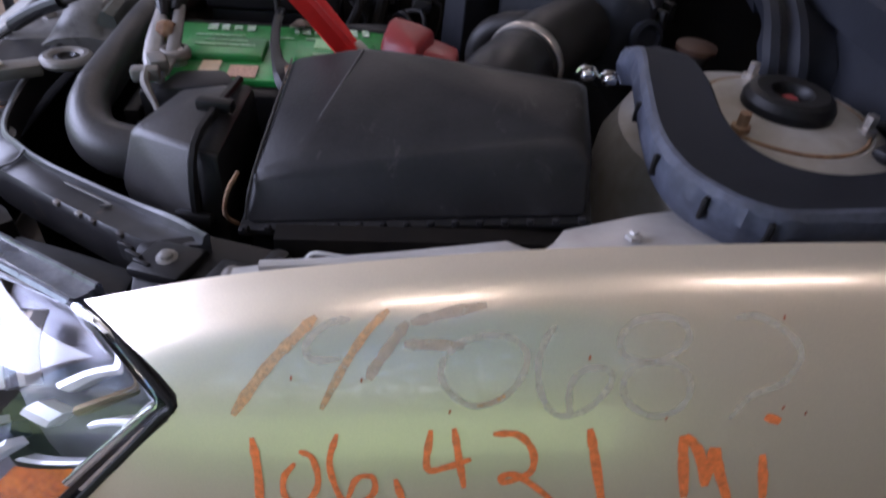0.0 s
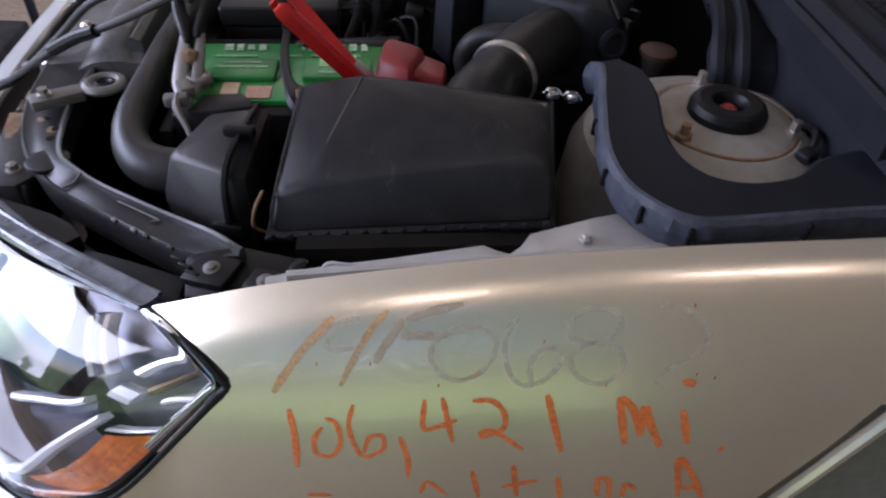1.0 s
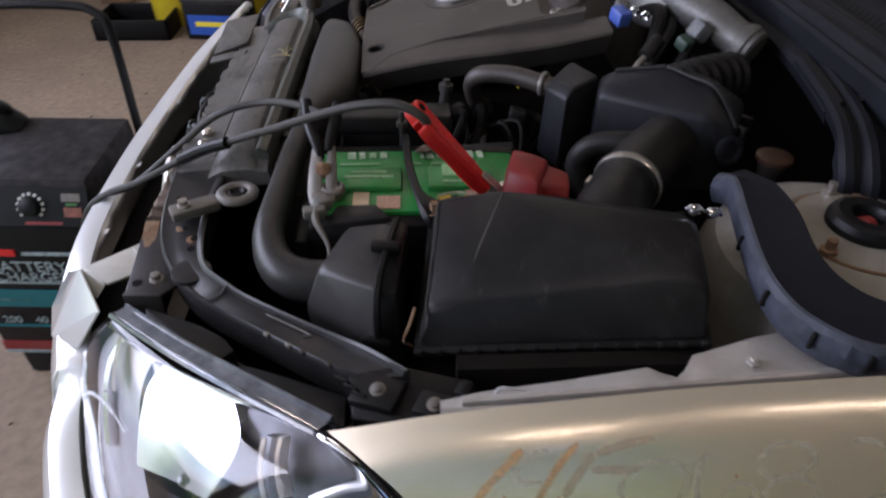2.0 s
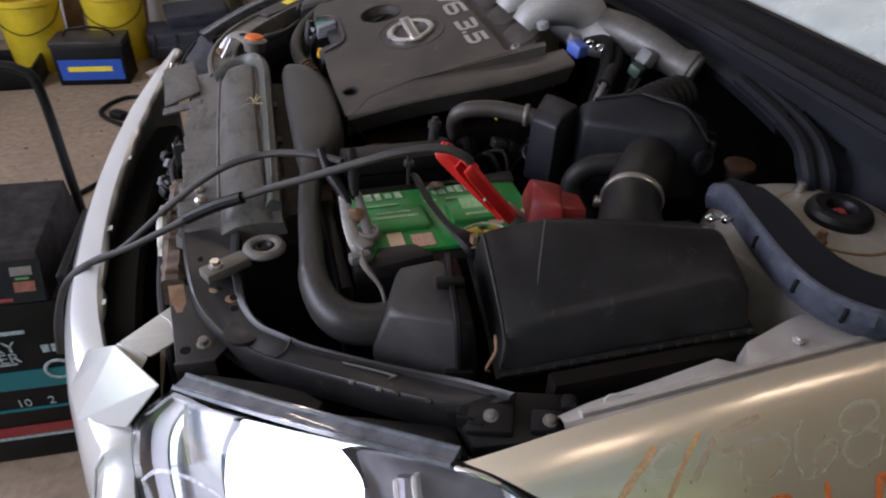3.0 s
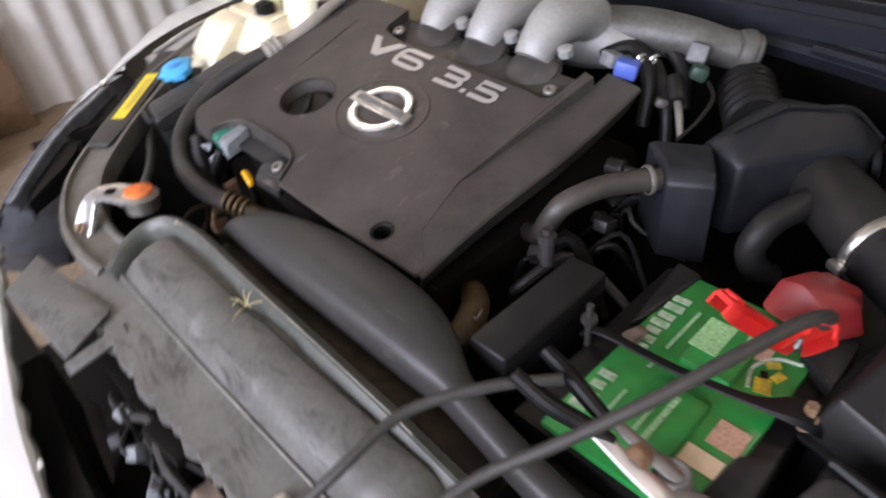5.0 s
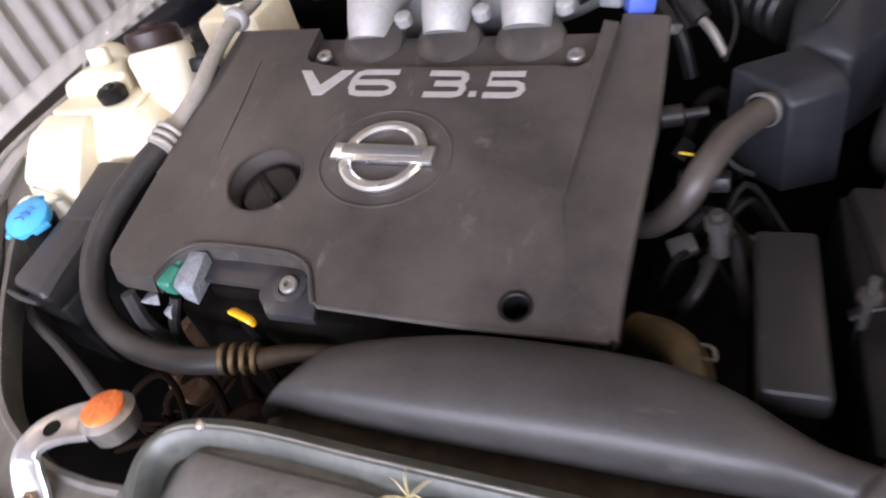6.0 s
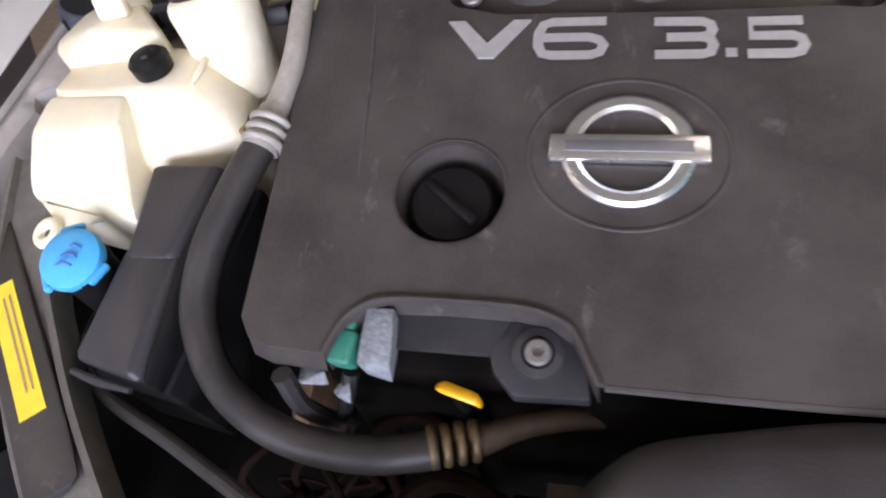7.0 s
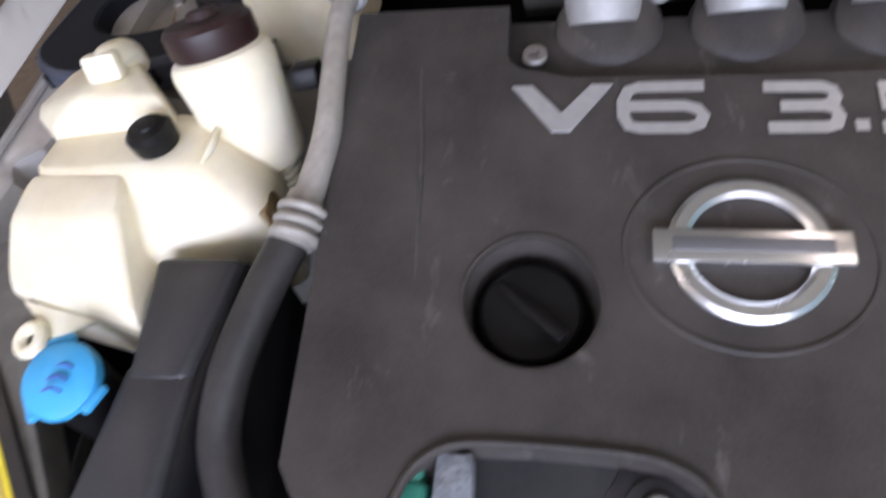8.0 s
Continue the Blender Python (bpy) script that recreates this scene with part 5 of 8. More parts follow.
# ledge added to fill the gap, brown for the duct's shaded lower side
SHELFM = material("brown_dusted_shroud", (0.060, 0.045, 0.034), 0.75, 0, 0.3, 70, 0.15, (0.020, 0.016, 0.013), 0.7, 12, spec=0.2)
filler = thing("fan_shroud", "added brown ledge filling the dim gap below the intake duct", "fan shroud")
for y in (0.90, 1.06, 1.22):
    part("clip", block((-0.374, y, 0.797), (0.016, 0.024, 0.008), (0, 4, 0), 0.002), SUPPORT, filler)
part("ledge", loft([[(-0.384, y, 0.74), (-0.382, y, 0.792), (-0.372, y, 0.797), (-0.300, y, 0.790), (-0.296, y, 0.74)] for y in np.linspace(0.80, 1.34, 10)], True, True), SHELFM, filler)


# ---- battery ----
bat = thing("car_battery", "car battery with a green label, posts and a hold-down bar", "battery")
part("case", solid([(x, y, z) for x in (-0.302, -0.005) for y in (0.602, 0.818) for z in (0.60, 0.822)], 0.006), BLACK, bat, "black plastic case")
BZ = 0.829
part("top", solid([(x, y, z) for x in (-0.296, -0.012) for y in (0.625, 0.786) for z in (0.81, BZ)], 0.003), GREEN, bat, "green printed top label")
for x, y, sx, sy, z in ((-0.225, 0.70, 0.095, 0.055, BZ), (-0.095, 0.70, 0.095, 0.055, BZ)):
    part("vent_cover", block((x, y, z + 0.002), (sx, sy, 0.012), bevel=0.004), GREEN, bat, "raised green vent cover")
for x, w, h in ((-0.254, 0.012, 0.018), (-0.238, 0.009, 0.019), (-0.222, 0.010, 0.014), (-0.206, 0.010, 0.018), (-0.148, 0.006, 0.020), (-0.136, 0.011, 0.021), (-0.121, 0.009, 0.016), (-0.107, 0.010, 0.020), (-0.093, 0.010, 0.018), (-0.076, 0.011, 0.021), (-0.060, 0.009, 0.020)):
    part("print_bar", block((x, 0.770, BZ + 0.0012), (w, h, 0.001), (0, 0, 4), bevel=0.0), WHITEINK, bat, "plain white printed bar")
for x, y, w, d in ((-0.225, 0.70, 0.070, 0.006), (-0.225, 0.712, 0.05, 0.004), (-0.095, 0.685, 0.05, 0.005), (-0.16, 0.745, 0.02, 0.004), (-0.24, 0.745, 0.06, 0.004), (-0.10, 0.745, 0.07, 0.004)):
    part("print_bar", block((x, y, BZ + (0.0085 if abs(y - 0.70) < 0.027 else 0.0012)), (w, d, 0.001), bevel=0.0), material("pale_green_ink", (0.22, 0.40, 0.22), 0.5, 0, 0.4, 300, 0.0), bat)
part("front_cover", solid([(-0.285, 0.600, 0.826), (-0.265, 0.637, 0.834), (-0.212, 0.630, 0.840), (-0.190, 0.600, 0.838), (-0.285, 0.600, 0.80), (-0.190, 0.600, 0.80), (-0.212, 0.63, 0.81), (-0.265, 0.637, 0.81)], 0.005), PLASTIC, bat, "black flap over the front edge")
part("front_cover", solid([(-0.085, 0.598, 0.835), (-0.060, 0.640, 0.842), (-0.015, 0.632, 0.842), (-0.005, 0.600, 0.838), (-0.085, 0.598, 0.80), (-0.005, 0.600, 0.80), (-0.015, 0.632, 0.81), (-0.060, 0.640, 0.81)], 0.005), PLASTIC, bat, "black flap over the front edge")
part("far_cover", solid([(-0.125, 0.792, 0.833), (-0.005, 0.806, 0.833), (-0.008, 0.775, 0.833), (-0.11, 0.785, 0.831), (-0.125, 0.80, 0.815), (-0.005, 0.812, 0.815), (-0.01, 0.77, 0.82)], 0.003), PLASTIC, bat, "black strip along the far edge")
part("grime", solid([(-0.150, 0.795, 0.830), (-0.120, 0.780, 0.834), (-0.135, 0.765, 0.838), (-0.165, 0.770, 0.832), (-0.145, 0.778, 0.846)], 0.004), RUSTDUST, bat, "crusty brown corrosion")
part("curved_print", tube([(-0.128, 0.660, BZ), (-0.10, 0.668, BZ), (-0.075, 0.655, BZ), (-0.066, 0.632, BZ)], 0.0022, 6, 5), WHITEINK, bat, "curved white line")
part("sticker", block((-0.234, 0.652, BZ + 0.0012), (0.022, 0.036, 0.001), bevel=0.0), BEIGEINK, bat, "small beige sticker")
part("warning_print", block((-0.196, 0.645, BZ + 0.0012), (0.032, 0.030, 0.001), bevel=0.0), PINKINK, bat, "faded red warning print")
for x, y, w, h, r in ((-0.118, 0.650, 0.020, 0.016, 20), (-0.098, 0.643, 0.014, 0.010, -15), (-0.086, 0.653, 0.009, 0.014, 40)):
    part("warning_print", block((x, y, BZ + 0.0012), (w, h, 0.001), (0, 0, r), bevel=0.0), TORNINK, bat, "torn yellow warning print")
part("warning_print", block((-0.104, 0.655, BZ + 0.0016), (0.010, 0.007, 0.001), (0, 0, 25), bevel=0.0), BLACK, bat)
part("warning_print", block((-0.078, 0.668, BZ + 0.0012), (0.022, 0.016, 0.001), bevel=0.0), PINKINK, bat)
part("warning_print", block((-0.095, 0.715, BZ + 0.0085), (0.050, 0.030, 0.001), bevel=0.0), material("pale_green_print", (0.25, 0.48, 0.22), 0.5, 0, 0.3, 300, 0.0), bat, "pale green print")
for x in (-0.272, -0.035):
    part("post", lathe([(0.011, 0), (0.009, 0.018), (0.007, 0.019)], (x, 0.66, BZ), (0, 0, 1), 16), STEEL, bat)
part("hold_down_bar", tube([(-0.175, 0.825, 0.83), (-0.172, 0.80, 0.845), (-0.168, 0.72, 0.846), (-0.155, 0.645, 0.846), (-0.135, 0.605, 0.842), (-0.125, 0.585, 0.82)], [0.006, 0.006, 0.006, 0.007, 0.019, 0.010], 8, 4, 0.4), BLACK, bat, "black hold-down bar")
part("hold_down_bolt", lathe([(0.004, -0.06), (0.004, 0.02), (0.009, 0.021), (0.009, 0.028), (0.004, 0.029), (0.004, 0.045)], (-0.178, 0.815, 0.835), (0, 0, 1), 8), SUPPORT, bat)
part("hold_down_bolt", lathe([(0.011, -0.01), (0.011, 0.004), (0.006, 0.005), (0.006, 0.018)], (-0.135, 0.602, 0.84), (0, 0, 1), 6), RUST, bat)
part("side_wall", solid([(x, y, z) for x in (-0.322, -0.304) for y in (0.60, 0.83) for z in (0.62, 0.80)], 0.004), BLACK, bat)

neg = thing("negative_terminal", "corroded lead terminal with a braided earth lead", "battery terminal")
part("clamp", join(ring((-0.272, 0.66, 0.842), (0, 0, 1), 0.013, 0.005, 0.007, 16), block((-0.285, 0.635, 0.842), (0.02, 0.03, 0.014), (0, 0, 25), 0.004), block((-0.292, 0.613, 0.838), (0.03, 0.016, 0.016), (0, 0, 10), 0.004)), DULLSTEEL, neg)
part("lead", tube([(-0.290, 0.615, 0.842), (-0.288, 0.595, 0.835), (-0.272, 0.570, 0.815), (-0.268, 0.545, 0.79), (-0.25, 0.535, 0.76)], [0.006, 0.005, 0.003, 0.0028, 0.0028], 8, 4), DULLSTEEL, neg, "pale braided lead")


def clamp_axes(name, label, p0, p1):
    """A jump lead clamp from its handles' end to its jaws, with its three directions."""
    t = thing(name, label, "jump clamp", "jump lead clamps")
    a, b = Vector(p0), Vector(p1)
    d = (b - a).normalized()
    s = d.cross(Vector((0, 0, 1))).normalized()
    u = s.cross(d)
    return t, a, b, d, s, u


red, a, b, d, s, u = clamp_axes("red_jump_clamp", "red plastic jump lead clamp on the positive post", (-0.168, 0.699, 0.941), (-0.062, 0.655, 0.850))


def clamp_handle(end, root, width):
    """A sheet channel with a rounded open end."""
    p, q = Vector(end), Vector(root)
    dd = (q - p).normalized()
    sd = dd.cross(Vector((0, 0, 1))).normalized()
    up = sd.cross(dd)
    secs = []
    for k, f, h in ((0.0, 0.75, 0.007), (0.03, 0.95, 0.009), (0.12, 1.05, 0.010), (0.5, 1.0, 0.010), (0.8, 0.95, 0.010), (1.0, 0.85, 0.009)):
        c, w = p + (q - p) * k, width * f
        secs.append([c - sd * w - up * h, c - sd * w + up * h * 0.4, c - sd * w * 0.75 + up * h, c + sd * w * 0.75 + up * h, c + sd * w + up * h * 0.4, c + sd * w - up * h, c + sd * (w - 0.003) - up * h, c + sd * (w - 0.003) + up * h * 0.3, c - sd * (w - 0.003) + up * h * 0.3, c - sd * (w - 0.003) - up * h])
    hd = part("handle", loft(secs, True, True), RED, red)
    part("eyelet", ring(p + dd * 0.012 + up * 0.0105, up, 0.008, 0.0025, 0.002, 18), RED, hd)
    part("hole", lathe([(0.0065, 0.0), (0.0065, 0.0012)], p + dd * 0.012 + up * 0.0098, up, 16), DEEP, hd, "dark round hole")
    return hd


clamp_handle((-0.163, 0.694, 0.950), (-0.070, 0.655, 0.852), 0.0145)
clamp_handle((-0.152, 0.616, 0.962), (-0.068, 0.648, 0.850), 0.0145)
part("jaw", solid([b + s * i + u * j + d * k for i in (-0.008, 0.008) for j in (-0.012, 0.012) for k in (-0.015, 0.03)], 0.003), STEEL, red)
part("pin", lathe([(0.003, -0.006), (0.003, 0.004), (0.002, 0.005)], (-0.108, 0.636, 0.895), (0.5, 0.0, 0.85), 12), DULLSTEEL, red, "bright pivot pin")

blk, a, b, d, s, u = clamp_axes("black_jump_clamp", "black handled jump lead clamp with bright steel jaws", (-0.272, 0.800, 0.900), (-0.280, 0.675, 0.852))
part("handle", tube([a + s * 0.000, a + d * 0.03, a + d * 0.07 + s * 0.003, a + d * 0.09 + s * 0.003], [0.008, 0.009, 0.008, 0.006], 12, 4), BLACK, blk)
part("handle", tube([a + s * 0.045 - d * 0.0 + u * 0.006, a + d * 0.04 + s * 0.036, a + d * 0.08 + s * 0.02, a + d * 0.10 + s * 0.014], [0.008, 0.009, 0.008, 0.006], 12, 4), BLACK, blk)
part("jaw", tube([a + d * 0.08 + s * 0.0, b + s * -0.006, b + d * 0.035 - s * 0.008, b + d * 0.06 + s * 0.002 - u * 0.01], [0.006, 0.008, 0.007, 0.005], 10, 4, 0.6), DULLSTEEL, blk, "stained steel jaw")
part("jaw", tube([a + d * 0.085 + s * 0.02, b + s * 0.016, b + d * 0.035 + s * 0.012, b + d * 0.055 + s * 0.004 - u * 0.01], [0.007, 0.010, 0.009, 0.006], 10, 4, 0.6), GALV, blk, "bright steel jaw")
part("spring", ring(b - d * 0.012 + s * 0.006, s, 0.008, 0.004, 0.010, 16), RUST, blk)

pos = thing("positive_terminal_cover", "dull red plastic positive terminal cover", "terminal cover")
part("cover", solid([(-0.045, 0.628, 0.842), (0.0, 0.60, 0.842), (-0.03, 0.70, 0.842), (0.03, 0.672, 0.842), (-0.038, 0.638, 0.882), (0.0, 0.615, 0.88), (-0.022, 0.690, 0.885), (0.022, 0.668, 0.882), (-0.028, 0.665, 0.895)], 0.005), DARKRED, pos)
part("lug", solid([(0.0, 0.622, 0.838), (0.045, 0.615, 0.835), (0.012, 0.69, 0.838), (0.055, 0.67, 0.835), (0.004, 0.63, 0.870), (0.046, 0.625, 0.862), (0.012, 0.683, 0.870), (0.052, 0.665, 0.862)], 0.005), DARKRED, pos)

LEADM = material("grey_cable_rubber", (0.026, 0.0235, 0.022), 0.5, 0, 0.2, 150, 0.06, (0.055, 0.048, 0.042), 0.6, 14, spec=0.3)
leads = thing("jump_leads", "pair of dark grey jump lead cables draped over the bumper", "cable")
part("cable", tube([(-0.140, 0.618, 0.955), (-0.150, 0.614, 0.974), (-0.180, 0.624, 0.985), (-0.230, 0.648, 0.972), (-0.290, 0.684, 0.940), (-0.350, 0.730, 0.900), (-0.408, 0.775, 0.862), (-0.507, 0.812, 0.812), (-0.626, 0.865, 0.730), (-0.700, 0.893, 0.690), (-0.755, 0.905, 0.645), (-0.800, 0.92, 0.55), (-0.83, 0.95, 0.45)], 0.0058, 10, 6), LEADM, leads)
part("cable", tube([(-0.290, 0.765, 0.902), (-0.336, 0.812, 0.895), (-0.399, 0.861, 0.875), (-0.474, 0.875, 0.848), (-0.560, 0.908, 0.775), (-0.654, 0.900, 0.703), (-0.715, 0.893, 0.682), (-0.765, 0.905, 0.63), (-0.80, 0.93, 0.54), (-0.83, 0.96, 0.44)], 0.0058, 10, 6), LEADM, leads)
part("sleeve", tube([(-0.44, 0.785, 0.847), (-0.48, 0.802, 0.828), (-0.53, 0.822, 0.798)], 0.0095, 10, 5), BLACK, leads)

relay = thing("relay_box", "long narrow dusty black relay box beside the battery", "relay box")
part("lid", solid([(x, y, z) for x in (-0.280, -0.098) for y in (0.846, 0.898) for z in (0.825, 0.856)], 0.006, 3), PLASTIC, relay)
part("base", solid([(x, y, z) for x in (-0.275, -0.104) for y in (0.850, 0.894) for z in (0.70, 0.824)], 0.005), BLACK, relay)

# ---- engine cover ----
def cz(x, y):
    return 0.866 + 0.235 * (x + 0.236) + 0.05 * (y - 1.1)


CN = Vector((-0.235, -0.05, 1)).normalized()


def cover_place(x, y, up=0.0):
    return Vector((x, y, cz(x, y))) + CN * up, CN


def arc(cx, cy, r, a0, a1, n):
    return [(cx + r * math.cos(radians(t)), cy + r * math.sin(radians(t))) for t in np.linspace(a0, a1, n)]


cov = thing("engine_cover", "dark grey plastic engine cover with raised lettering and a chrome badge", "engine cover")


def panel_with_holes(outline, holes, thick, lift=0.0):
    """A flat panel on the cover's plane with walls down, bored through by round holes (x, y, radius)."""
    me = bpy.data.meshes.new("tmp")
    bm = sheet(outline, lambda x, y: cz(x, y) + lift, thick)
    bmesh.ops.triangulate(bm, faces=bm.faces)
    bmesh.ops.recalc_face_normals(bm, faces=bm.faces)
    bm.to_mesh(me)
    bm.free()
    a = new("tmp", me)
    cutters = []
    for x, y, r in holes:
        mc = bpy.data.meshes.new("tmp")
        bc = lathe([(r, -0.05), (r, 0.05)], cover_place(x, y)[0], CN, 40)
        bmesh.ops.recalc_face_normals(bc, faces=bc.faces)
        bc.to_mesh(mc)
        bc.free()
        c = new("tmp", mc)
        cutters.append(c)
        m = a.modifiers.new("bore", "BOOLEAN")
        m.operation, m.object, m.solver = "DIFFERENCE", c, "EXACT"
    done = bpy.data.meshes.new_from_object(a.evaluated_get(bpy.context.evaluated_depsgraph_get()))
    out = bmesh.new()
    out.from_mesh(done)
    for o in (a, *cutters):
        bpy.data.objects.remove(o)
    return out


SHELFP = material("smooth_dark_plastic", (0.022, 0.022, 0.025), 0.3, 0, 0.2, 200, 0.06, (0.045, 0.043, 0.043), 0.6, 20, spec=0.4)
FRONT_X = -0.248
NOTCH = [(-0.252, 1.302), (-0.235, 1.311), (-0.214, 1.322), (-0.203, 1.342), (-0.199, 1.366), (-0.198, 1.42), (-0.2, 1.468), (-0.208, 1.488), (-0.222, 1.502), (-0.246, 1.512)]
SCALLOP = [(0.150, 1.452), (0.108, 1.452), *arc(0.104, 1.432, 0.02, 95, 185, 5), (0.076, 1.40), (0.074, 1.25), (0.076, 1.115), *arc(0.095, 1.092, 0.022, 170, 275, 6), (0.12, 1.068), (0.150, 1.066)]
outline = [(FRONT_X, 1.010), (FRONT_X - 0.004, 1.15), *NOTCH, (-0.244, 1.560), (-0.238, 1.578), (-0.222, 1.588), (0.0, 1.586), (0.15, 1.584), *SCALLOP, (0.145, 1.048), (0.02, 1.062), (-0.11, 1.074), (-0.20, 1.055), (-0.235, 1.012)]
top = part("panel", panel_with_holes(outline, [(-0.105, 1.427, 0.0465), (-0.229, 1.098, 0.0135)], 0.004), COVERP, cov, "dusty dark grey plastic top panel")
md = top.modifiers.new("round", "BEVEL")
md.width, md.segments, md.limit_method, md.angle_limit = 0.003, 2, "ANGLE", radians(60)


def skirt(line, drop, inset):
    """A wall that hangs from a line of (x, y) on the cover."""
    secs = []
    for k in (0.0, 0.15, 0.6, 1.0):
        secs.append([(x + inset[0] * k, y + inset[1] * k, cz(x, y) - 0.002 - drop * k) for x, y in line])
    return loft(secs, False, False)


part("front_wall", skirt([(FRONT_X, 1.010), (FRONT_X - 0.004, 1.15), (-0.252, 1.302)], 0.045, (0.030, 0)), COVERP, cov)
part("front_lip", tube([cover_place(x, y, -0.003)[0] for x, y in ((FRONT_X - 0.001, 1.012), (FRONT_X - 0.005, 1.15), (-0.2525, 1.298))], 0.0035, 8, 5), COVERP, cov, "rounded front lip")
part("front_wall", skirt([(-0.246, 1.512), (-0.244, 1.560), (-0.238, 1.578), (-0.222, 1.588)], 0.022, (-0.004, 0.003)), COVERP, cov)
part("side_wall", skirt([(-0.222, 1.588), (0.0, 1.586), (0.15, 1.584)], 0.055, (0, 0.012)), COVERP, cov)
# lowered flange on the battery side
rows = []
for x in np.linspace(-0.2475, 0.183, 30):
    f = max(0.0, min(1.0, (x + 0.16) / 0.30))
    f = f * f * (3 - 2 * f)
    yc = np.interp(x, [-0.2475, -0.235, -0.20, -0.11, 0.02, 0.145, 0.183], [1.0095, 1.012, 1.055, 1.074, 1.062, 1.048, 1.046])
    yo = 1.004 - 0.012 * max(0.0, min(1.0, (x + 0.2) / 0.2))
    zc = cz(x, yc) - 0.0005 - 0.016 * f
    zo = cz(x, yo) - 0.0015 - 0.020 * f
    rows.append([(x, yc + 0.002, zc - 0.03), (x, yc + 0.002, zc), (x, yc - 0.25 * (yc - yo), zc + 0.25 * (zo - zc)), (x, yo + 0.006, zo + 0.001), (x, yo + 0.002, zo - 0.001), (x, yo, zo - 0.005), (x, yo + 0.02, zo - 0.045)])
part("flange", loft(rows, True, True), COVERP, cov, "lowered edge of the cover")
part("step_wall", skirt([(0.145, 1.048), (0.02, 1.062), (-0.11, 1.074), (-0.20, 1.055)], 0.030, (0, -0.004)), COVERP, cov)
# recess at the front with its bolt
part("recess", join(sheet([(-0.228, 1.36), (-0.203, 1.345), (-0.199, 1.366), (-0.198, 1.42), (-0.2, 1.468), (-0.208, 1.484), (-0.228, 1.478)], lambda x, y: cz(x, y) - 0.020, 0.005), sheet([(-0.256, 1.308), (-0.235, 1.311), (-0.214, 1.322), (-0.203, 1.342), (-0.201, 1.37), (-0.228, 1.385), (-0.240, 1.382), (-0.258, 1.365)], lambda x, y: cz(x, y) - 0.0185, 0.012, 0.002)), SHELFP, cov, "recessed shelf round a bolt")
part("recess_wall", skirt(NOTCH, 0.024, (-0.003, 0)), COVERP, cov)
part("recess_lip", tube([cover_place(x, y, 0.001)[0] for x, y in NOTCH], 0.003, 8, 3), COVERP, cov)
part("boss", lathe([(0.022, -0.02), (0.020, 0.002), (0.013, 0.004), (0.012, -0.002)], cover_place(-0.229, 1.347, -0.018)[0], CN, 22), SHELFP, cov)


def cover_bolt(x, y, up):
    p = cover_place(x, y, up)[0]
    b = part("bolt", lathe([(0.0105, 0), (0.0105, 0.004), (0.009, 0.006), (0.0045, 0.006), (0.004, 0.002), (0.001, 0.002)], p, CN, 18), GREYM, cov, "steel socket bolt")
    return b


cover_bolt(-0.229, 1.347, -0.016)
for x, y in ((0.104, 1.430), (0.100, 1.092)):
    cover_bolt(x, y, -0.010)
SC = [(0.150, 1.456), (0.104, 1.456), (0.082, 1.44), (0.070, 1.40), (0.070, 1.115), (0.080, 1.075), (0.104, 1.064), (0.150, 1.062)]
part("rear_recess", solid([(x, y, cz(x, y) - d0) for x, y in SC for d0 in (0.016, 0.022)], 0.003), COVERP, cov, "scalloped rear recess")
for y in (1.37, 1.262, 1.155):
    part("rear_lobe", lathe([(0.046, -0.006), (0.043, 0.004), (0.034, 0.011), (0.020, 0.015), (0.004, 0.0155)], cover_place(0.134, y, -0.016)[0], CN + Vector((-0.3, 0, 0)), 24), COVERP, cov)
part("recess_wall", skirt([(x, y) for x, y in SCALLOP], 0.018, (0, 0)), COVERP, cov)
# sunken well of the oil cap
p = cover_place(-0.105, 1.427)[0]
part("cap_well", lathe([(0.0475, 0.001), (0.049, 0.0015), (0.0475, -0.001), (0.044, -0.03), (0.040, -0.045), (0.030, -0.055)], p, CN, 36, False), COVERP, cov)
part("hole_well", lathe([(0.0135, 0.001), (0.0165, 0.0015), (0.013, -0.002), (0.011, -0.04), (0.002, -0.04)], cover_place(-0.229, 1.098)[0], CN, 20, False), BLACK, cov)
# pale line drawn as the highlight of the cover's crease
part("crease", tube([cover_place(0.09, 1.522, -0.0005)[0], cover_place(0.0, 1.514, 0.0)[0], cover_place(-0.118, 1.508, -0.0015)[0]], [0.0015, 0.0022, 0.001], 8, 6), EDGELIT, cov, "pale highlight line drawn along the moulding")
part("crease", tube([cover_place(0.145, 1.062, -0.001)[0], cover_place(0.0, 1.068, -0.0005)[0], cover_place(-0.10, 1.072, -0.002)[0]], [0.0015, 0.002, 0.001], 8, 6), COVERP, cov)

oil = thing("oil_cap", "black plastic oil filler cap with a grip bar", "oil cap")
p = cover_place(-0.108, 1.428, -0.022)[0]
part("cap", lathe([(0.030, -0.03), (0.036, -0.01), (0.037, 0.002), (0.034, 0.005), (0.01, 0.006)], p, CN, 36), BLACK, oil)
g0 = Vector((-0.020, -0.022, 0)).normalized()
gs = CN.cross(g0).normalized()
part("grip", solid([p + g0 * i + gs * j + CN * k for i in (-0.033, 0.033) for j in (-0.005, 0.005) for k in (0.004, 0.013)], 0.003), BLACK, oil)

# badge: a ring and a plain bar on a round dish
badge = thing("badge", "round chrome badge with a plain bar across it", "badge")
bp = cover_place(-0.066, 1.284)[0]
yx = Vector((0, 1, cz(0, 1) - cz(0, 0))).normalized()
xx = yx.cross(CN).normalized()


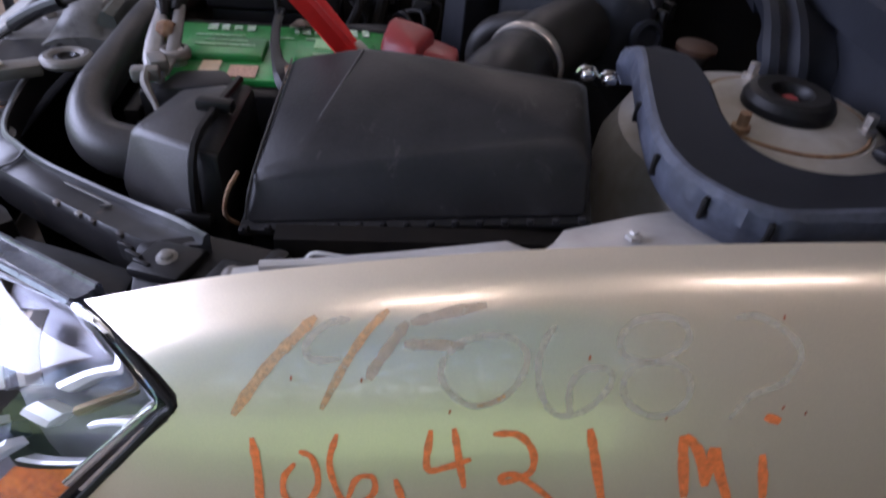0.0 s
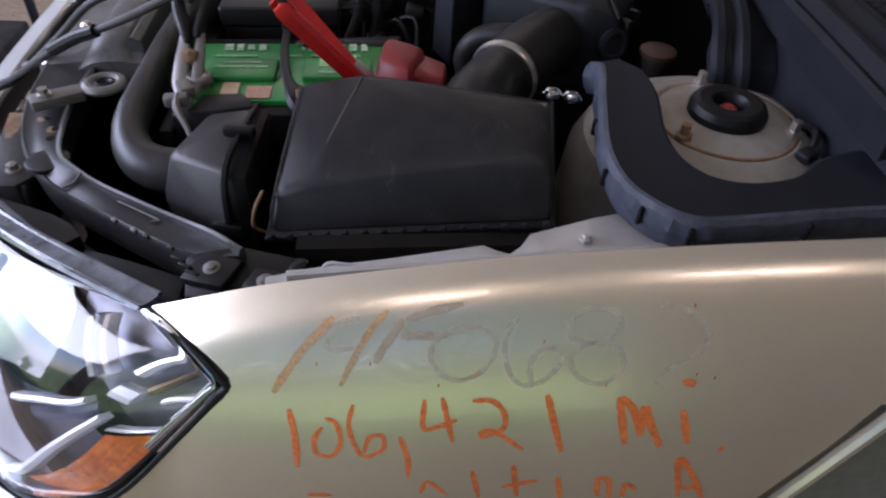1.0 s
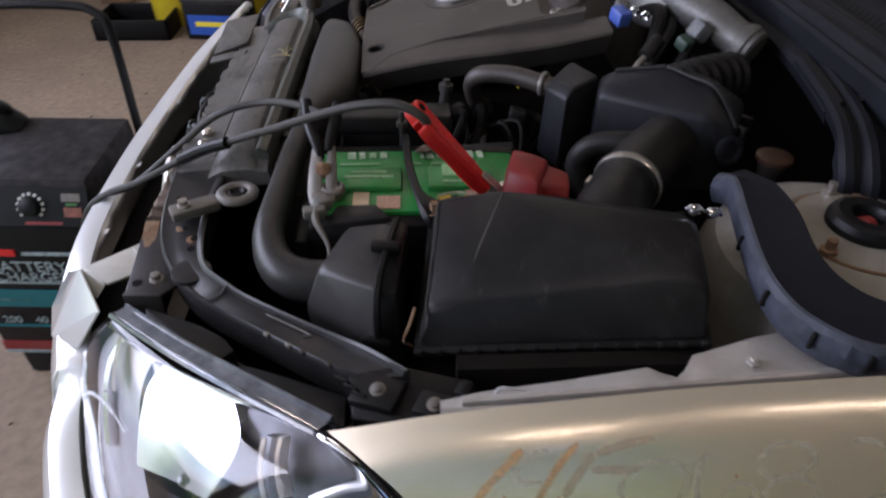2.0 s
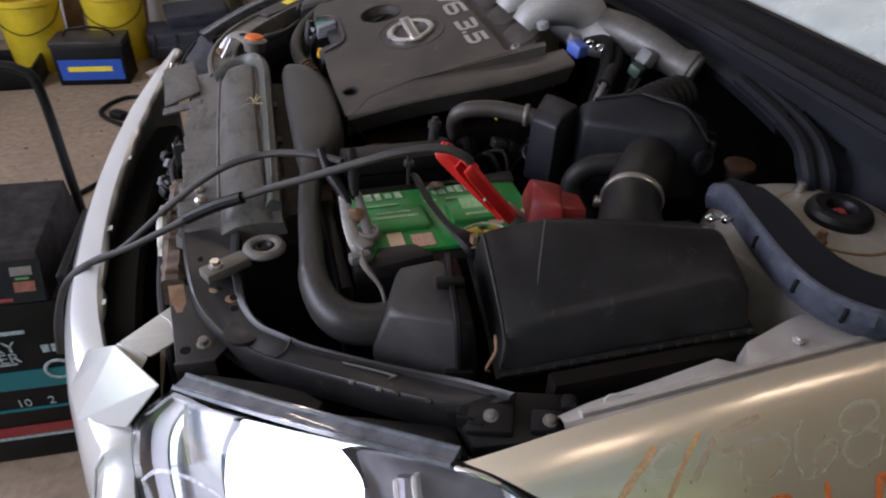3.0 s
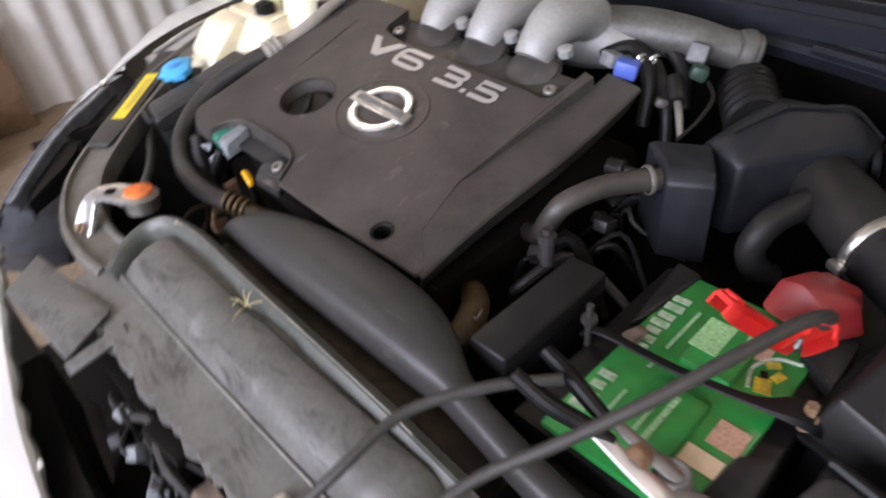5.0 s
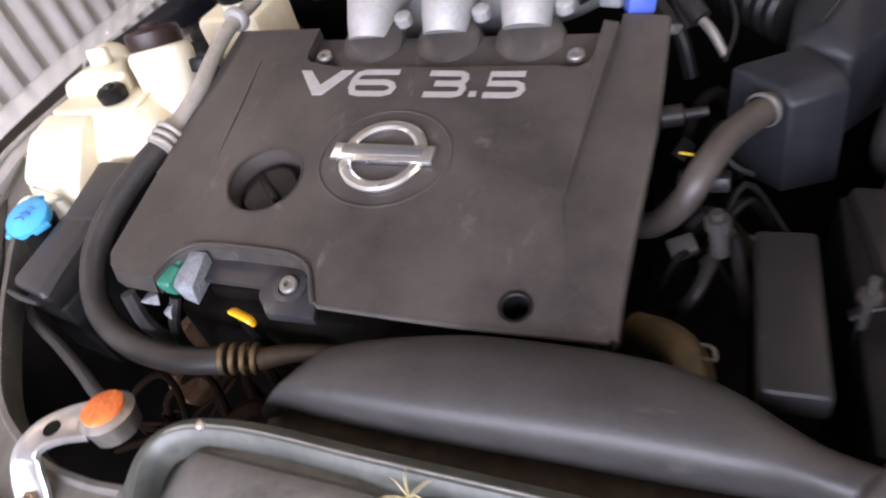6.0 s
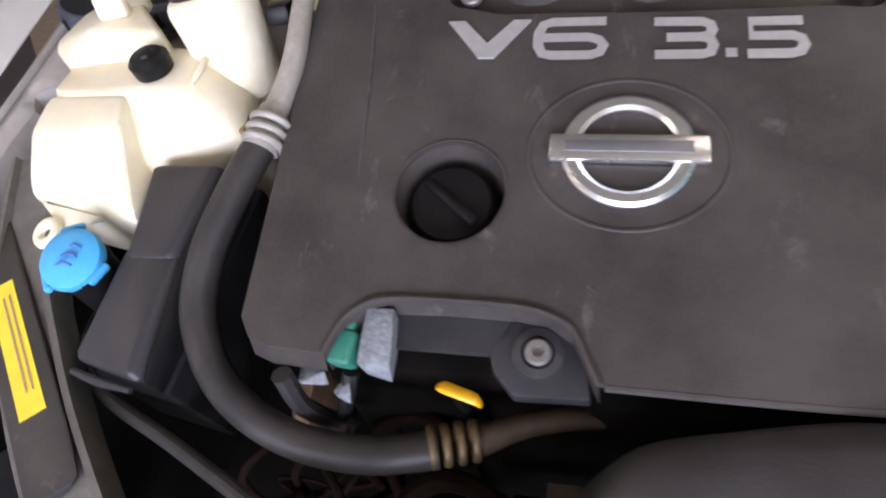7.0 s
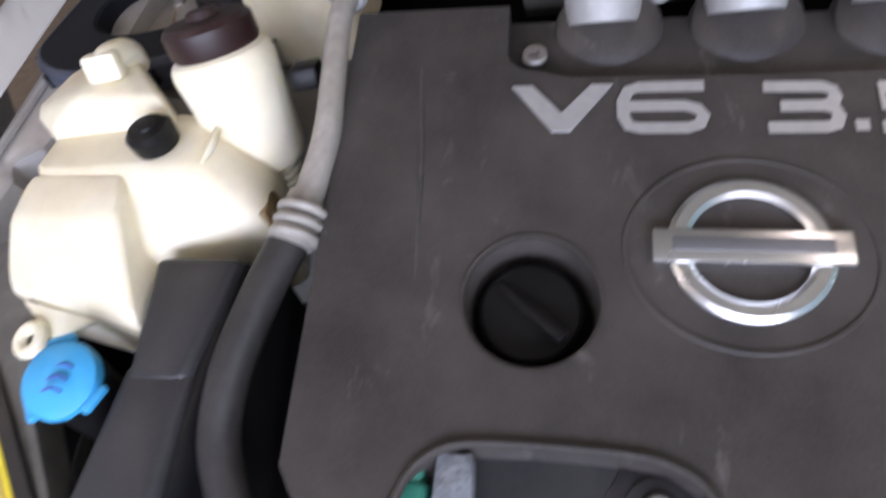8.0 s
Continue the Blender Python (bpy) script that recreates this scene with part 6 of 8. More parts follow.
def ellipse_ring(rx, ry, w, h, up):
    secs = []
    for t in np.linspace(0, 2 * math.pi, 49)[:-1]:
        dd = xx * math.cos(t), yx * math.sin(t)
        row = []
        for k, z in ((1, 0), (1, h * 0.6), (1 - w * 0.25, h), (1 - w * 0.75, h), (1 - w, h * 0.6), (1 - w, 0)):
            row.append(bp + dd[0] * (rx * k) + dd[1] * (ry * k) + CN * (z + up))
        secs.append(row)
    secs.append(secs[0])
    bm = loft(secs, False, True)
    bmesh.ops.remove_doubles(bm, verts=bm.verts, dist=1e-5)
    return bm


part("dish_edge", ellipse_ring(0.072, 0.082, 0.05, 0.0015, 0.0), COVERP, badge, "faint moulded ring")
SATIN = material("satin_chrome", (0.72, 0.72, 0.72), 0.27, 0.95, 0.04, 60, 0.02)
part("ring", ellipse_ring(0.052, 0.053, 0.27, 0.006, 0.001), SATIN, badge)
part("bar", solid([bp + yx * i + xx * j + CN * k for i in (-0.063, 0.063) for j in (-0.0125, 0.0125) for k in (0.001, 0.009)], 0.0025), SATIN, badge)
part("bar_panel", solid([bp + yx * i + xx * j + CN * k for i in (-0.050, 0.050) for j in (-0.0045, 0.0055) for k in (0.008, 0.0098)], 0.0004), material("badge_grey", (0.20, 0.20, 0.21), 0.45, 0.6, 0.05, 60, 0.0), badge, "plain grey panel on the bar")

# raised lettering
LET = material("silver_lettering", (0.42, 0.41, 0.40), 0.42, 0.4, 0.08, 120, 0.02)


def letter(strokes):
    bms = []
    for i, (line, w) in enumerate(strokes):
        bms.append(ribbon(line, w, lambda x, y: cover_place(x, y), 0.002 + 0.0004 * i))
    return join(*bms)


XT, XB, LW = 0.064, 0.028, 0.0095
lab = thing("lettering", "raised silver characters V6 3.5 on the engine cover", "lettering")
part("letter_v", sheet([(0.067, 1.4465), (0.026, 1.4150), (0.026, 1.4010), (0.067, 1.3695), (0.067, 1.3855), (0.0415, 1.4080), (0.067, 1.4305)], lambda x, y: cz(x, y) + 0.0024, 0.002), LET, lab)
part("digit_six", letter([([(XT, 1.303), (XT, 1.350), (XT - 0.003, 1.358), (XT - 0.012, 1.362), (XB + 0.010, 1.362), (XB + 0.002, 1.358), (XB, 1.350), (XB, 1.316), (XB + 0.003, 1.308), (XB + 0.010, 1.305), (XB + 0.016, 1.309), (XB + 0.019, 1.318), (XB + 0.019, 1.358)], LW)]), LET, lab)
part("digit_three", letter([([(XT - 0.002, 1.262), (XT - 0.003, 1.222), (XT - 0.006, 1.216), (XT - 0.012, 1.2145), (XT - 0.017, 1.217), (XT - 0.019, 1.224), (XT - 0.019, 1.252)], LW), ([(XT - 0.019, 1.224), (XT - 0.022, 1.2165), (XB + 0.008, 1.2145), (XB + 0.001, 1.217), (XB - 0.001, 1.224), (XB - 0.001, 1.262)], LW)]), LET, lab)
part("point", letter([([(XB - 0.004, 1.2005), (XB + 0.005, 1.2005)], 0.009)]), LET, lab)
part("digit_five", letter([([(XT - 0.004, 1.143), (XT - 0.004, 1.184), (XT - 0.019, 1.184), (XT - 0.019, 1.152), (XT - 0.022, 1.1455), (XB + 0.008, 1.1435), (XB + 0.001, 1.147), (XB - 0.001, 1.154), (XB - 0.001, 1.188)], LW)]), LET, lab)

# ---- intake manifold and throttle side ----
THROT = material("dull_cast_throttle", (0.13, 0.13, 0.125), 0.5, 0.4, 0.2, 120, 0.2, (0.07, 0.06, 0.05), 0.6, 18)
man = thing("intake_manifold", "silver cast aluminium intake manifold behind the engine cover", "intake manifold")
for y in (1.375, 1.265, 1.158):
    part("runner", tube([(0.142, y, 0.955), (0.162, y, 0.978), (0.20, y, 0.995), (0.27, y, 0.985), (0.31, y, 0.93)], [0.030, 0.033, 0.040, 0.040, 0.036], 20, 5), ALU, man)
    part("knuckle", lathe([(0.012, 0), (0.012, 0.012), (0.008, 0.014)], (0.165, y - 0.045, 0.965), (-0.3, 0, 1), 10), ALU, man)
part("plenum", tube([(0.29, 1.45, 0.93), (0.29, 1.30, 0.935), (0.30, 1.16, 0.935), (0.325, 1.09, 0.935)], [0.05, 0.052, 0.048, 0.035], 22, 5), ALU, man)
part("throttle_pipe", tube([(0.31, 1.14, 0.955), (0.335, 1.085, 0.955), (0.365, 1.02, 0.945), (0.385, 0.975, 0.935), (0.402, 0.945, 0.928)], [0.036, 0.036, 0.034, 0.030, 0.030], 20, 5), THROT, man)
part("throttle_end", lathe([(0.030, -0.01), (0.034, 0.002), (0.034, 0.010), (0.031, 0.013), (0.031, 0.020), (0.026, 0.024), (0.020, 0.0245)], (0.392, 0.945, 0.934), (0.62, -0.78, -0.3), 20), THROT, man)
blockm = thing("engine_block", "grimy engine castings below the cover, coloured near black for shade", "engine")
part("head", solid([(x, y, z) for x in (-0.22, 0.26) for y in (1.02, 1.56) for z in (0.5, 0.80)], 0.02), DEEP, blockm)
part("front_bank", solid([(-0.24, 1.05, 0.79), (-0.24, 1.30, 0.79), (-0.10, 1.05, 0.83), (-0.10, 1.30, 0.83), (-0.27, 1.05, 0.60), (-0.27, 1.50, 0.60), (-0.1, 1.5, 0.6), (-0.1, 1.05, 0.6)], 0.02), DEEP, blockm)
part("coolant_elbow", tube([(-0.17, 1.0, 0.78), (-0.20, 0.965, 0.802), (-0.235, 0.945, 0.805), (-0.262, 0.948, 0.78), (-0.275, 0.965, 0.70)], [0.017, 0.018, 0.0185, 0.019, 0.019], 16, 5), material("yellow_brown_rubber", (0.075, 0.047, 0.018), 0.65, 0, 0.3, 60, 0.2, (0.03, 0.02, 0.01), 0.6, 25), blockm, "yellow-brown stained coolant elbow")
part("elbow_clip", tube([(-0.215, 0.940, 0.822), (-0.225, 0.930, 0.832), (-0.236, 0.928, 0.830), (-0.230, 0.938, 0.822)], 0.0018, 6, 3), DULLSTEEL, blockm, "wire hose clip")
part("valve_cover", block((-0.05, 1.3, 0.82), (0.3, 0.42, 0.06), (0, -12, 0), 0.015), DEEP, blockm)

conn = thing("sensor_connectors", "blue and white wiring connectors by the throttle", "connector")
part("blue_plug", block((0.203, 1.030, 0.950), (0.026, 0.034, 0.026), (10, 0, 20), 0.004), BLUECON, conn, "blue plug")
part("white_plug", block((0.212, 1.062, 0.954), (0.026, 0.030, 0.022), (0, 15, -20), 0.004), GREYCON, conn, "pale grey plug")
part("green_plug", block((0.300, 0.965, 0.926), (0.024, 0.026, 0.022), (20, 0, 30), 0.005), material("dark_green_plug", (0.012, 0.05, 0.032), 0.5, 0, 0.3, 90, 0.1, (0.05, 0.05, 0.045), 0.6, 40), conn, "dark green plug")
part("boot", tube([(0.262, 0.985, 0.925), (0.248, 0.972, 0.915), (0.235, 0.960, 0.905)], [0.012, 0.014, 0.013], 14, 4), HOSE, conn, "rubber boot")
part("boot_tip", tube([(0.234, 0.959, 0.904), (0.218, 0.945, 0.893), (0.20, 0.93, 0.872)], [0.006, 0.006, 0.005], 10, 4), GREYM, conn, "bare metal tip")
part("thin_wire", tube([(0.30, 0.948, 0.915), (0.275, 0.925, 0.905), (0.23, 0.92, 0.89), (0.19, 0.93, 0.87)], 0.003, 8, 5), HOSE, conn)
for x, y, z in ((0.222, 1.020, 0.962), (0.238, 1.008, 0.958)):
    part("hose_clip", ring((x, y, z), (0.3, 0.8, 0.4), 0.007, 0.002, 0.003, 14), CHROME, conn, "bright spring clip")
for k, pts in enumerate(([(0.29, 1.13, 0.92), (0.31, 1.09, 0.93), (0.30, 1.04, 0.92), (0.26, 0.99, 0.88), (0.24, 0.97, 0.82)], [(0.31, 1.10, 0.94), (0.335, 1.06, 0.945), (0.33, 1.01, 0.915), (0.30, 0.98, 0.86)], [(0.27, 1.12, 0.93), (0.285, 1.07, 0.945), (0.27, 1.03, 0.91), (0.25, 1.02, 0.84)])):
    part("wire_loom", tube(pts, [0.010, 0.012, 0.012, 0.010, 0.010][:len(pts)], 10, 5), HOSE, conn)
for x, y, z in ((0.305, 1.11, 0.945), (0.325, 1.085, 0.95), (0.255, 0.995, 0.885)):
    part("clip", block((x, y, z), (0.016, 0.02, 0.014), (20, 10, 40), 0.003), DULLSTEEL, conn)
part("grey_plug", block((0.330, 0.985, 0.94), (0.03, 0.03, 0.03), (10, 30, 20), 0.005), GREYCON, conn)

def ribbed(points, r, n):
    q = smooth_path(points, n)
    rad = [r * (1 + 0.07 * (1 if (i // 2) % 2 else -1)) for i in range(len(q))]
    return tube([tuple(v) for v in q], rad, 20, 1)


BAYPL = material("blue_black_plastic", (0.0075, 0.0082, 0.0105), 0.45, 0, 0.2, 220, 0.1, (0.019, 0.020, 0.024), 0.6, 9, spec=0.25)
scuffed(BAYPL, (0.045, 0.044, 0.046), 40, 0.62, 0.6)
snk = thing("throttle_duct", "black plastic resonator boxes and ribbed intake bellows", "intake duct")
part("small_box", solid([(0.050, 0.866, 0.893), (0.064, 0.872, 0.908), (0.072, 0.810, 0.900), (0.083, 0.820, 0.914), (0.128, 0.850, 0.920), (0.100, 0.925, 0.915), (0.046, 0.864, 0.78), (0.070, 0.806, 0.78), (0.13, 0.85, 0.78), (0.10, 0.93, 0.78)], 0.006, 3), BAYPL, snk, "square black plastic chamber")
LB = [(0.116, 0.806, 0.911), (0.185, 0.762, 0.918), (0.245, 0.705, 0.918), (0.290, 0.700, 0.905), (0.135, 0.87, 0.91), (0.30, 0.85, 0.92), (0.33, 0.77, 0.912)]
part("large_box", solid(LB + [(0.146, 0.838, 0.934), (0.210, 0.800, 0.955), (0.262, 0.738, 0.948)] + [(x, y, 0.80) for x, y, z in LB], 0.008, 3), BAYPL, snk, "large black plastic chamber")
for pts in ([(0.148, 0.836, 0.935), (0.178, 0.819, 0.945), (0.209, 0.800, 0.956)], [(0.211, 0.799, 0.956), (0.237, 0.768, 0.953), (0.262, 0.738, 0.949), (0.288, 0.702, 0.908)]):
    part("moulded_ridge", tube(pts, 0.0028, 8, 5), PLASTIC, snk, "rubbed moulded ridge")
for x, y in ((0.302, 0.712), (0.322, 0.742)):
    part("clip", block((x, y, 0.892), (0.010, 0.018, 0.022), (0, 0, 35), 0.002), BLACK, snk)
part("round_boss", lathe([(0.022, 0), (0.022, 0.008), (0.016, 0.010), (0.014, 0.004), (0.002, 0.004)], (0.285, 0.702, 0.872), (0.25, -0.95, 0.2), 20), RUBBER, snk)
part("bellows", ribbed([(0.25, 0.845, 0.895), (0.29, 0.870, 0.893), (0.335, 0.897, 0.890), (0.375, 0.918, 0.885)], 0.040, 8), BLACK, snk)
part("ring_hose", tube([(0.20, 0.722, 0.868), (0.155, 0.730, 0.868), (0.118, 0.748, 0.858), (0.097, 0.757, 0.840), (0.090, 0.760, 0.815), (0.100, 0.752, 0.785), (0.12, 0.738, 0.765)], 0.0185, 16, 6), HOSE, snk, "curved rubber side hose")
cool = thing("heater_hose", "curved rubber hose from a metal fitting to the duct", "hose")
part("hose", tube([(-0.03, 1.02, 0.79), (-0.045, 0.99, 0.81), (-0.058, 0.962, 0.855), (-0.045, 0.948, 0.88), (0.0, 0.925, 0.890), (0.045, 0.895, 0.889), (0.07, 0.882, 0.885)], 0.0150, 16, 6), material("dusty_hose", (0.036, 0.030, 0.026), 0.5, 0, 0.2, 120, 0.08, (0.075, 0.061, 0.05), 0.6, 16), cool)
part("fitting", lathe([(0.009, -0.03), (0.009, 0.0), (0.012, 0.001), (0.012, 0.012), (0.006, 0.013), (0.006, 0.02)], (-0.105, 0.93, 0.860), (0.1, 0.1, 1), 12), SUPPORT, cool, "dark metal fitting")
part("clamp", ring((0.052, 0.892, 0.888), (0.8, -0.5, 0), 0.0185, 0.0015, 0.004, 20), DULLSTEEL, cool)
part("sensor", lathe([(0.014, 0), (0.014, 0.025), (0.007, 0.028), (0.006, 0.055)], (0.128, 1.0, 0.831), (0.15, -0.98, 0.05), 14), SUPPORT, cool, "dark sensor on the engine")
loom = thing("wiring_loom", "dark corrugated wiring loom in the gap beside the battery", "wiring")
random.seed(33)
for k in range(11):
    x, y = -0.13 + 0.026 * k + random.uniform(-0.02, 0.02), 0.96 + random.uniform(-0.03, 0.03)
    part("branch", tube([(x, y, 0.74 + random.uniform(-0.03, 0.03)), (x + random.uniform(-0.03, 0.04), y - 0.02, 0.79 + random.uniform(-0.02, 0.025)), (x + random.uniform(0.0, 0.06), y - 0.05, 0.80 + random.uniform(-0.03, 0.03)), (x + random.uniform(0.0, 0.09), y - 0.08 + random.uniform(-0.03, 0.03), 0.74)], random.uniform(0.003, 0.010), 8, 5), (HOSE, BLACK, DEEP, DUSTPL)[k % 4], loom)
for k in range(5):
    part("connector", block((-0.08 + 0.05 * k, 0.955 + random.uniform(-0.03, 0.03), 0.80 + random.uniform(-0.02, 0.02)), (0.022, 0.028, 0.018), (random.uniform(-30, 30), random.uniform(-30, 30), random.uniform(0, 90)), 0.003), (DUSTPL, BLACK, SUPPORT)[k % 3], loom)
part("tape", block((0.02, 0.965, 0.855), (0.004, 0.018, 0.003), (30, 20, 40), 0.001), YELLOW, loom, "yellow tape end")
bfr = thing("fluid_bottle", "small brown bottle neck with an orange-brown ring in the dark corner", "bottle")
part("neck", lathe([(0.012, -0.08), (0.014, -0.03), (0.020, -0.006), (0.020, 0.0)], (0.346, 0.682, 0.866), (0, 0, 1), 18), material("tan_plastic", (0.010, 0.0065, 0.004), 0.6, 0, 0.2, 40, 0.05), bfr, "tan tapered neck")
part("ring", lathe([(0.020, 0), (0.025, 0.001), (0.025, 0.007), (0.018, 0.009)], (0.346, 0.682, 0.866), (0, 0, 1), 18), material("orange_brown_plastic", (0.030, 0.010, 0.002), 0.5, 0, 0.2, 60, 0.05), bfr, "orange-brown ring")

# ---- passenger side: tanks, fuse box, hoses ----
tank = thing("washer_tank", "cream translucent plastic fluid tank with a small black cap", "fluid tank")
part("body", join(
    solid([(0.071, 1.846, 0.975), (0.048, 1.874, 0.953), (0.074, 1.758, 0.966), (0.060, 1.752, 0.950), (0.150, 1.83, 0.968), (0.140, 1.895, 0.955), (0.09, 1.925, 0.945), (0.05, 1.89, 0.80), (0.06, 1.75, 0.80), (0.15, 1.82, 0.80), (0.13, 1.92, 0.80)], 0.012, 3),
    solid([(0.005, 1.882, 0.944), (0.003, 1.712, 0.946), (0.046, 1.705, 0.945), (0.082, 1.745, 0.942), (0.060, 1.878, 0.945), (-0.014, 1.715, 0.895), (-0.015, 1.658, 0.900), (0.05, 1.668, 0.900), (-0.055, 1.75, 0.888), (-0.02, 1.65, 0.80), (0.08, 1.68, 0.80), (-0.05, 1.75, 0.80), (0.08, 1.90, 0.80), (0.0, 1.89, 0.80)], 0.009, 3),
    solid([(0.008, 1.882, 0.9430), (0.002, 1.780, 0.9440), (-0.038, 1.772, 0.938), (-0.040, 1.884, 0.934), (-0.078, 1.907, 0.882), (-0.116, 1.752, 0.884), (-0.112, 1.76, 0.80), (-0.08, 1.90, 0.80), (0.0, 1.77, 0.80), (0.0, 1.89, 0.80)], 0.007, 3)), CREAM, tank)
part("moulded_rib", tube([(0.008, 1.705, 0.9455), (0.028, 1.701, 0.949), (0.048, 1.704, 0.947)], [0.002, 0.004, 0.003], 8, 5), CREAM, tank)
part("stained_corner", solid([(-0.013, 1.660, 0.9015), (-0.017, 1.690, 0.9005), (0.020, 1.6635, 0.9015), (-0.021, 1.652, 0.86), (-0.025, 1.68, 0.86), (0.025, 1.662, 0.87)], 0.004), BROWNSTAIN, tank, "corner stained brown")
part("cap", lathe([(0.014, -0.01), (0.0205, -0.008), (0.0215, 0.006), (0.017, 0.011), (0.009, 0.012), (0.008, 0.015), (0.002, 0.0155)], (0.032, 1.757, 0.956), (0, 0, 1), 24), BLACK, tank, "small black cap")
part("ear", join(ring((-0.122, 1.864, 0.868), (-0.3, 0.1, 1), 0.0115, 0.0065, 0.006, 20), solid([(-0.118, 1.850, 0.866), (-0.085, 1.890, 0.876), (-0.105, 1.800, 0.876), (-0.118, 1.850, 0.860), (-0.085, 1.890, 0.868), (-0.105, 1.800, 0.868)], 0.002)), CREAM, tank, "lug with a hole")
part("neck", join(tube([(0.140, 1.825, 0.955), (0.130, 1.818, 0.975), (0.105, 1.818, 0.985), (0.090, 1.822, 0.980)], [0.014, 0.014, 0.014, 0.010], 14, 4), block((0.098, 1.820, 0.984), (0.018, 0.034, 0.026), (0, 20, 10), 0.005)), CREAM, tank, "chunky pale filler elbow")

ps = thing("steering_fluid_reservoir", "round cream steering fluid reservoir with a dark brown cap", "fluid reservoir")
part("body", lathe([(0.020, -0.128), (0.025, -0.124), (0.027, -0.102), (0.036, -0.098), (0.040, -0.090), (0.042, -0.06), (0.045, -0.02), (0.047, 0.0), (0.046, 0.007), (0.043, 0.012), (0.036, 0.016)], (0.100, 1.702, 0.975), (0.30, 0.12, 1), 32), CREAM, ps)
for k in range(3):
    part("rib", ring(Vector((0.100, 1.702, 0.975)) - Vector((0.30, 0.12, 1)).normalized() * (0.103 + 0.008 * k), (0.30, 0.12, 1), 0.0265, 0.002, 0.003, 24), CREAM, ps)
part("cap", lathe([(0.038, 0.0), (0.040, 0.004), (0.040, 0.022), (0.036, 0.027), (0.015, 0.028), (0.013, 0.034), (0.004, 0.0345)], (0.104, 1.704, 0.989), (0.30, 0.12, 1), 32), material("dark_brown_cap", (0.022, 0.0075, 0.0075), 0.45, 0, 0.2, 60, 0.05), ps, "dark brown screw cap")
brake = thing("brake_reservoir", "pale plastic reservoir near the bulkhead", "fluid reservoir")
part("body", solid([(x, y, z) for x in (0.24, 0.36) for y in (1.63, 1.75) for z in (0.86, 0.965)], 0.015, 3), CREAM, brake)
part("neck", lathe([(0.030, -0.01), (0.028, 0.012), (0.026, 0.014)], (0.30, 1.69, 0.965), (0, 0, 1), 24), CREAM, brake)
part("cap", lathe([(0.031, 0.008), (0.033, 0.012), (0.033, 0.028), (0.028, 0.032), (0.004, 0.033)], (0.30, 1.69, 0.965), (0, 0, 1), 24), BLACK, brake, "black screw cap")

wash = thing("washer_filler_cap", "round light blue washer filler cap", "cap")
part("cap", lathe([(0.024, -0.012), (0.030, -0.006), (0.0315, 0.0), (0.030, 0.006), (0.022, 0.010), (0.004, 0.012)], (-0.168, 1.790, 0.888), (-0.30, -0.12, 1), 32), BLUE, wash)
for a in (20, 130, 250):
    part("tab", block((-0.168 + 0.0325 * math.cos(radians(a)), 1.790 + 0.0325 * math.sin(radians(a)), 0.886 + 0.011 * math.cos(radians(a))), (0.008, 0.024, 0.008), (0, 16, a), 0.003), BLUE, wash)
part("neck", lathe([(0.024, -0.14), (0.026, -0.02), (0.028, -0.008)], (-0.168, 1.785, 0.888), (0, 0, 1), 20), BLACK, wash)
q = Vector((-0.168, 1.785, 0.888)) + Vector((-0.30, -0.12, 1)).normalized() * 0.0125
for k in range(3):
    part("mark", tube([q + Vector((-0.010 + 0.010 * k, -0.008, 0.0)), q + Vector((-0.008 + 0.010 * k, 0.0, 0.002)), q + Vector((-0.010 + 0.010 * k, 0.009, 0.0))], 0.0012, 6, 3), BLUECON, wash)

FUSEP = material("smooth_grey_plastic", (0.030, 0.029, 0.030), 0.42, 0, 0.15, 300, 0.06, (0.046, 0.044, 0.044), 0.6, 8, spec=0.35)
fuse = thing("fuse_box", "long dusty black fuse box with a sloping lid", "fuse box")
part("lid", join(
    solid([(-0.252, 1.766, 0.858), (-0.266, 1.700, 0.857), (-0.150, 1.690, 0.885), (-0.150, 1.742, 0.886), (-0.250, 1.770, 0.838), (-0.272, 1.690, 0.838), (-0.150, 1.675, 0.850), (-0.150, 1.750, 0.850)], 0.006, 3),
    solid([(-0.162, 1.738, 0.885), (-0.162, 1.693, 0.884), (-0.062, 1.668, 0.906), (-0.060, 1.742, 0.906), (-0.150, 1.690, 0.8865), (-0.16, 1.745, 0.85), (-0.16, 1.68, 0.85), (-0.055, 1.648, 0.87), (-0.055, 1.748, 0.87)], 0.006, 3)), FUSEP, fuse)
part("skirt", solid([(-0.268, 1.690, 0.852), (-0.274, 1.676, 0.830), (-0.150, 1.686, 0.880), (-0.148, 1.664, 0.846), (-0.060, 1.664, 0.900), (-0.055, 1.640, 0.868)], 0.003), BLACK, fuse, "black sloping side")
part("front_lip", tube([(-0.262, 1.768, 0.848), (-0.270, 1.735, 0.848), (-0.276, 1.698, 0.848)], [0.003, 0.0045, 0.003], 8, 5), FUSEP, fuse)
part("base", solid([(-0.255, 1.762, 0.832), (-0.272, 1.672, 0.832), (-0.058, 1.637, 0.866), (-0.058, 1.745, 0.866), (-0.25, 1.76, 0.72), (-0.268, 1.66, 0.72), (-0.06, 1.635, 0.72), (-0.06, 1.745, 0.72)], 0.005), BLACK, fuse)

PIPEAL = material("oxidised_aluminium_pipe", (0.42, 0.395, 0.36), 0.5, 0.35, 0.15, 90, 0.1, (0.27, 0.24, 0.20), 0.6, 25)
GRIMYPIPE = material("grimy_pipe", (0.045, 0.03, 0.018), 0.6, 0.2, 0.3, 60, 0.1, (0.09, 0.06, 0.035), 0.6, 30)
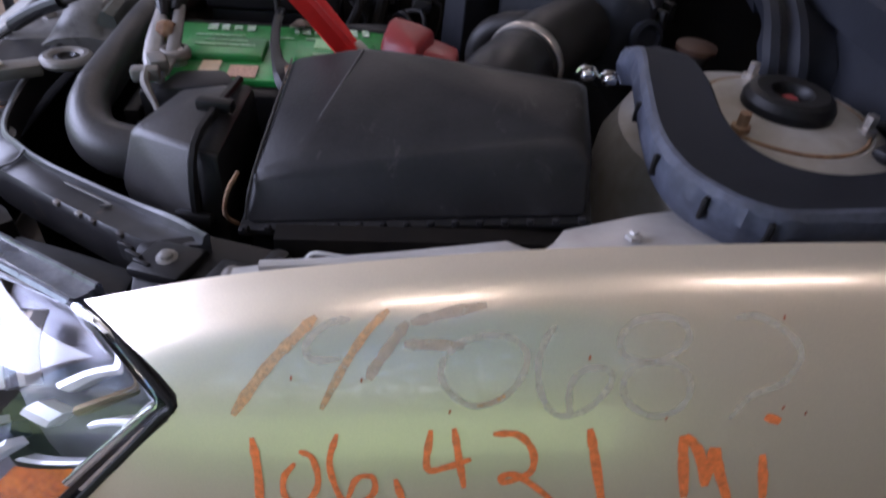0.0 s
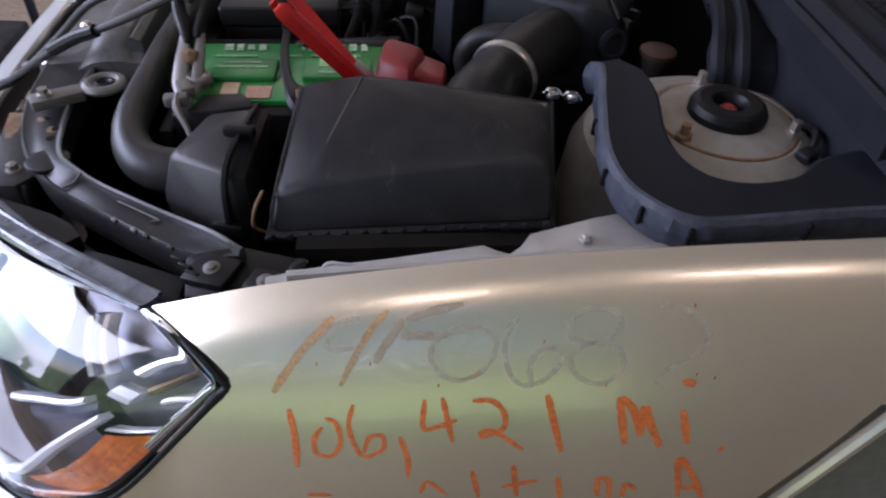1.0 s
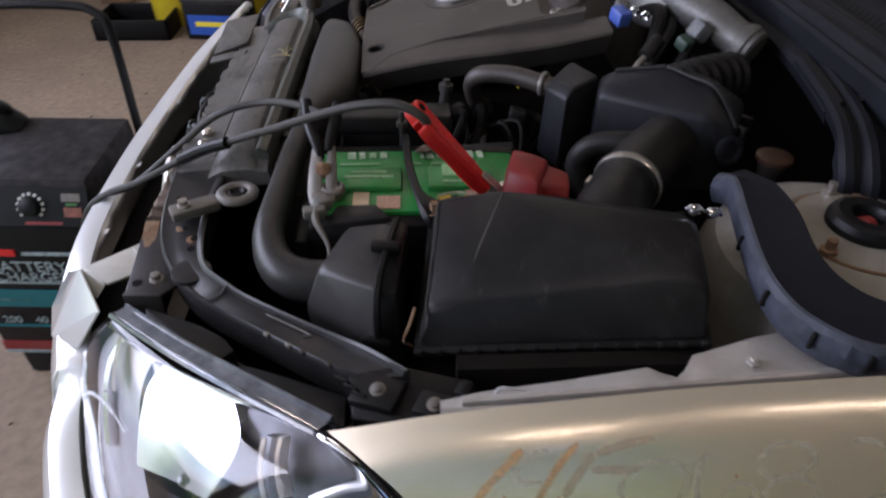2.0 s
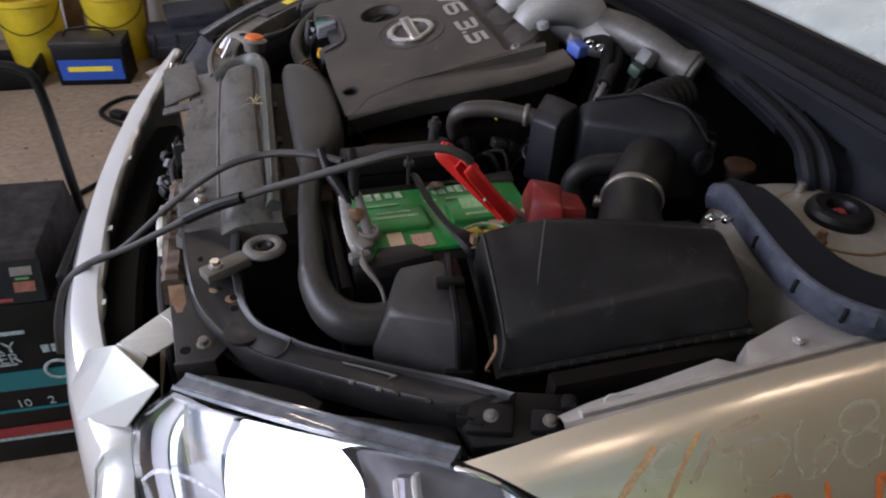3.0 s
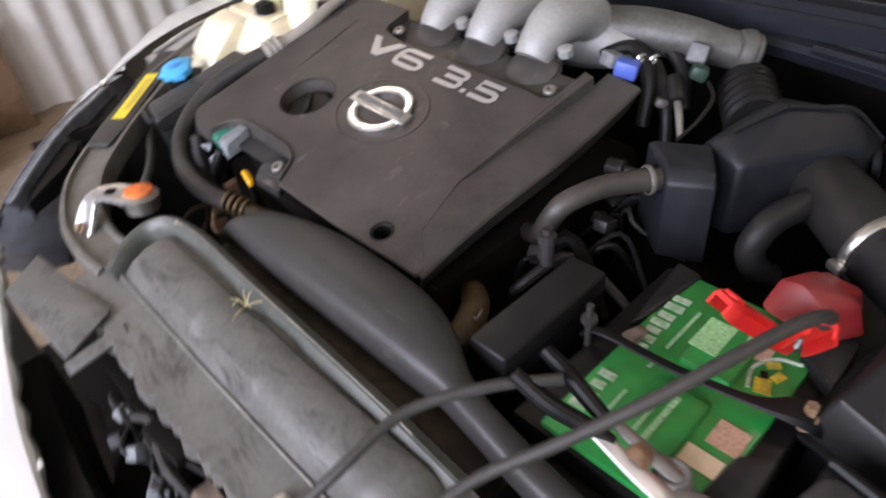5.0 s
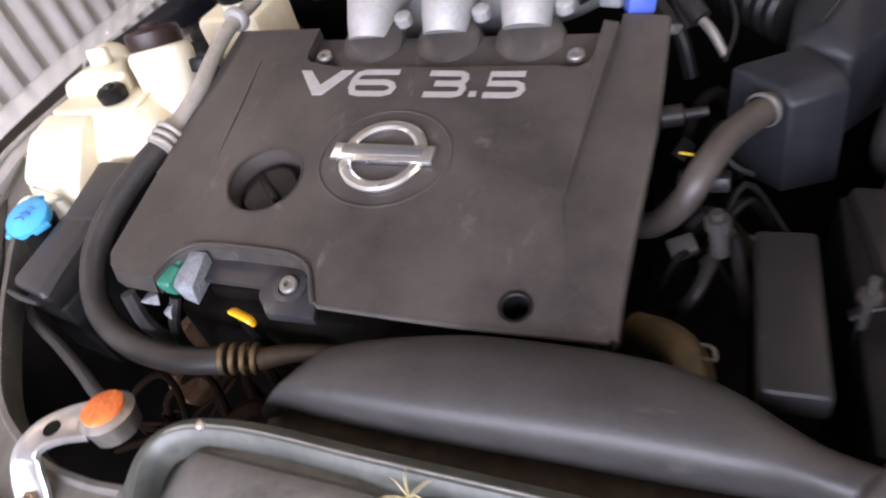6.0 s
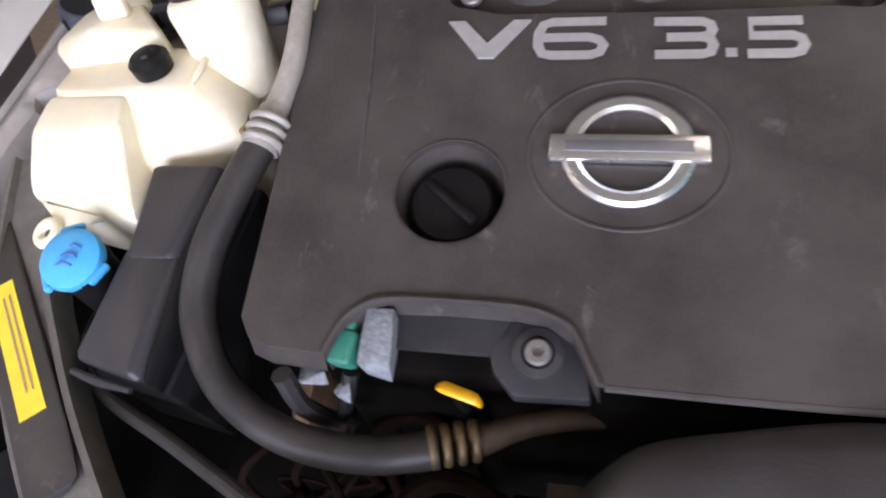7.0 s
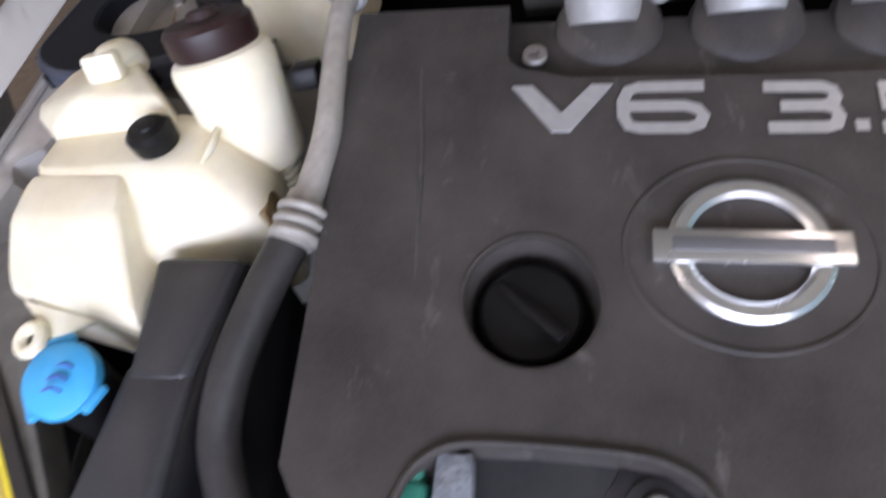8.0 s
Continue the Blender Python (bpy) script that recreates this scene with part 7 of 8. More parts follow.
DUSTHOSE = material("dusty_black_hose", (0.020, 0.0185, 0.018), 0.45, 0, 0.2, 160, 0.08, (0.052, 0.046, 0.042), 0.7, 14, spec=0.35)
acl = thing("aircon_line", "thick black rubber refrigerant hose with crimped metal ends", "hose")
part("hose", tube([(-0.052, 1.608, 0.930), (-0.10, 1.628, 0.915), (-0.16, 1.648, 0.890), (-0.212, 1.650, 0.862), (-0.262, 1.618, 0.835), (-0.292, 1.558, 0.815), (-0.297, 1.49, 0.803), (-0.284, 1.43, 0.795)], 0.0158, 18, 6), DUSTHOSE, acl)
part("sleeve", tube([(-0.066, 1.611, 0.927), (-0.050, 1.607, 0.932), (-0.026, 1.603, 0.939)], [0.0175, 0.0175, 0.014], 18, 4), PIPEAL, acl, "pale crimped sleeve")
for k in range(4):
    if k < 3:
        part("crimp", ring(Vector((-0.052, 1.607, 0.931)) + Vector((0.010 * k - 0.010, -0.002 * k, 0.003 * k)), (0.95, -0.15, 0.25), 0.0170, 0.0035, 0.0036, 20), PIPEAL, acl)
    part("crimp", ring(Vector((-0.283, 1.436, 0.796)) + Vector((0.004 * k, -0.011 * k, -0.003 * k)), (0.3, -0.93, -0.2), 0.0160, 0.0025, 0.0036, 20), DULLBRASS, acl)
part("pipe", tube([(-0.04, 1.604, 0.934), (0.02, 1.594, 0.953), (0.08, 1.594, 0.975), (0.14, 1.596, 0.990), (0.22, 1.592, 0.998)], [0.013, 0.0115, 0.0105, 0.0105, 0.0105], 14, 5), PIPEAL, acl, "silver pipe")
part("pipe", tube([(-0.272, 1.40, 0.787), (-0.25, 1.36, 0.778), (-0.235, 1.30, 0.765), (-0.235, 1.22, 0.75)], [0.013, 0.011, 0.009, 0.008], 14, 5), GRIMYPIPE, acl, "stained metal pipe")
part("pipe_joint", ring((0.165, 1.595, 0.993), (1, 0, 0.1), 0.013, 0.006, 0.01, 18), ALU, acl)
part("pipe_clip", block((0.09, 1.625, 0.965), (0.03, 0.025, 0.02), (0, 20, 10), 0.004), BLACK, acl)
ovf = thing("overflow_hose", "thin grey rubber overflow hose to the radiator cap", "hose")
part("hose", tube([(-0.13, 1.86, 0.76), (-0.205, 1.832, 0.782), (-0.262, 1.768, 0.800), (-0.308, 1.662, 0.810), (-0.346, 1.575, 0.826), (-0.368, 1.528, 0.838), (-0.380, 1.498, 0.838)], 0.0072, 12, 6), DUSTPL, ovf)
BROWNW = material("brown_grimy_wire", (0.014, 0.008, 0.005), 0.85, 0, 0.3, 60, 0.1, spec=0.06)
und = thing("lower_hoses", "grimy dark hoses and wires low in the bay", "hose")
for k, (x, y) in enumerate(((-0.30, 1.60), (-0.27, 1.53), (-0.33, 1.48), (-0.31, 1.66), (-0.24, 1.50), (-0.36, 1.40))):
    part("hose", tube([(x, y, 0.58), (x + 0.02, y + 0.02, 0.65), (x + 0.05, y - 0.03, 0.69), (x + 0.03, y - 0.09, 0.70), (x - 0.02, y - 0.12, 0.64)], 0.005 + 0.003 * (k % 3), 8, 5), BROWNW, und)
random.seed(41)
for k in range(7):
    x, y = random.uniform(-0.36, -0.23), random.uniform(1.38, 1.70)
    part("wire", tube([(x, y, 0.55), (x + random.uniform(-0.03, 0.03), y + random.uniform(-0.04, 0.04), 0.61), (x + random.uniform(-0.04, 0.04), y + random.uniform(-0.08, 0.08), 0.65), (x + random.uniform(-0.04, 0.04), y + random.uniform(-0.1, 0.1), 0.57)], random.uniform(0.002, 0.006), 6, 5), BROWNW, und)
part("pulley", lathe([(0.02, 0), (0.06, 0.004), (0.07, -0.004), (0.07, -0.02), (0.03, -0.03)], (-0.20, 1.61, 0.66), (0, 1, 0), 24), RUST, und)

cc = thing("coil_connectors", "green and grey coil connectors in the cover's recess", "connector")
part("green_plug", join(block((-0.232, 1.503, 0.866), (0.030, 0.024, 0.026), (0, -14, -8), 0.006, 3), block((-0.214, 1.501, 0.873), (0.016, 0.016, 0.018), (0, -14, -8), 0.005, 3)), GREENCON, cc, "green plug")
random.seed(8)
part("grey_plug", solid([Vector((-0.224, 1.474, 0.868)) + Vector((i + random.uniform(-0.003, 0.003), j + random.uniform(-0.002, 0.002), k + 0.25 * i + random.uniform(-0.002, 0.002))) for i in (-0.025, -0.01, 0.006, 0.017) for j in (-0.0125, 0.0125) for k in (-0.013, 0.013)], 0.004), TAPED, cc, "grey plug wrapped in frayed tape")
for c, n in (((-0.249, 1.535, 0.848), 9), ((-0.256, 1.514, 0.842), 6)):
    part("torn_foil", solid([Vector(c) + Vector((random.uniform(-0.014, 0.014), random.uniform(-0.018, 0.018), random.uniform(-0.011, 0.011))) for _ in range(n)], 0.0015), TAPED, cc, "pale torn foil")
part("lead", tube([(-0.245, 1.50, 0.85), (-0.26, 1.51, 0.82), (-0.255, 1.53, 0.77), (-0.24, 1.54, 0.72)], 0.007, 8, 5), HOSE, cc)
part("bracket", tube([(-0.258, 1.552, 0.865), (-0.266, 1.548, 0.82), (-0.262, 1.53, 0.775)], [0.009, 0.009, 0.008], 8, 4), SUPPORT, cc)
dip = thing("dipstick", "yellow plastic dipstick handle in the engine front", "dipstick")
part("handle", tube([(-0.243, 1.428, 0.832), (-0.247, 1.424, 0.838), (-0.251, 1.411, 0.838), (-0.254, 1.398, 0.835), (-0.255, 1.394, 0.828)], [0.004, 0.0062, 0.0062, 0.006, 0.004], 10, 4, 0.55), material("yellow_plastic", (0.9, 0.46, 0.01), 0.35, 0, 0.05, 60, 0.0), dip)
part("stem", tube([(-0.250, 1.412, 0.832), (-0.245, 1.412, 0.79), (-0.22, 1.41, 0.70)], 0.006, 8, 4), DEEP, dip)

lab2 = thing("warning_label", "yellow paper label with faint printed lines", "label")
e0, e1 = Vector((-0.182, 1.894, 0.858)), Vector((-0.303, 1.792, 0.840))
dd = (e1 - e0).normalized()
ss = dd.cross(Vector((0, 0, 1))).normalized()
part("paper", solid([e0 + dd * (i * (e1 - e0).length) + ss * j + Vector((0, 0, k)) for i in (0, 1) for j in (-0.0125, 0.0125) for k in (0, 0.001)]), YELLOW, lab2)
for k in (-0.006, 0.0, 0.006):
    part("print_bar", solid([e0 + dd * (i * (e1 - e0).length) + ss * (k + j) + Vector((0, 0, 0.0015 + h)) for i in (0.12, 0.85) for j in (-0.0008, 0.0008) for h in (0, 0.0003)]), PINKINK, lab2)
part("backing_rail", solid([e0 - dd * 0.10 + ss * 0.026, e1 + dd * 0.08 + ss * 0.026, e1 + dd * 0.08 - ss * 0.026, e0 - dd * 0.10 - ss * 0.026, e0 - dd * 0.10 - ss * 0.02 - Vector((0, 0, 0.03)), e1 + dd * 0.08 + ss * 0.02 - Vector((0, 0, 0.03))], 0.004), SUPPORT, lab2)
for v in lab2.children[-1].data.vertices:
    v.co.z -= 0.006

# ---- crayon writing on the fender ----
mk = thing("crayon_writing", "orange crayon numbers written on the gold fender, partly rubbed out", "writing")


def mark(name, lines, width, mat):
    """Strokes in (x, s) on the fender; s is scaled so that a stroke keeps its width."""
    first = None
    for line in lines:
        q = smooth_path(line, 5) if len(line) > 2 else smooth_path([line[0], ((line[0][0] + line[1][0]) / 2, (line[0][1] + line[1][1]) / 2), line[1]], 5)
        bm = bmesh.new()
        rows = []
        for i in range(len(q)):
            p, n = fender_place(*q[i])
            p0, p1 = fender_place(*q[max(i - 1, 0)])[0], fender_place(*q[min(i + 1, len(q) - 1)])[0]
            side = n.cross(p1 - p0).normalized() * (width * (0.37 if mat is ORANGE else 0.42) * (1 + 0.10 * math.sin(1.3 * i + 7 * q[0][0]) + 0.06 * math.sin(3.7 * i)) * min(1, 0.55 + 0.25 * min(i, len(q) - 1 - i)))
            rows.append([bm.verts.new(c + n * 0.0005) for c in (p + side, p, p - side)])
        for a0, b0 in zip(rows, rows[1:]):
            for i in (0, 1):
                bm.faces.new((a0[i], a0[i + 1], b0[i + 1], b0[i]))
        if first is None:
            first = part(name, bm, mat, mk)
        else:
            part("stroke", bm, mat, first)
    return first


mark("digit", [[(-0.074, 0.168), (-0.088, 0.218), (-0.102, 0.264), (-0.116, 0.316), (-0.128, 0.362)]], 0.0085, FADED)
mark("digit", [[(-0.052, 0.182), (-0.066, 0.188), (-0.078, 0.222), (-0.08, 0.248), (-0.074, 0.268), (-0.058, 0.27)]], 0.006, PALE)
mark("digit", [[(-0.028, 0.166), (-0.042, 0.218), (-0.056, 0.288), (-0.07, 0.364)]], 0.0065, FADED)
mark("letter", [[(-0.016, 0.2), (-0.026, 0.248), (-0.036, 0.292), (-0.04, 0.316)], [(-0.014, 0.204), (0.008, 0.186), (0.034, 0.172)], [(-0.018, 0.25), (-0.002, 0.254), (0.02, 0.262)]], 0.0085, RUBBED)
mark("digit", [[(0.008, 0.28), (0.006, 0.318), (0.014, 0.356), (0.028, 0.378), (0.046, 0.368), (0.058, 0.33), (0.06, 0.286), (0.05, 0.254), (0.034, 0.244), (0.018, 0.256), (0.01, 0.278)]], 0.0055, PALE)
mark("digit", [[(0.078, 0.23), (0.072, 0.258), (0.068, 0.304), (0.07, 0.356), (0.078, 0.394), (0.088, 0.406), (0.102, 0.396), (0.114, 0.362), (0.116, 0.334), (0.108, 0.32), (0.098, 0.324), (0.09, 0.35), (0.09, 0.386), (0.092, 0.404)]], 0.0055, PALE)
mark("digit", [[(0.16, 0.29), (0.164, 0.268), (0.16, 0.234), (0.146, 0.218), (0.13, 0.226), (0.12, 0.258), (0.122, 0.294), (0.136, 0.312), (0.154, 0.314), (0.166, 0.34), (0.168, 0.376), (0.16, 0.404), (0.144, 0.41), (0.128, 0.384), (0.124, 0.348), (0.132, 0.32), (0.148, 0.308), (0.16, 0.29)]], 0.0055, PALE)
mark("digit", [[(0.194, 0.224), (0.208, 0.222), (0.224, 0.248), (0.236, 0.284), (0.238, 0.316), (0.228, 0.358), (0.21, 0.378), (0.198, 0.418)]], 0.0055, PALE)
mark("smear", [[(0.030, 0.379), (0.040, 0.374), (0.048, 0.364)]], 0.003, FADED)
mark("digit", [[(-0.116, 0.405), (-0.113, 0.47), (-0.114, 0.545)]], 0.008, ORANGE)
mark("digit", [[(-0.085, 0.435), (-0.076, 0.45), (-0.073, 0.495), (-0.082, 0.525), (-0.095, 0.515), (-0.096, 0.48), (-0.088, 0.455)]], 0.006, ORANGE)
mark("digit", [[(-0.06, 0.41), (-0.065, 0.46), (-0.059, 0.515), (-0.051, 0.535), (-0.036, 0.52), (-0.036, 0.49), (-0.047, 0.49), (-0.053, 0.525)]], 0.006, ORANGE)
mark("comma", [[(-0.021, 0.495), (-0.014, 0.55), (-0.014, 0.595)]], 0.007, ORANGE)
mark("digit", [[(0.001, 0.415), (0.0, 0.48), (0.014, 0.48), (0.029, 0.47)], [(0.016, 0.415), (0.021, 0.47), (0.026, 0.52)]], 0.007, ORANGE)
mark("digit", [[(0.042, 0.43), (0.059, 0.435), (0.07, 0.465), (0.07, 0.5), (0.054, 0.515), (0.051, 0.505), (0.062, 0.505), (0.09, 0.555)]], 0.007, ORANGE)
mark("digit", [[(0.106, 0.43), (0.114, 0.49), (0.125, 0.565)]], 0.009, ORANGE)
mark("letter", [[(0.169, 0.445), (0.175, 0.5), (0.182, 0.555)], [(0.171, 0.445), (0.183, 0.475), (0.194, 0.535)], [(0.194, 0.535), (0.193, 0.47), (0.201, 0.51), (0.215, 0.565)]], 0.01, ORANGE)
mark("letter", [[(0.227, 0.48), (0.239, 0.56)], [(0.222, 0.415), (0.233, 0.425)]], 0.009, ORANGE)
mark("point", [[(0.27, 0.575), (0.275, 0.575)]], 0.008, ORANGE)
mark("mark_bar", [[(-0.109, 0.615), (-0.086, 0.62)]], 0.007, ORANGE)
mark("mark_bar", [[(-0.002, 0.635), (0.004, 0.61), (0.022, 0.645)]], 0.006, ORANGE)
mark("mark_bar", [[(0.045, 0.595), (0.054, 0.66)]], 0.007, ORANGE)
mark("mark_bar", [[(0.083, 0.59), (0.091, 0.665)], [(0.075, 0.64), (0.109, 0.63)]], 0.008, ORANGE)
mark("mark_bar", [[(0.127, 0.625), (0.134, 0.675)]], 0.007, ORANGE)
mark("mark_bar", [[(0.17, 0.675), (0.167, 0.635), (0.177, 0.64), (0.183, 0.68)]], 0.008, ORANGE)
mark("mark_bar", [[(0.196, 0.68), (0.195, 0.65), (0.207, 0.665)]], 0.008, ORANGE)
mark("mark_bar", [[(0.252, 0.685), (0.238, 0.605), (0.244, 0.605), (0.277, 0.69)], [(0.248, 0.665), (0.271, 0.665)]], 0.009, ORANGE)

RUSTDOT = material("rust_speck", (0.40, 0.10, 0.03), 0.8, 0, 0.3, 300, 0.1)
for x, s0 in ((-0.045, 0.315), (0.012, 0.385), (0.155, 0.415), (0.225, 0.225), (0.232, 0.40), (0.248, 0.41), (0.10, 0.30), (-0.09, 0.30)):
    mark("rust_dot", [[(x, s0), (x + 0.0014, s0 + 0.001)]], 0.004, RUSTDOT)

# ---- floor clutter by the wall ----
ch = thing("battery_charger", "black wheeled battery charger with a teal stripe and a tube handle", "battery charger")
cm = pose(-1.02, 1.085, 0, 0, 0, -3) @ Matrix.Scale(0.8, 4)


def cb(x0, x1, y0, y1, z0, z1, bevel=0.006):
    return solid([cm @ Vector((x, y, z)) for x in (x0, x1) for y in (y0, y1) for z in (z0, z1)], bevel)


part("cabinet", cb(-0.24, 0.215, 0.0, 0.36, 0.12, 0.597), BLACK, ch, "black lower cabinet")
part("top_case", solid([cm @ Vector(p) for p in ((-0.24, -0.005, 0.60), (0.20, -0.005, 0.60), (-0.24, 0.05, 0.722), (0.19, 0.05, 0.722), (-0.24, 0.37, 0.74), (0.19, 0.37, 0.74), (-0.24, 0.37, 0.60), (0.20, 0.37, 0.60))], 0.006), DUSTY, ch, "dusty dark grey metal top")
fpn = Vector((0, -0.122, 0.055)).normalized()


def fp(u, v, up):
    return cm @ (Vector((u, -0.005, 0.60)) + Vector((0, 0.055, 0.122)).normalized() * v + fpn * up)


part("control_panel", solid([fp(u, v, h) for u in (-0.235, 0.195) for v in (0.004, 0.112) for h in (0.0, 0.004)]), BLACK, ch)
for u, v, w, h, m in ((0.15, 0.085, 0.05, 0.022, material("meter_face", (0.16, 0.14, 0.12), 0.4, 0, 0.2, 90, 0.0)), (0.152, 0.045, 0.048, 0.026, material("meter_red", (0.22, 0.07, 0.045), 0.4, 0, 0.3, 60, 0.0)), (0.07, 0.014, 0.10, 0.008, DARKRED), (-0.08, 0.04, 0.03, 0.02, WHITETAB), (0.15, 0.066, 0.03, 0.006, material("meter_green", (0.05, 0.2, 0.05), 0.4, 0, 0.2, 60, 0.0))):
    part("panel_mark", solid([fp(u + a, v + b, c) for a in (-w / 2, w / 2) for b in (-h / 2, h / 2) for c in (0.0045, 0.006)]), m, ch)
part("knob", lathe([(0.022, 0), (0.020, 0.014), (0.016, 0.016)], fp(0.04, 0.06, 0.005), cm.to_3x3() @ fpn, 20), BLACK, ch, "black dial knob")
for k in range(11):
    a = radians(-40 + 26 * k)
    p = fp(0.04 + 0.034 * math.cos(a), 0.06 + 0.034 * math.sin(a), 0.0055)
    part("dial_mark", lathe([(0.004, 0), (0.004, 0.001)], p, cm.to_3x3() @ fpn, 8), WHITETAB, ch)
CHINK = material("grey_print", (0.30, 0.37, 0.37), 0.5, 0, 0.4, 120, 0.0)
for x0, x1, z0, z1, m, nm in ((-0.24, 0.205, 0.300, 0.366, TEALP, "teal_stripe"), (-0.035, 0.11, 0.500, 0.510, CHINK, "print_bar"), (-0.105, -0.055, 0.496, 0.518, RED, "print_bar"), (-0.17, 0.06, 0.393, 0.398, CHINK, "print_bar"), (0.132, 0.150, 0.428, 0.452, CHINK, "print_bar"), (0.156, 0.178, 0.428, 0.452, CHINK, "print_bar"), (-0.20, -0.07, 0.325, 0.331, CHINK, "print_bar"), (-0.24, 0.205, 0.214, 0.222, TEALP, "teal_line"), (-0.24, 0.16, 0.112, 0.148, DARKRED, "red_stripe"), (-0.24, 0.16, 0.098, 0.108, CHINK, "grey_stripe")):
    part(nm, solid([cm @ Vector((x, y, z)) for x in (x0, x1) for y in (-0.004, 0.002) for z in (z0, z1)]), m, ch)


def sign_text(s, size, at, parent, mat, m):
    cu = bpy.data.curves.new("text", "FONT")
    cu.body, cu.size, cu.extrude, cu.align_x = s, size, 0.001, "CENTER"
    tmp = bpy.data.objects.new("tmp", cu)
    scene.collection.objects.link(tmp)
    dg = bpy.context.evaluated_depsgraph_get()
    me = bpy.data.meshes.new_from_object(tmp.evaluated_get(dg))
    bpy.data.objects.remove(tmp)
    me.transform(m @ pose(*at, 90, 0, 0))
    me.materials.clear()
    me.materials.append(mat)
    ob = new("writing", me)
    ob.parent = parent
    return ob


for s, u, z, size in (("200", -0.164, 0.232, 0.040), ("40", -0.075, 0.232, 0.040), ("10", 0.029, 0.232, 0.040), ("2", 0.10, 0.232, 0.040), ("BATTERY", -0.035, 0.440, 0.054), ("CHARGER", -0.035, 0.403, 0.048)):
    sign_text(s, size, (u, -0.004, z), ch, CHINK, cm)
part("round_seal", ring(cm @ Vector((0.152, -0.004, 0.362)), (0, 1, 0), 0.026, 0.004, 0.002, 24), CHINK, ch, "round printed seal")
for x in (-0.27, 0.245):
    part("wheel", lathe([(0.02, -0.02), (0.09, -0.018), (0.1, 0.0), (0.09, 0.018), (0.02, 0.02)], cm @ Vector((x, 0.30, 0.125)), (1, 0, 0), 28), BLACK, ch)
part("foot", cb(-0.2, 0.2, 0.0, 0.06, 0.0, 0.12), BLACK, ch)
part("handle", tube([cm @ Vector(p) for p in ((0.200, 0.38, 0.42), (0.195, 0.40, 0.70), (0.185, 0.43, 0.98), (0.150, 0.44, 1.035), (0.08, 0.445, 1.05), (-0.1, 0.445, 1.05), (-0.2, 0.44, 1.03), (-0.235, 0.42, 0.97), (-0.235, 0.38, 0.42))], 0.0105, 12, 5), BLACK, ch, "black tube handle")
part("side_pocket", solid([cm @ Vector((x, y, z)) for x in (0.275, 0.295) for y in (-0.10, 0.19) for z in (0.34, 0.745)], 0.004), BLACK, ch, "black side panel")
jk = thing("rag", "crumpled dark cloth bundled on the charger", "cloth")
part("cloth", join(
    solid([cm @ Vector(p) for p in ((-0.235, 0.24, 0.738), (-0.09, 0.27, 0.738), (-0.235, 0.36, 0.738), (-0.09, 0.36, 0.738), (-0.23, 0.30, 0.89), (-0.20, 0.32, 0.87), (-0.14, 0.30, 0.80), (-0.10, 0.32, 0.765))], 0.012),
    solid([cm @ Vector(p) for p in ((-0.22, 0.27, 0.76), (-0.11, 0.29, 0.81), (-0.12, 0.34, 0.80), (-0.20, 0.34, 0.83), (-0.16, 0.28, 0.84), (-0.10, 0.31, 0.78))], 0.012)), BLACK, jk)


def spare_battery(x, y, turn, s=1.0):
    t = thing("spare_battery", "old car battery with a blue label standing on the floor", "battery", "batteries on the floor")
    m = pose(x, y, 0, 0, 0, turn)
    part("case", solid([m @ Vector((a, b, c)) for a in (-0.17 * s, 0.17 * s) for b in (0, 0.18) for c in (0, 0.20)], 0.008), BLACK, t)
    part("label", solid([m @ Vector((a, b, c)) for a in (-0.15 * s, 0.15 * s) for b in (-0.002, 0.002) for c in (0.03, 0.135)]), BLUELAB, t, "blue paper label")
    part("print_bar", solid([m @ Vector((a, b, c)) for a in (-0.11 * s, 0.10 * s) for b in (-0.004, 0.002) for c in (0.075, 0.10)]), YELLOW, t)
    part("lid", solid([m @ Vector((a, b, c)) for a in (-0.172 * s, 0.172 * s) for b in (-0.003, 0.183) for c in (0.195, 0.225)], 0.006), SUPPORT, t)
    part("strap", tube([m @ Vector(p) for p in ((-0.12, 0.09, 0.225), (-0.09, 0.08, 0.26), (0.0, 0.06, 0.28), (0.09, 0.08, 0.26), (0.12, 0.09, 0.225))], 0.006, 8, 4), BLACK, t)
    return t


spare_battery(-1.22, 3.45, -6)
for x, y in ((-1.52, 3.80), (-1.12, 3.86)):
    bk = thing("plastic_bucket", "yellow plastic bucket with a wire handle on the floor", "bucket", "buckets by the wall")
    part("pail", lathe([(0.13, 0), (0.135, 0.01), (0.155, 0.34), (0.165, 0.345), (0.165, 0.37), (0.150, 0.372), (0.13, 0.02), (0.01, 0.018)], (x, y, 0), (0, 0, 1), 36), YELLOWPL, bk)
    part("handle", tube([(x - 0.16, y, 0.33), (x - 0.12, y - 0.1, 0.25), (x, y - 0.165, 0.21), (x + 0.12, y - 0.1, 0.25), (x + 0.16, y, 0.33)], 0.003, 6, 5), BLACK, bk)
tr = thing("plastic_tray", "shallow black plastic tray on the floor", "tray")
part("tub", join(*[solid([(x, y, z) for x in a for y in b for z in c], 0.004) for a, b, c in (((-1.88, -1.48), (3.45, 3.75), (0, 0.015)), ((-1.88, -1.865), (3.45, 3.75), (0, 0.11)), ((-1.495, -1.48), (3.45, 3.75), (0, 0.11)), ((-1.88, -1.48), (3.45, 3.465), (0, 0.11)), ((-1.88, -1.48), (3.735, 3.75), (0, 0.11)))]), BLACK, tr)
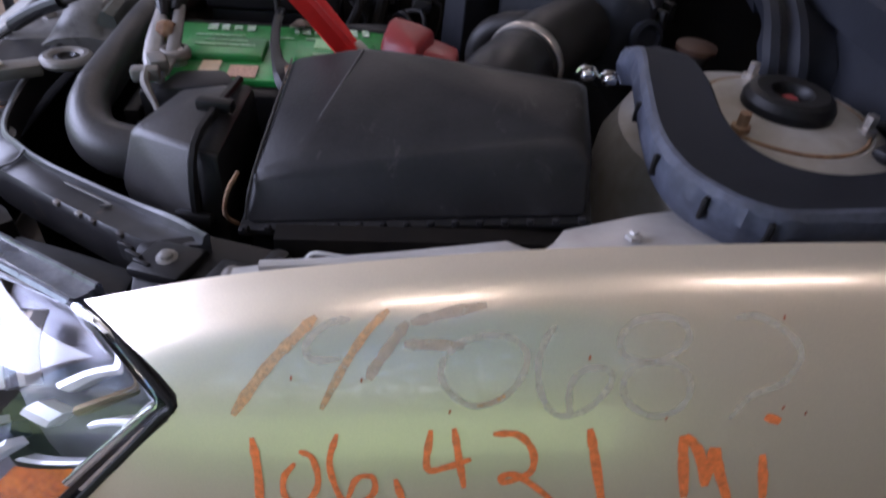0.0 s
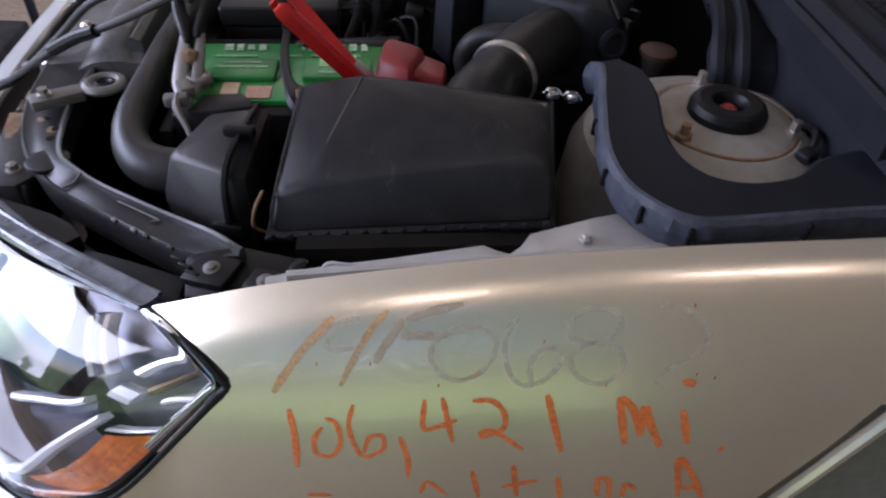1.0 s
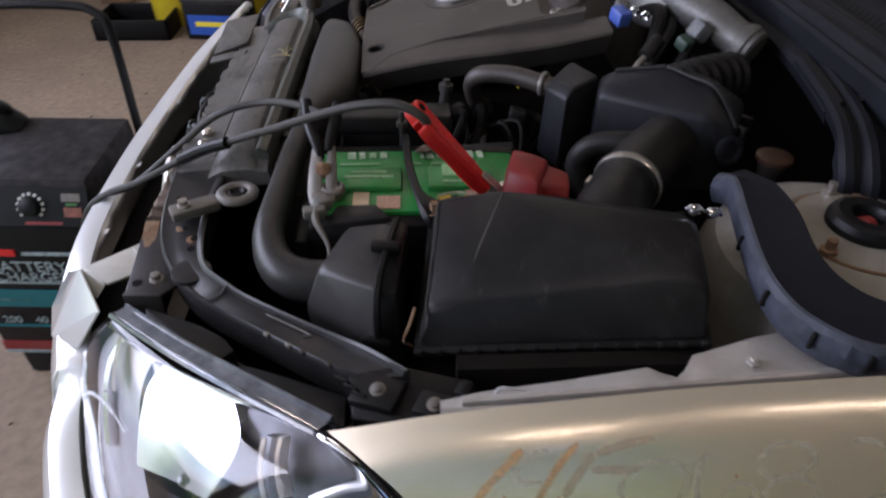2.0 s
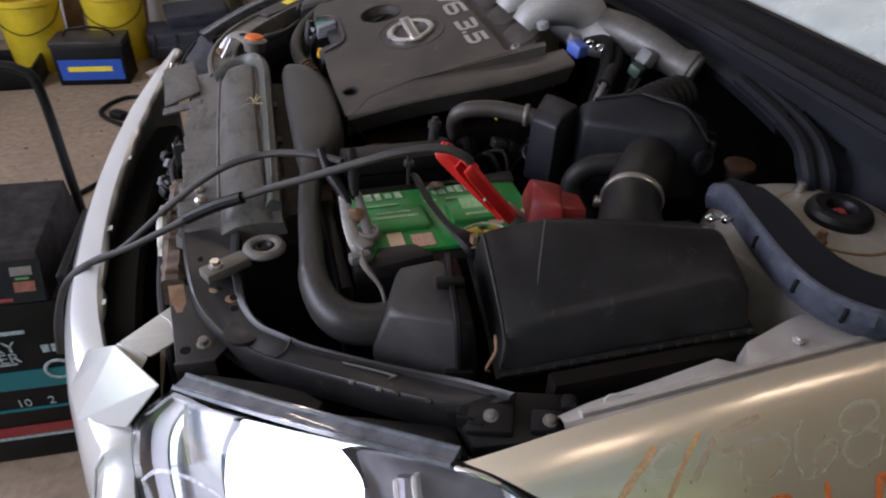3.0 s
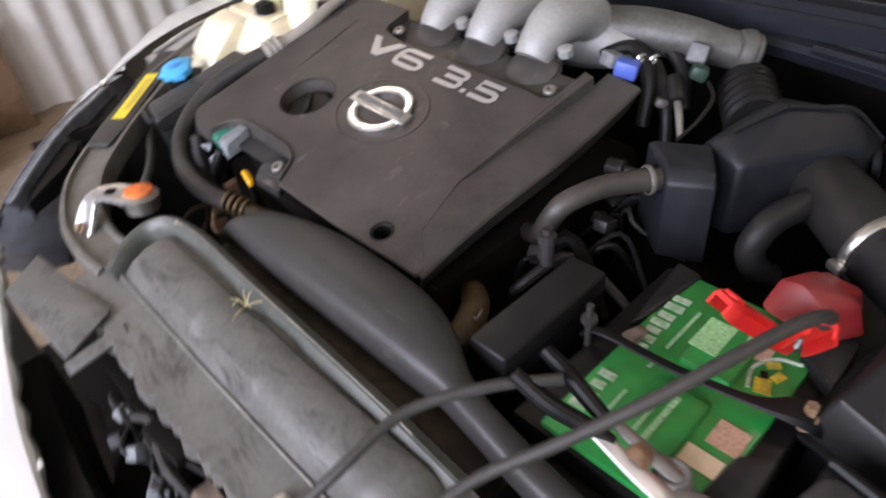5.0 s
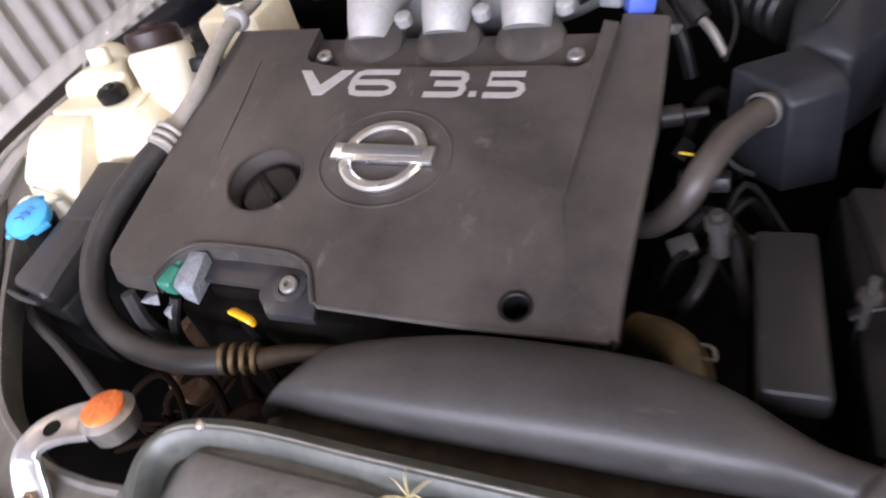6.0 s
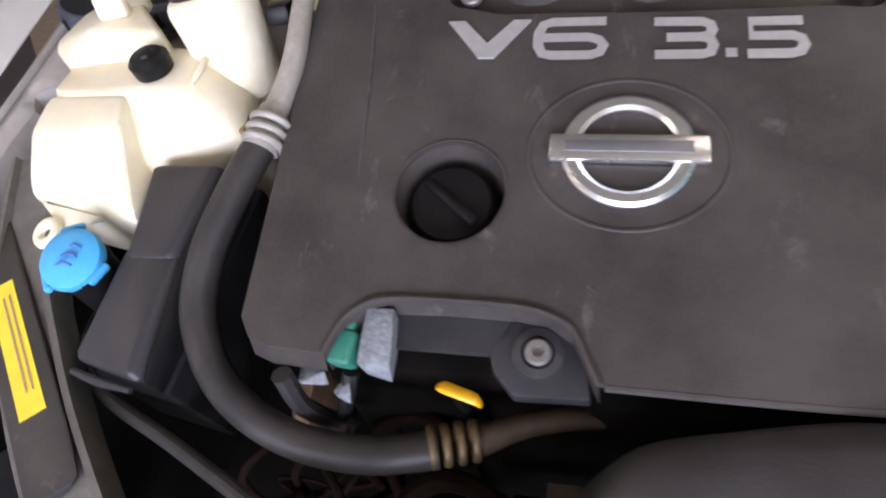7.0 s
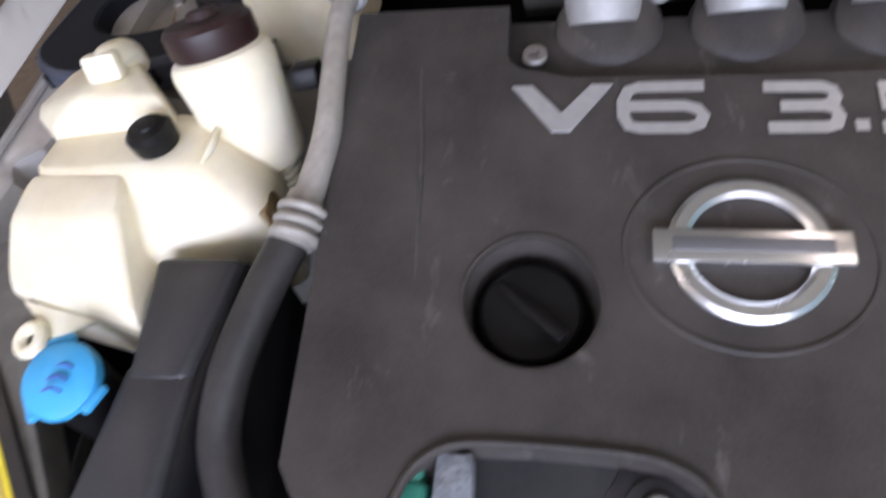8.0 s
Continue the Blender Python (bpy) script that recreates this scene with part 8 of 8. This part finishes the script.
NAVY = material("navy_tool_case", (0.016, 0.020, 0.032), 0.55, 0, 0.2, 30, 0.05, (0.045, 0.050, 0.062), 0.6, 6)
tb = thing("tool_case", "dark blue plastic tool case lying by the wall", "tool case")
part("body", join(block((-0.76, 3.82, 0.10), (0.44, 0.26, 0.14), (0, 0, 8), 0.02, 3), block((-0.76, 3.70, 0.085), (0.40, 0.03, 0.05), (0, 0, 8), 0.006), *[block((-0.93 + 0.11 * k, 3.665 + 0.016 * k, 0.11), (0.02, 0.02, 0.13), (0, 0, 8), 0.004) for k in range(4)]), NAVY, tb)
part("lid", join(block((-0.70, 3.88, 0.215), (0.34, 0.20, 0.09), (6, -4, 8), 0.015, 3), block((-0.70, 3.78, 0.235), (0.10, 0.02, 0.02), (0, 0, 8), 0.006)), NAVY, tb)
part("side_box", block((-0.49, 3.78, 0.145), (0.10, 0.20, 0.29), (0, 3, 8), 0.012, 3), BLACK, tb)
rg = thing("rag_pile", "heap of pale rags on the concrete floor", "cloth")
random.seed(4)
RAGS = material("dirty_rags", (0.42, 0.37, 0.33), 0.9, 0, 0.3, 30, 0.3)
for _ in range(5):
    part("rag", solid([(-0.86 + random.uniform(-0.13, 0.13), 3.45 + random.uniform(-0.05, 0.06), random.uniform(0, 0.08)) for _ in range(7)], 0.008), RAGS, rg)
for i, (x, w, h, lean) in enumerate(((-1.02, 0.11, 0.75, 6), (-0.52, 0.16, 0.6, -3), (-0.20, 0.2, 0.5, 2), (-0.33, 0.12, 0.9, 5), (-2.0, 0.2, 0.7, -4), (-1.35, 0.09, 1.3, 3))):
    bd = thing("timber_board", "rough brown timber board leaning on the wall", "board", "boards on the wall")
    part("board", block((x, 4.12, h / 2), (w, 0.035, h), (-6, lean, 0), 0.004), WOOD, bd)
lv = thing("spirit_level", "yellow painted straightedge leaning on the wall", "straightedge")
part("bar", block((-0.52, 4.03, 0.48), (0.055, 0.03, 0.95), (-10, 7, 0), 0.004), YELLOWPL, lv)
cab = thing("floor_cable", "thin black extension cable snaking over the floor", "cable")
part("cable", tube([(-0.70, 3.35, 0.012), (-0.85, 3.20, 0.010), (-1.05, 3.24, 0.010), (-1.15, 3.08, 0.010), (-1.02, 2.90, 0.010), (-0.88, 2.80, 0.010), (-0.92, 2.60, 0.010), (-1.05, 2.42, 0.010), (-1.18, 2.25, 0.010), (-1.28, 2.0, 0.010)], 0.010, 8, 6), BLACK, cab)
part("plug", block((-1.06, 3.02, 0.018), (0.05, 0.08, 0.034), (0, 0, 50), 0.008), BLACK, cab)
dr = thing("floor_debris", "scattered dark crumbs of grit on the concrete", "debris", kind="stuff")
random.seed(9)
bms = []
for _ in range(110):
    x, y, r = random.uniform(-1.9, -0.6), random.uniform(0.9, 3.6), random.uniform(0.002, 0.009)
    bms.append(solid([(x + random.uniform(-r, r), y + random.uniform(-r, r), z) for z in (0.0005, r * 0.5) for _ in range(4)]))
part("grit", join(*bms), material("dark_grit", (0.07, 0.05, 0.035), 0.9, 0, 0.4, 60, 0.2), dr)
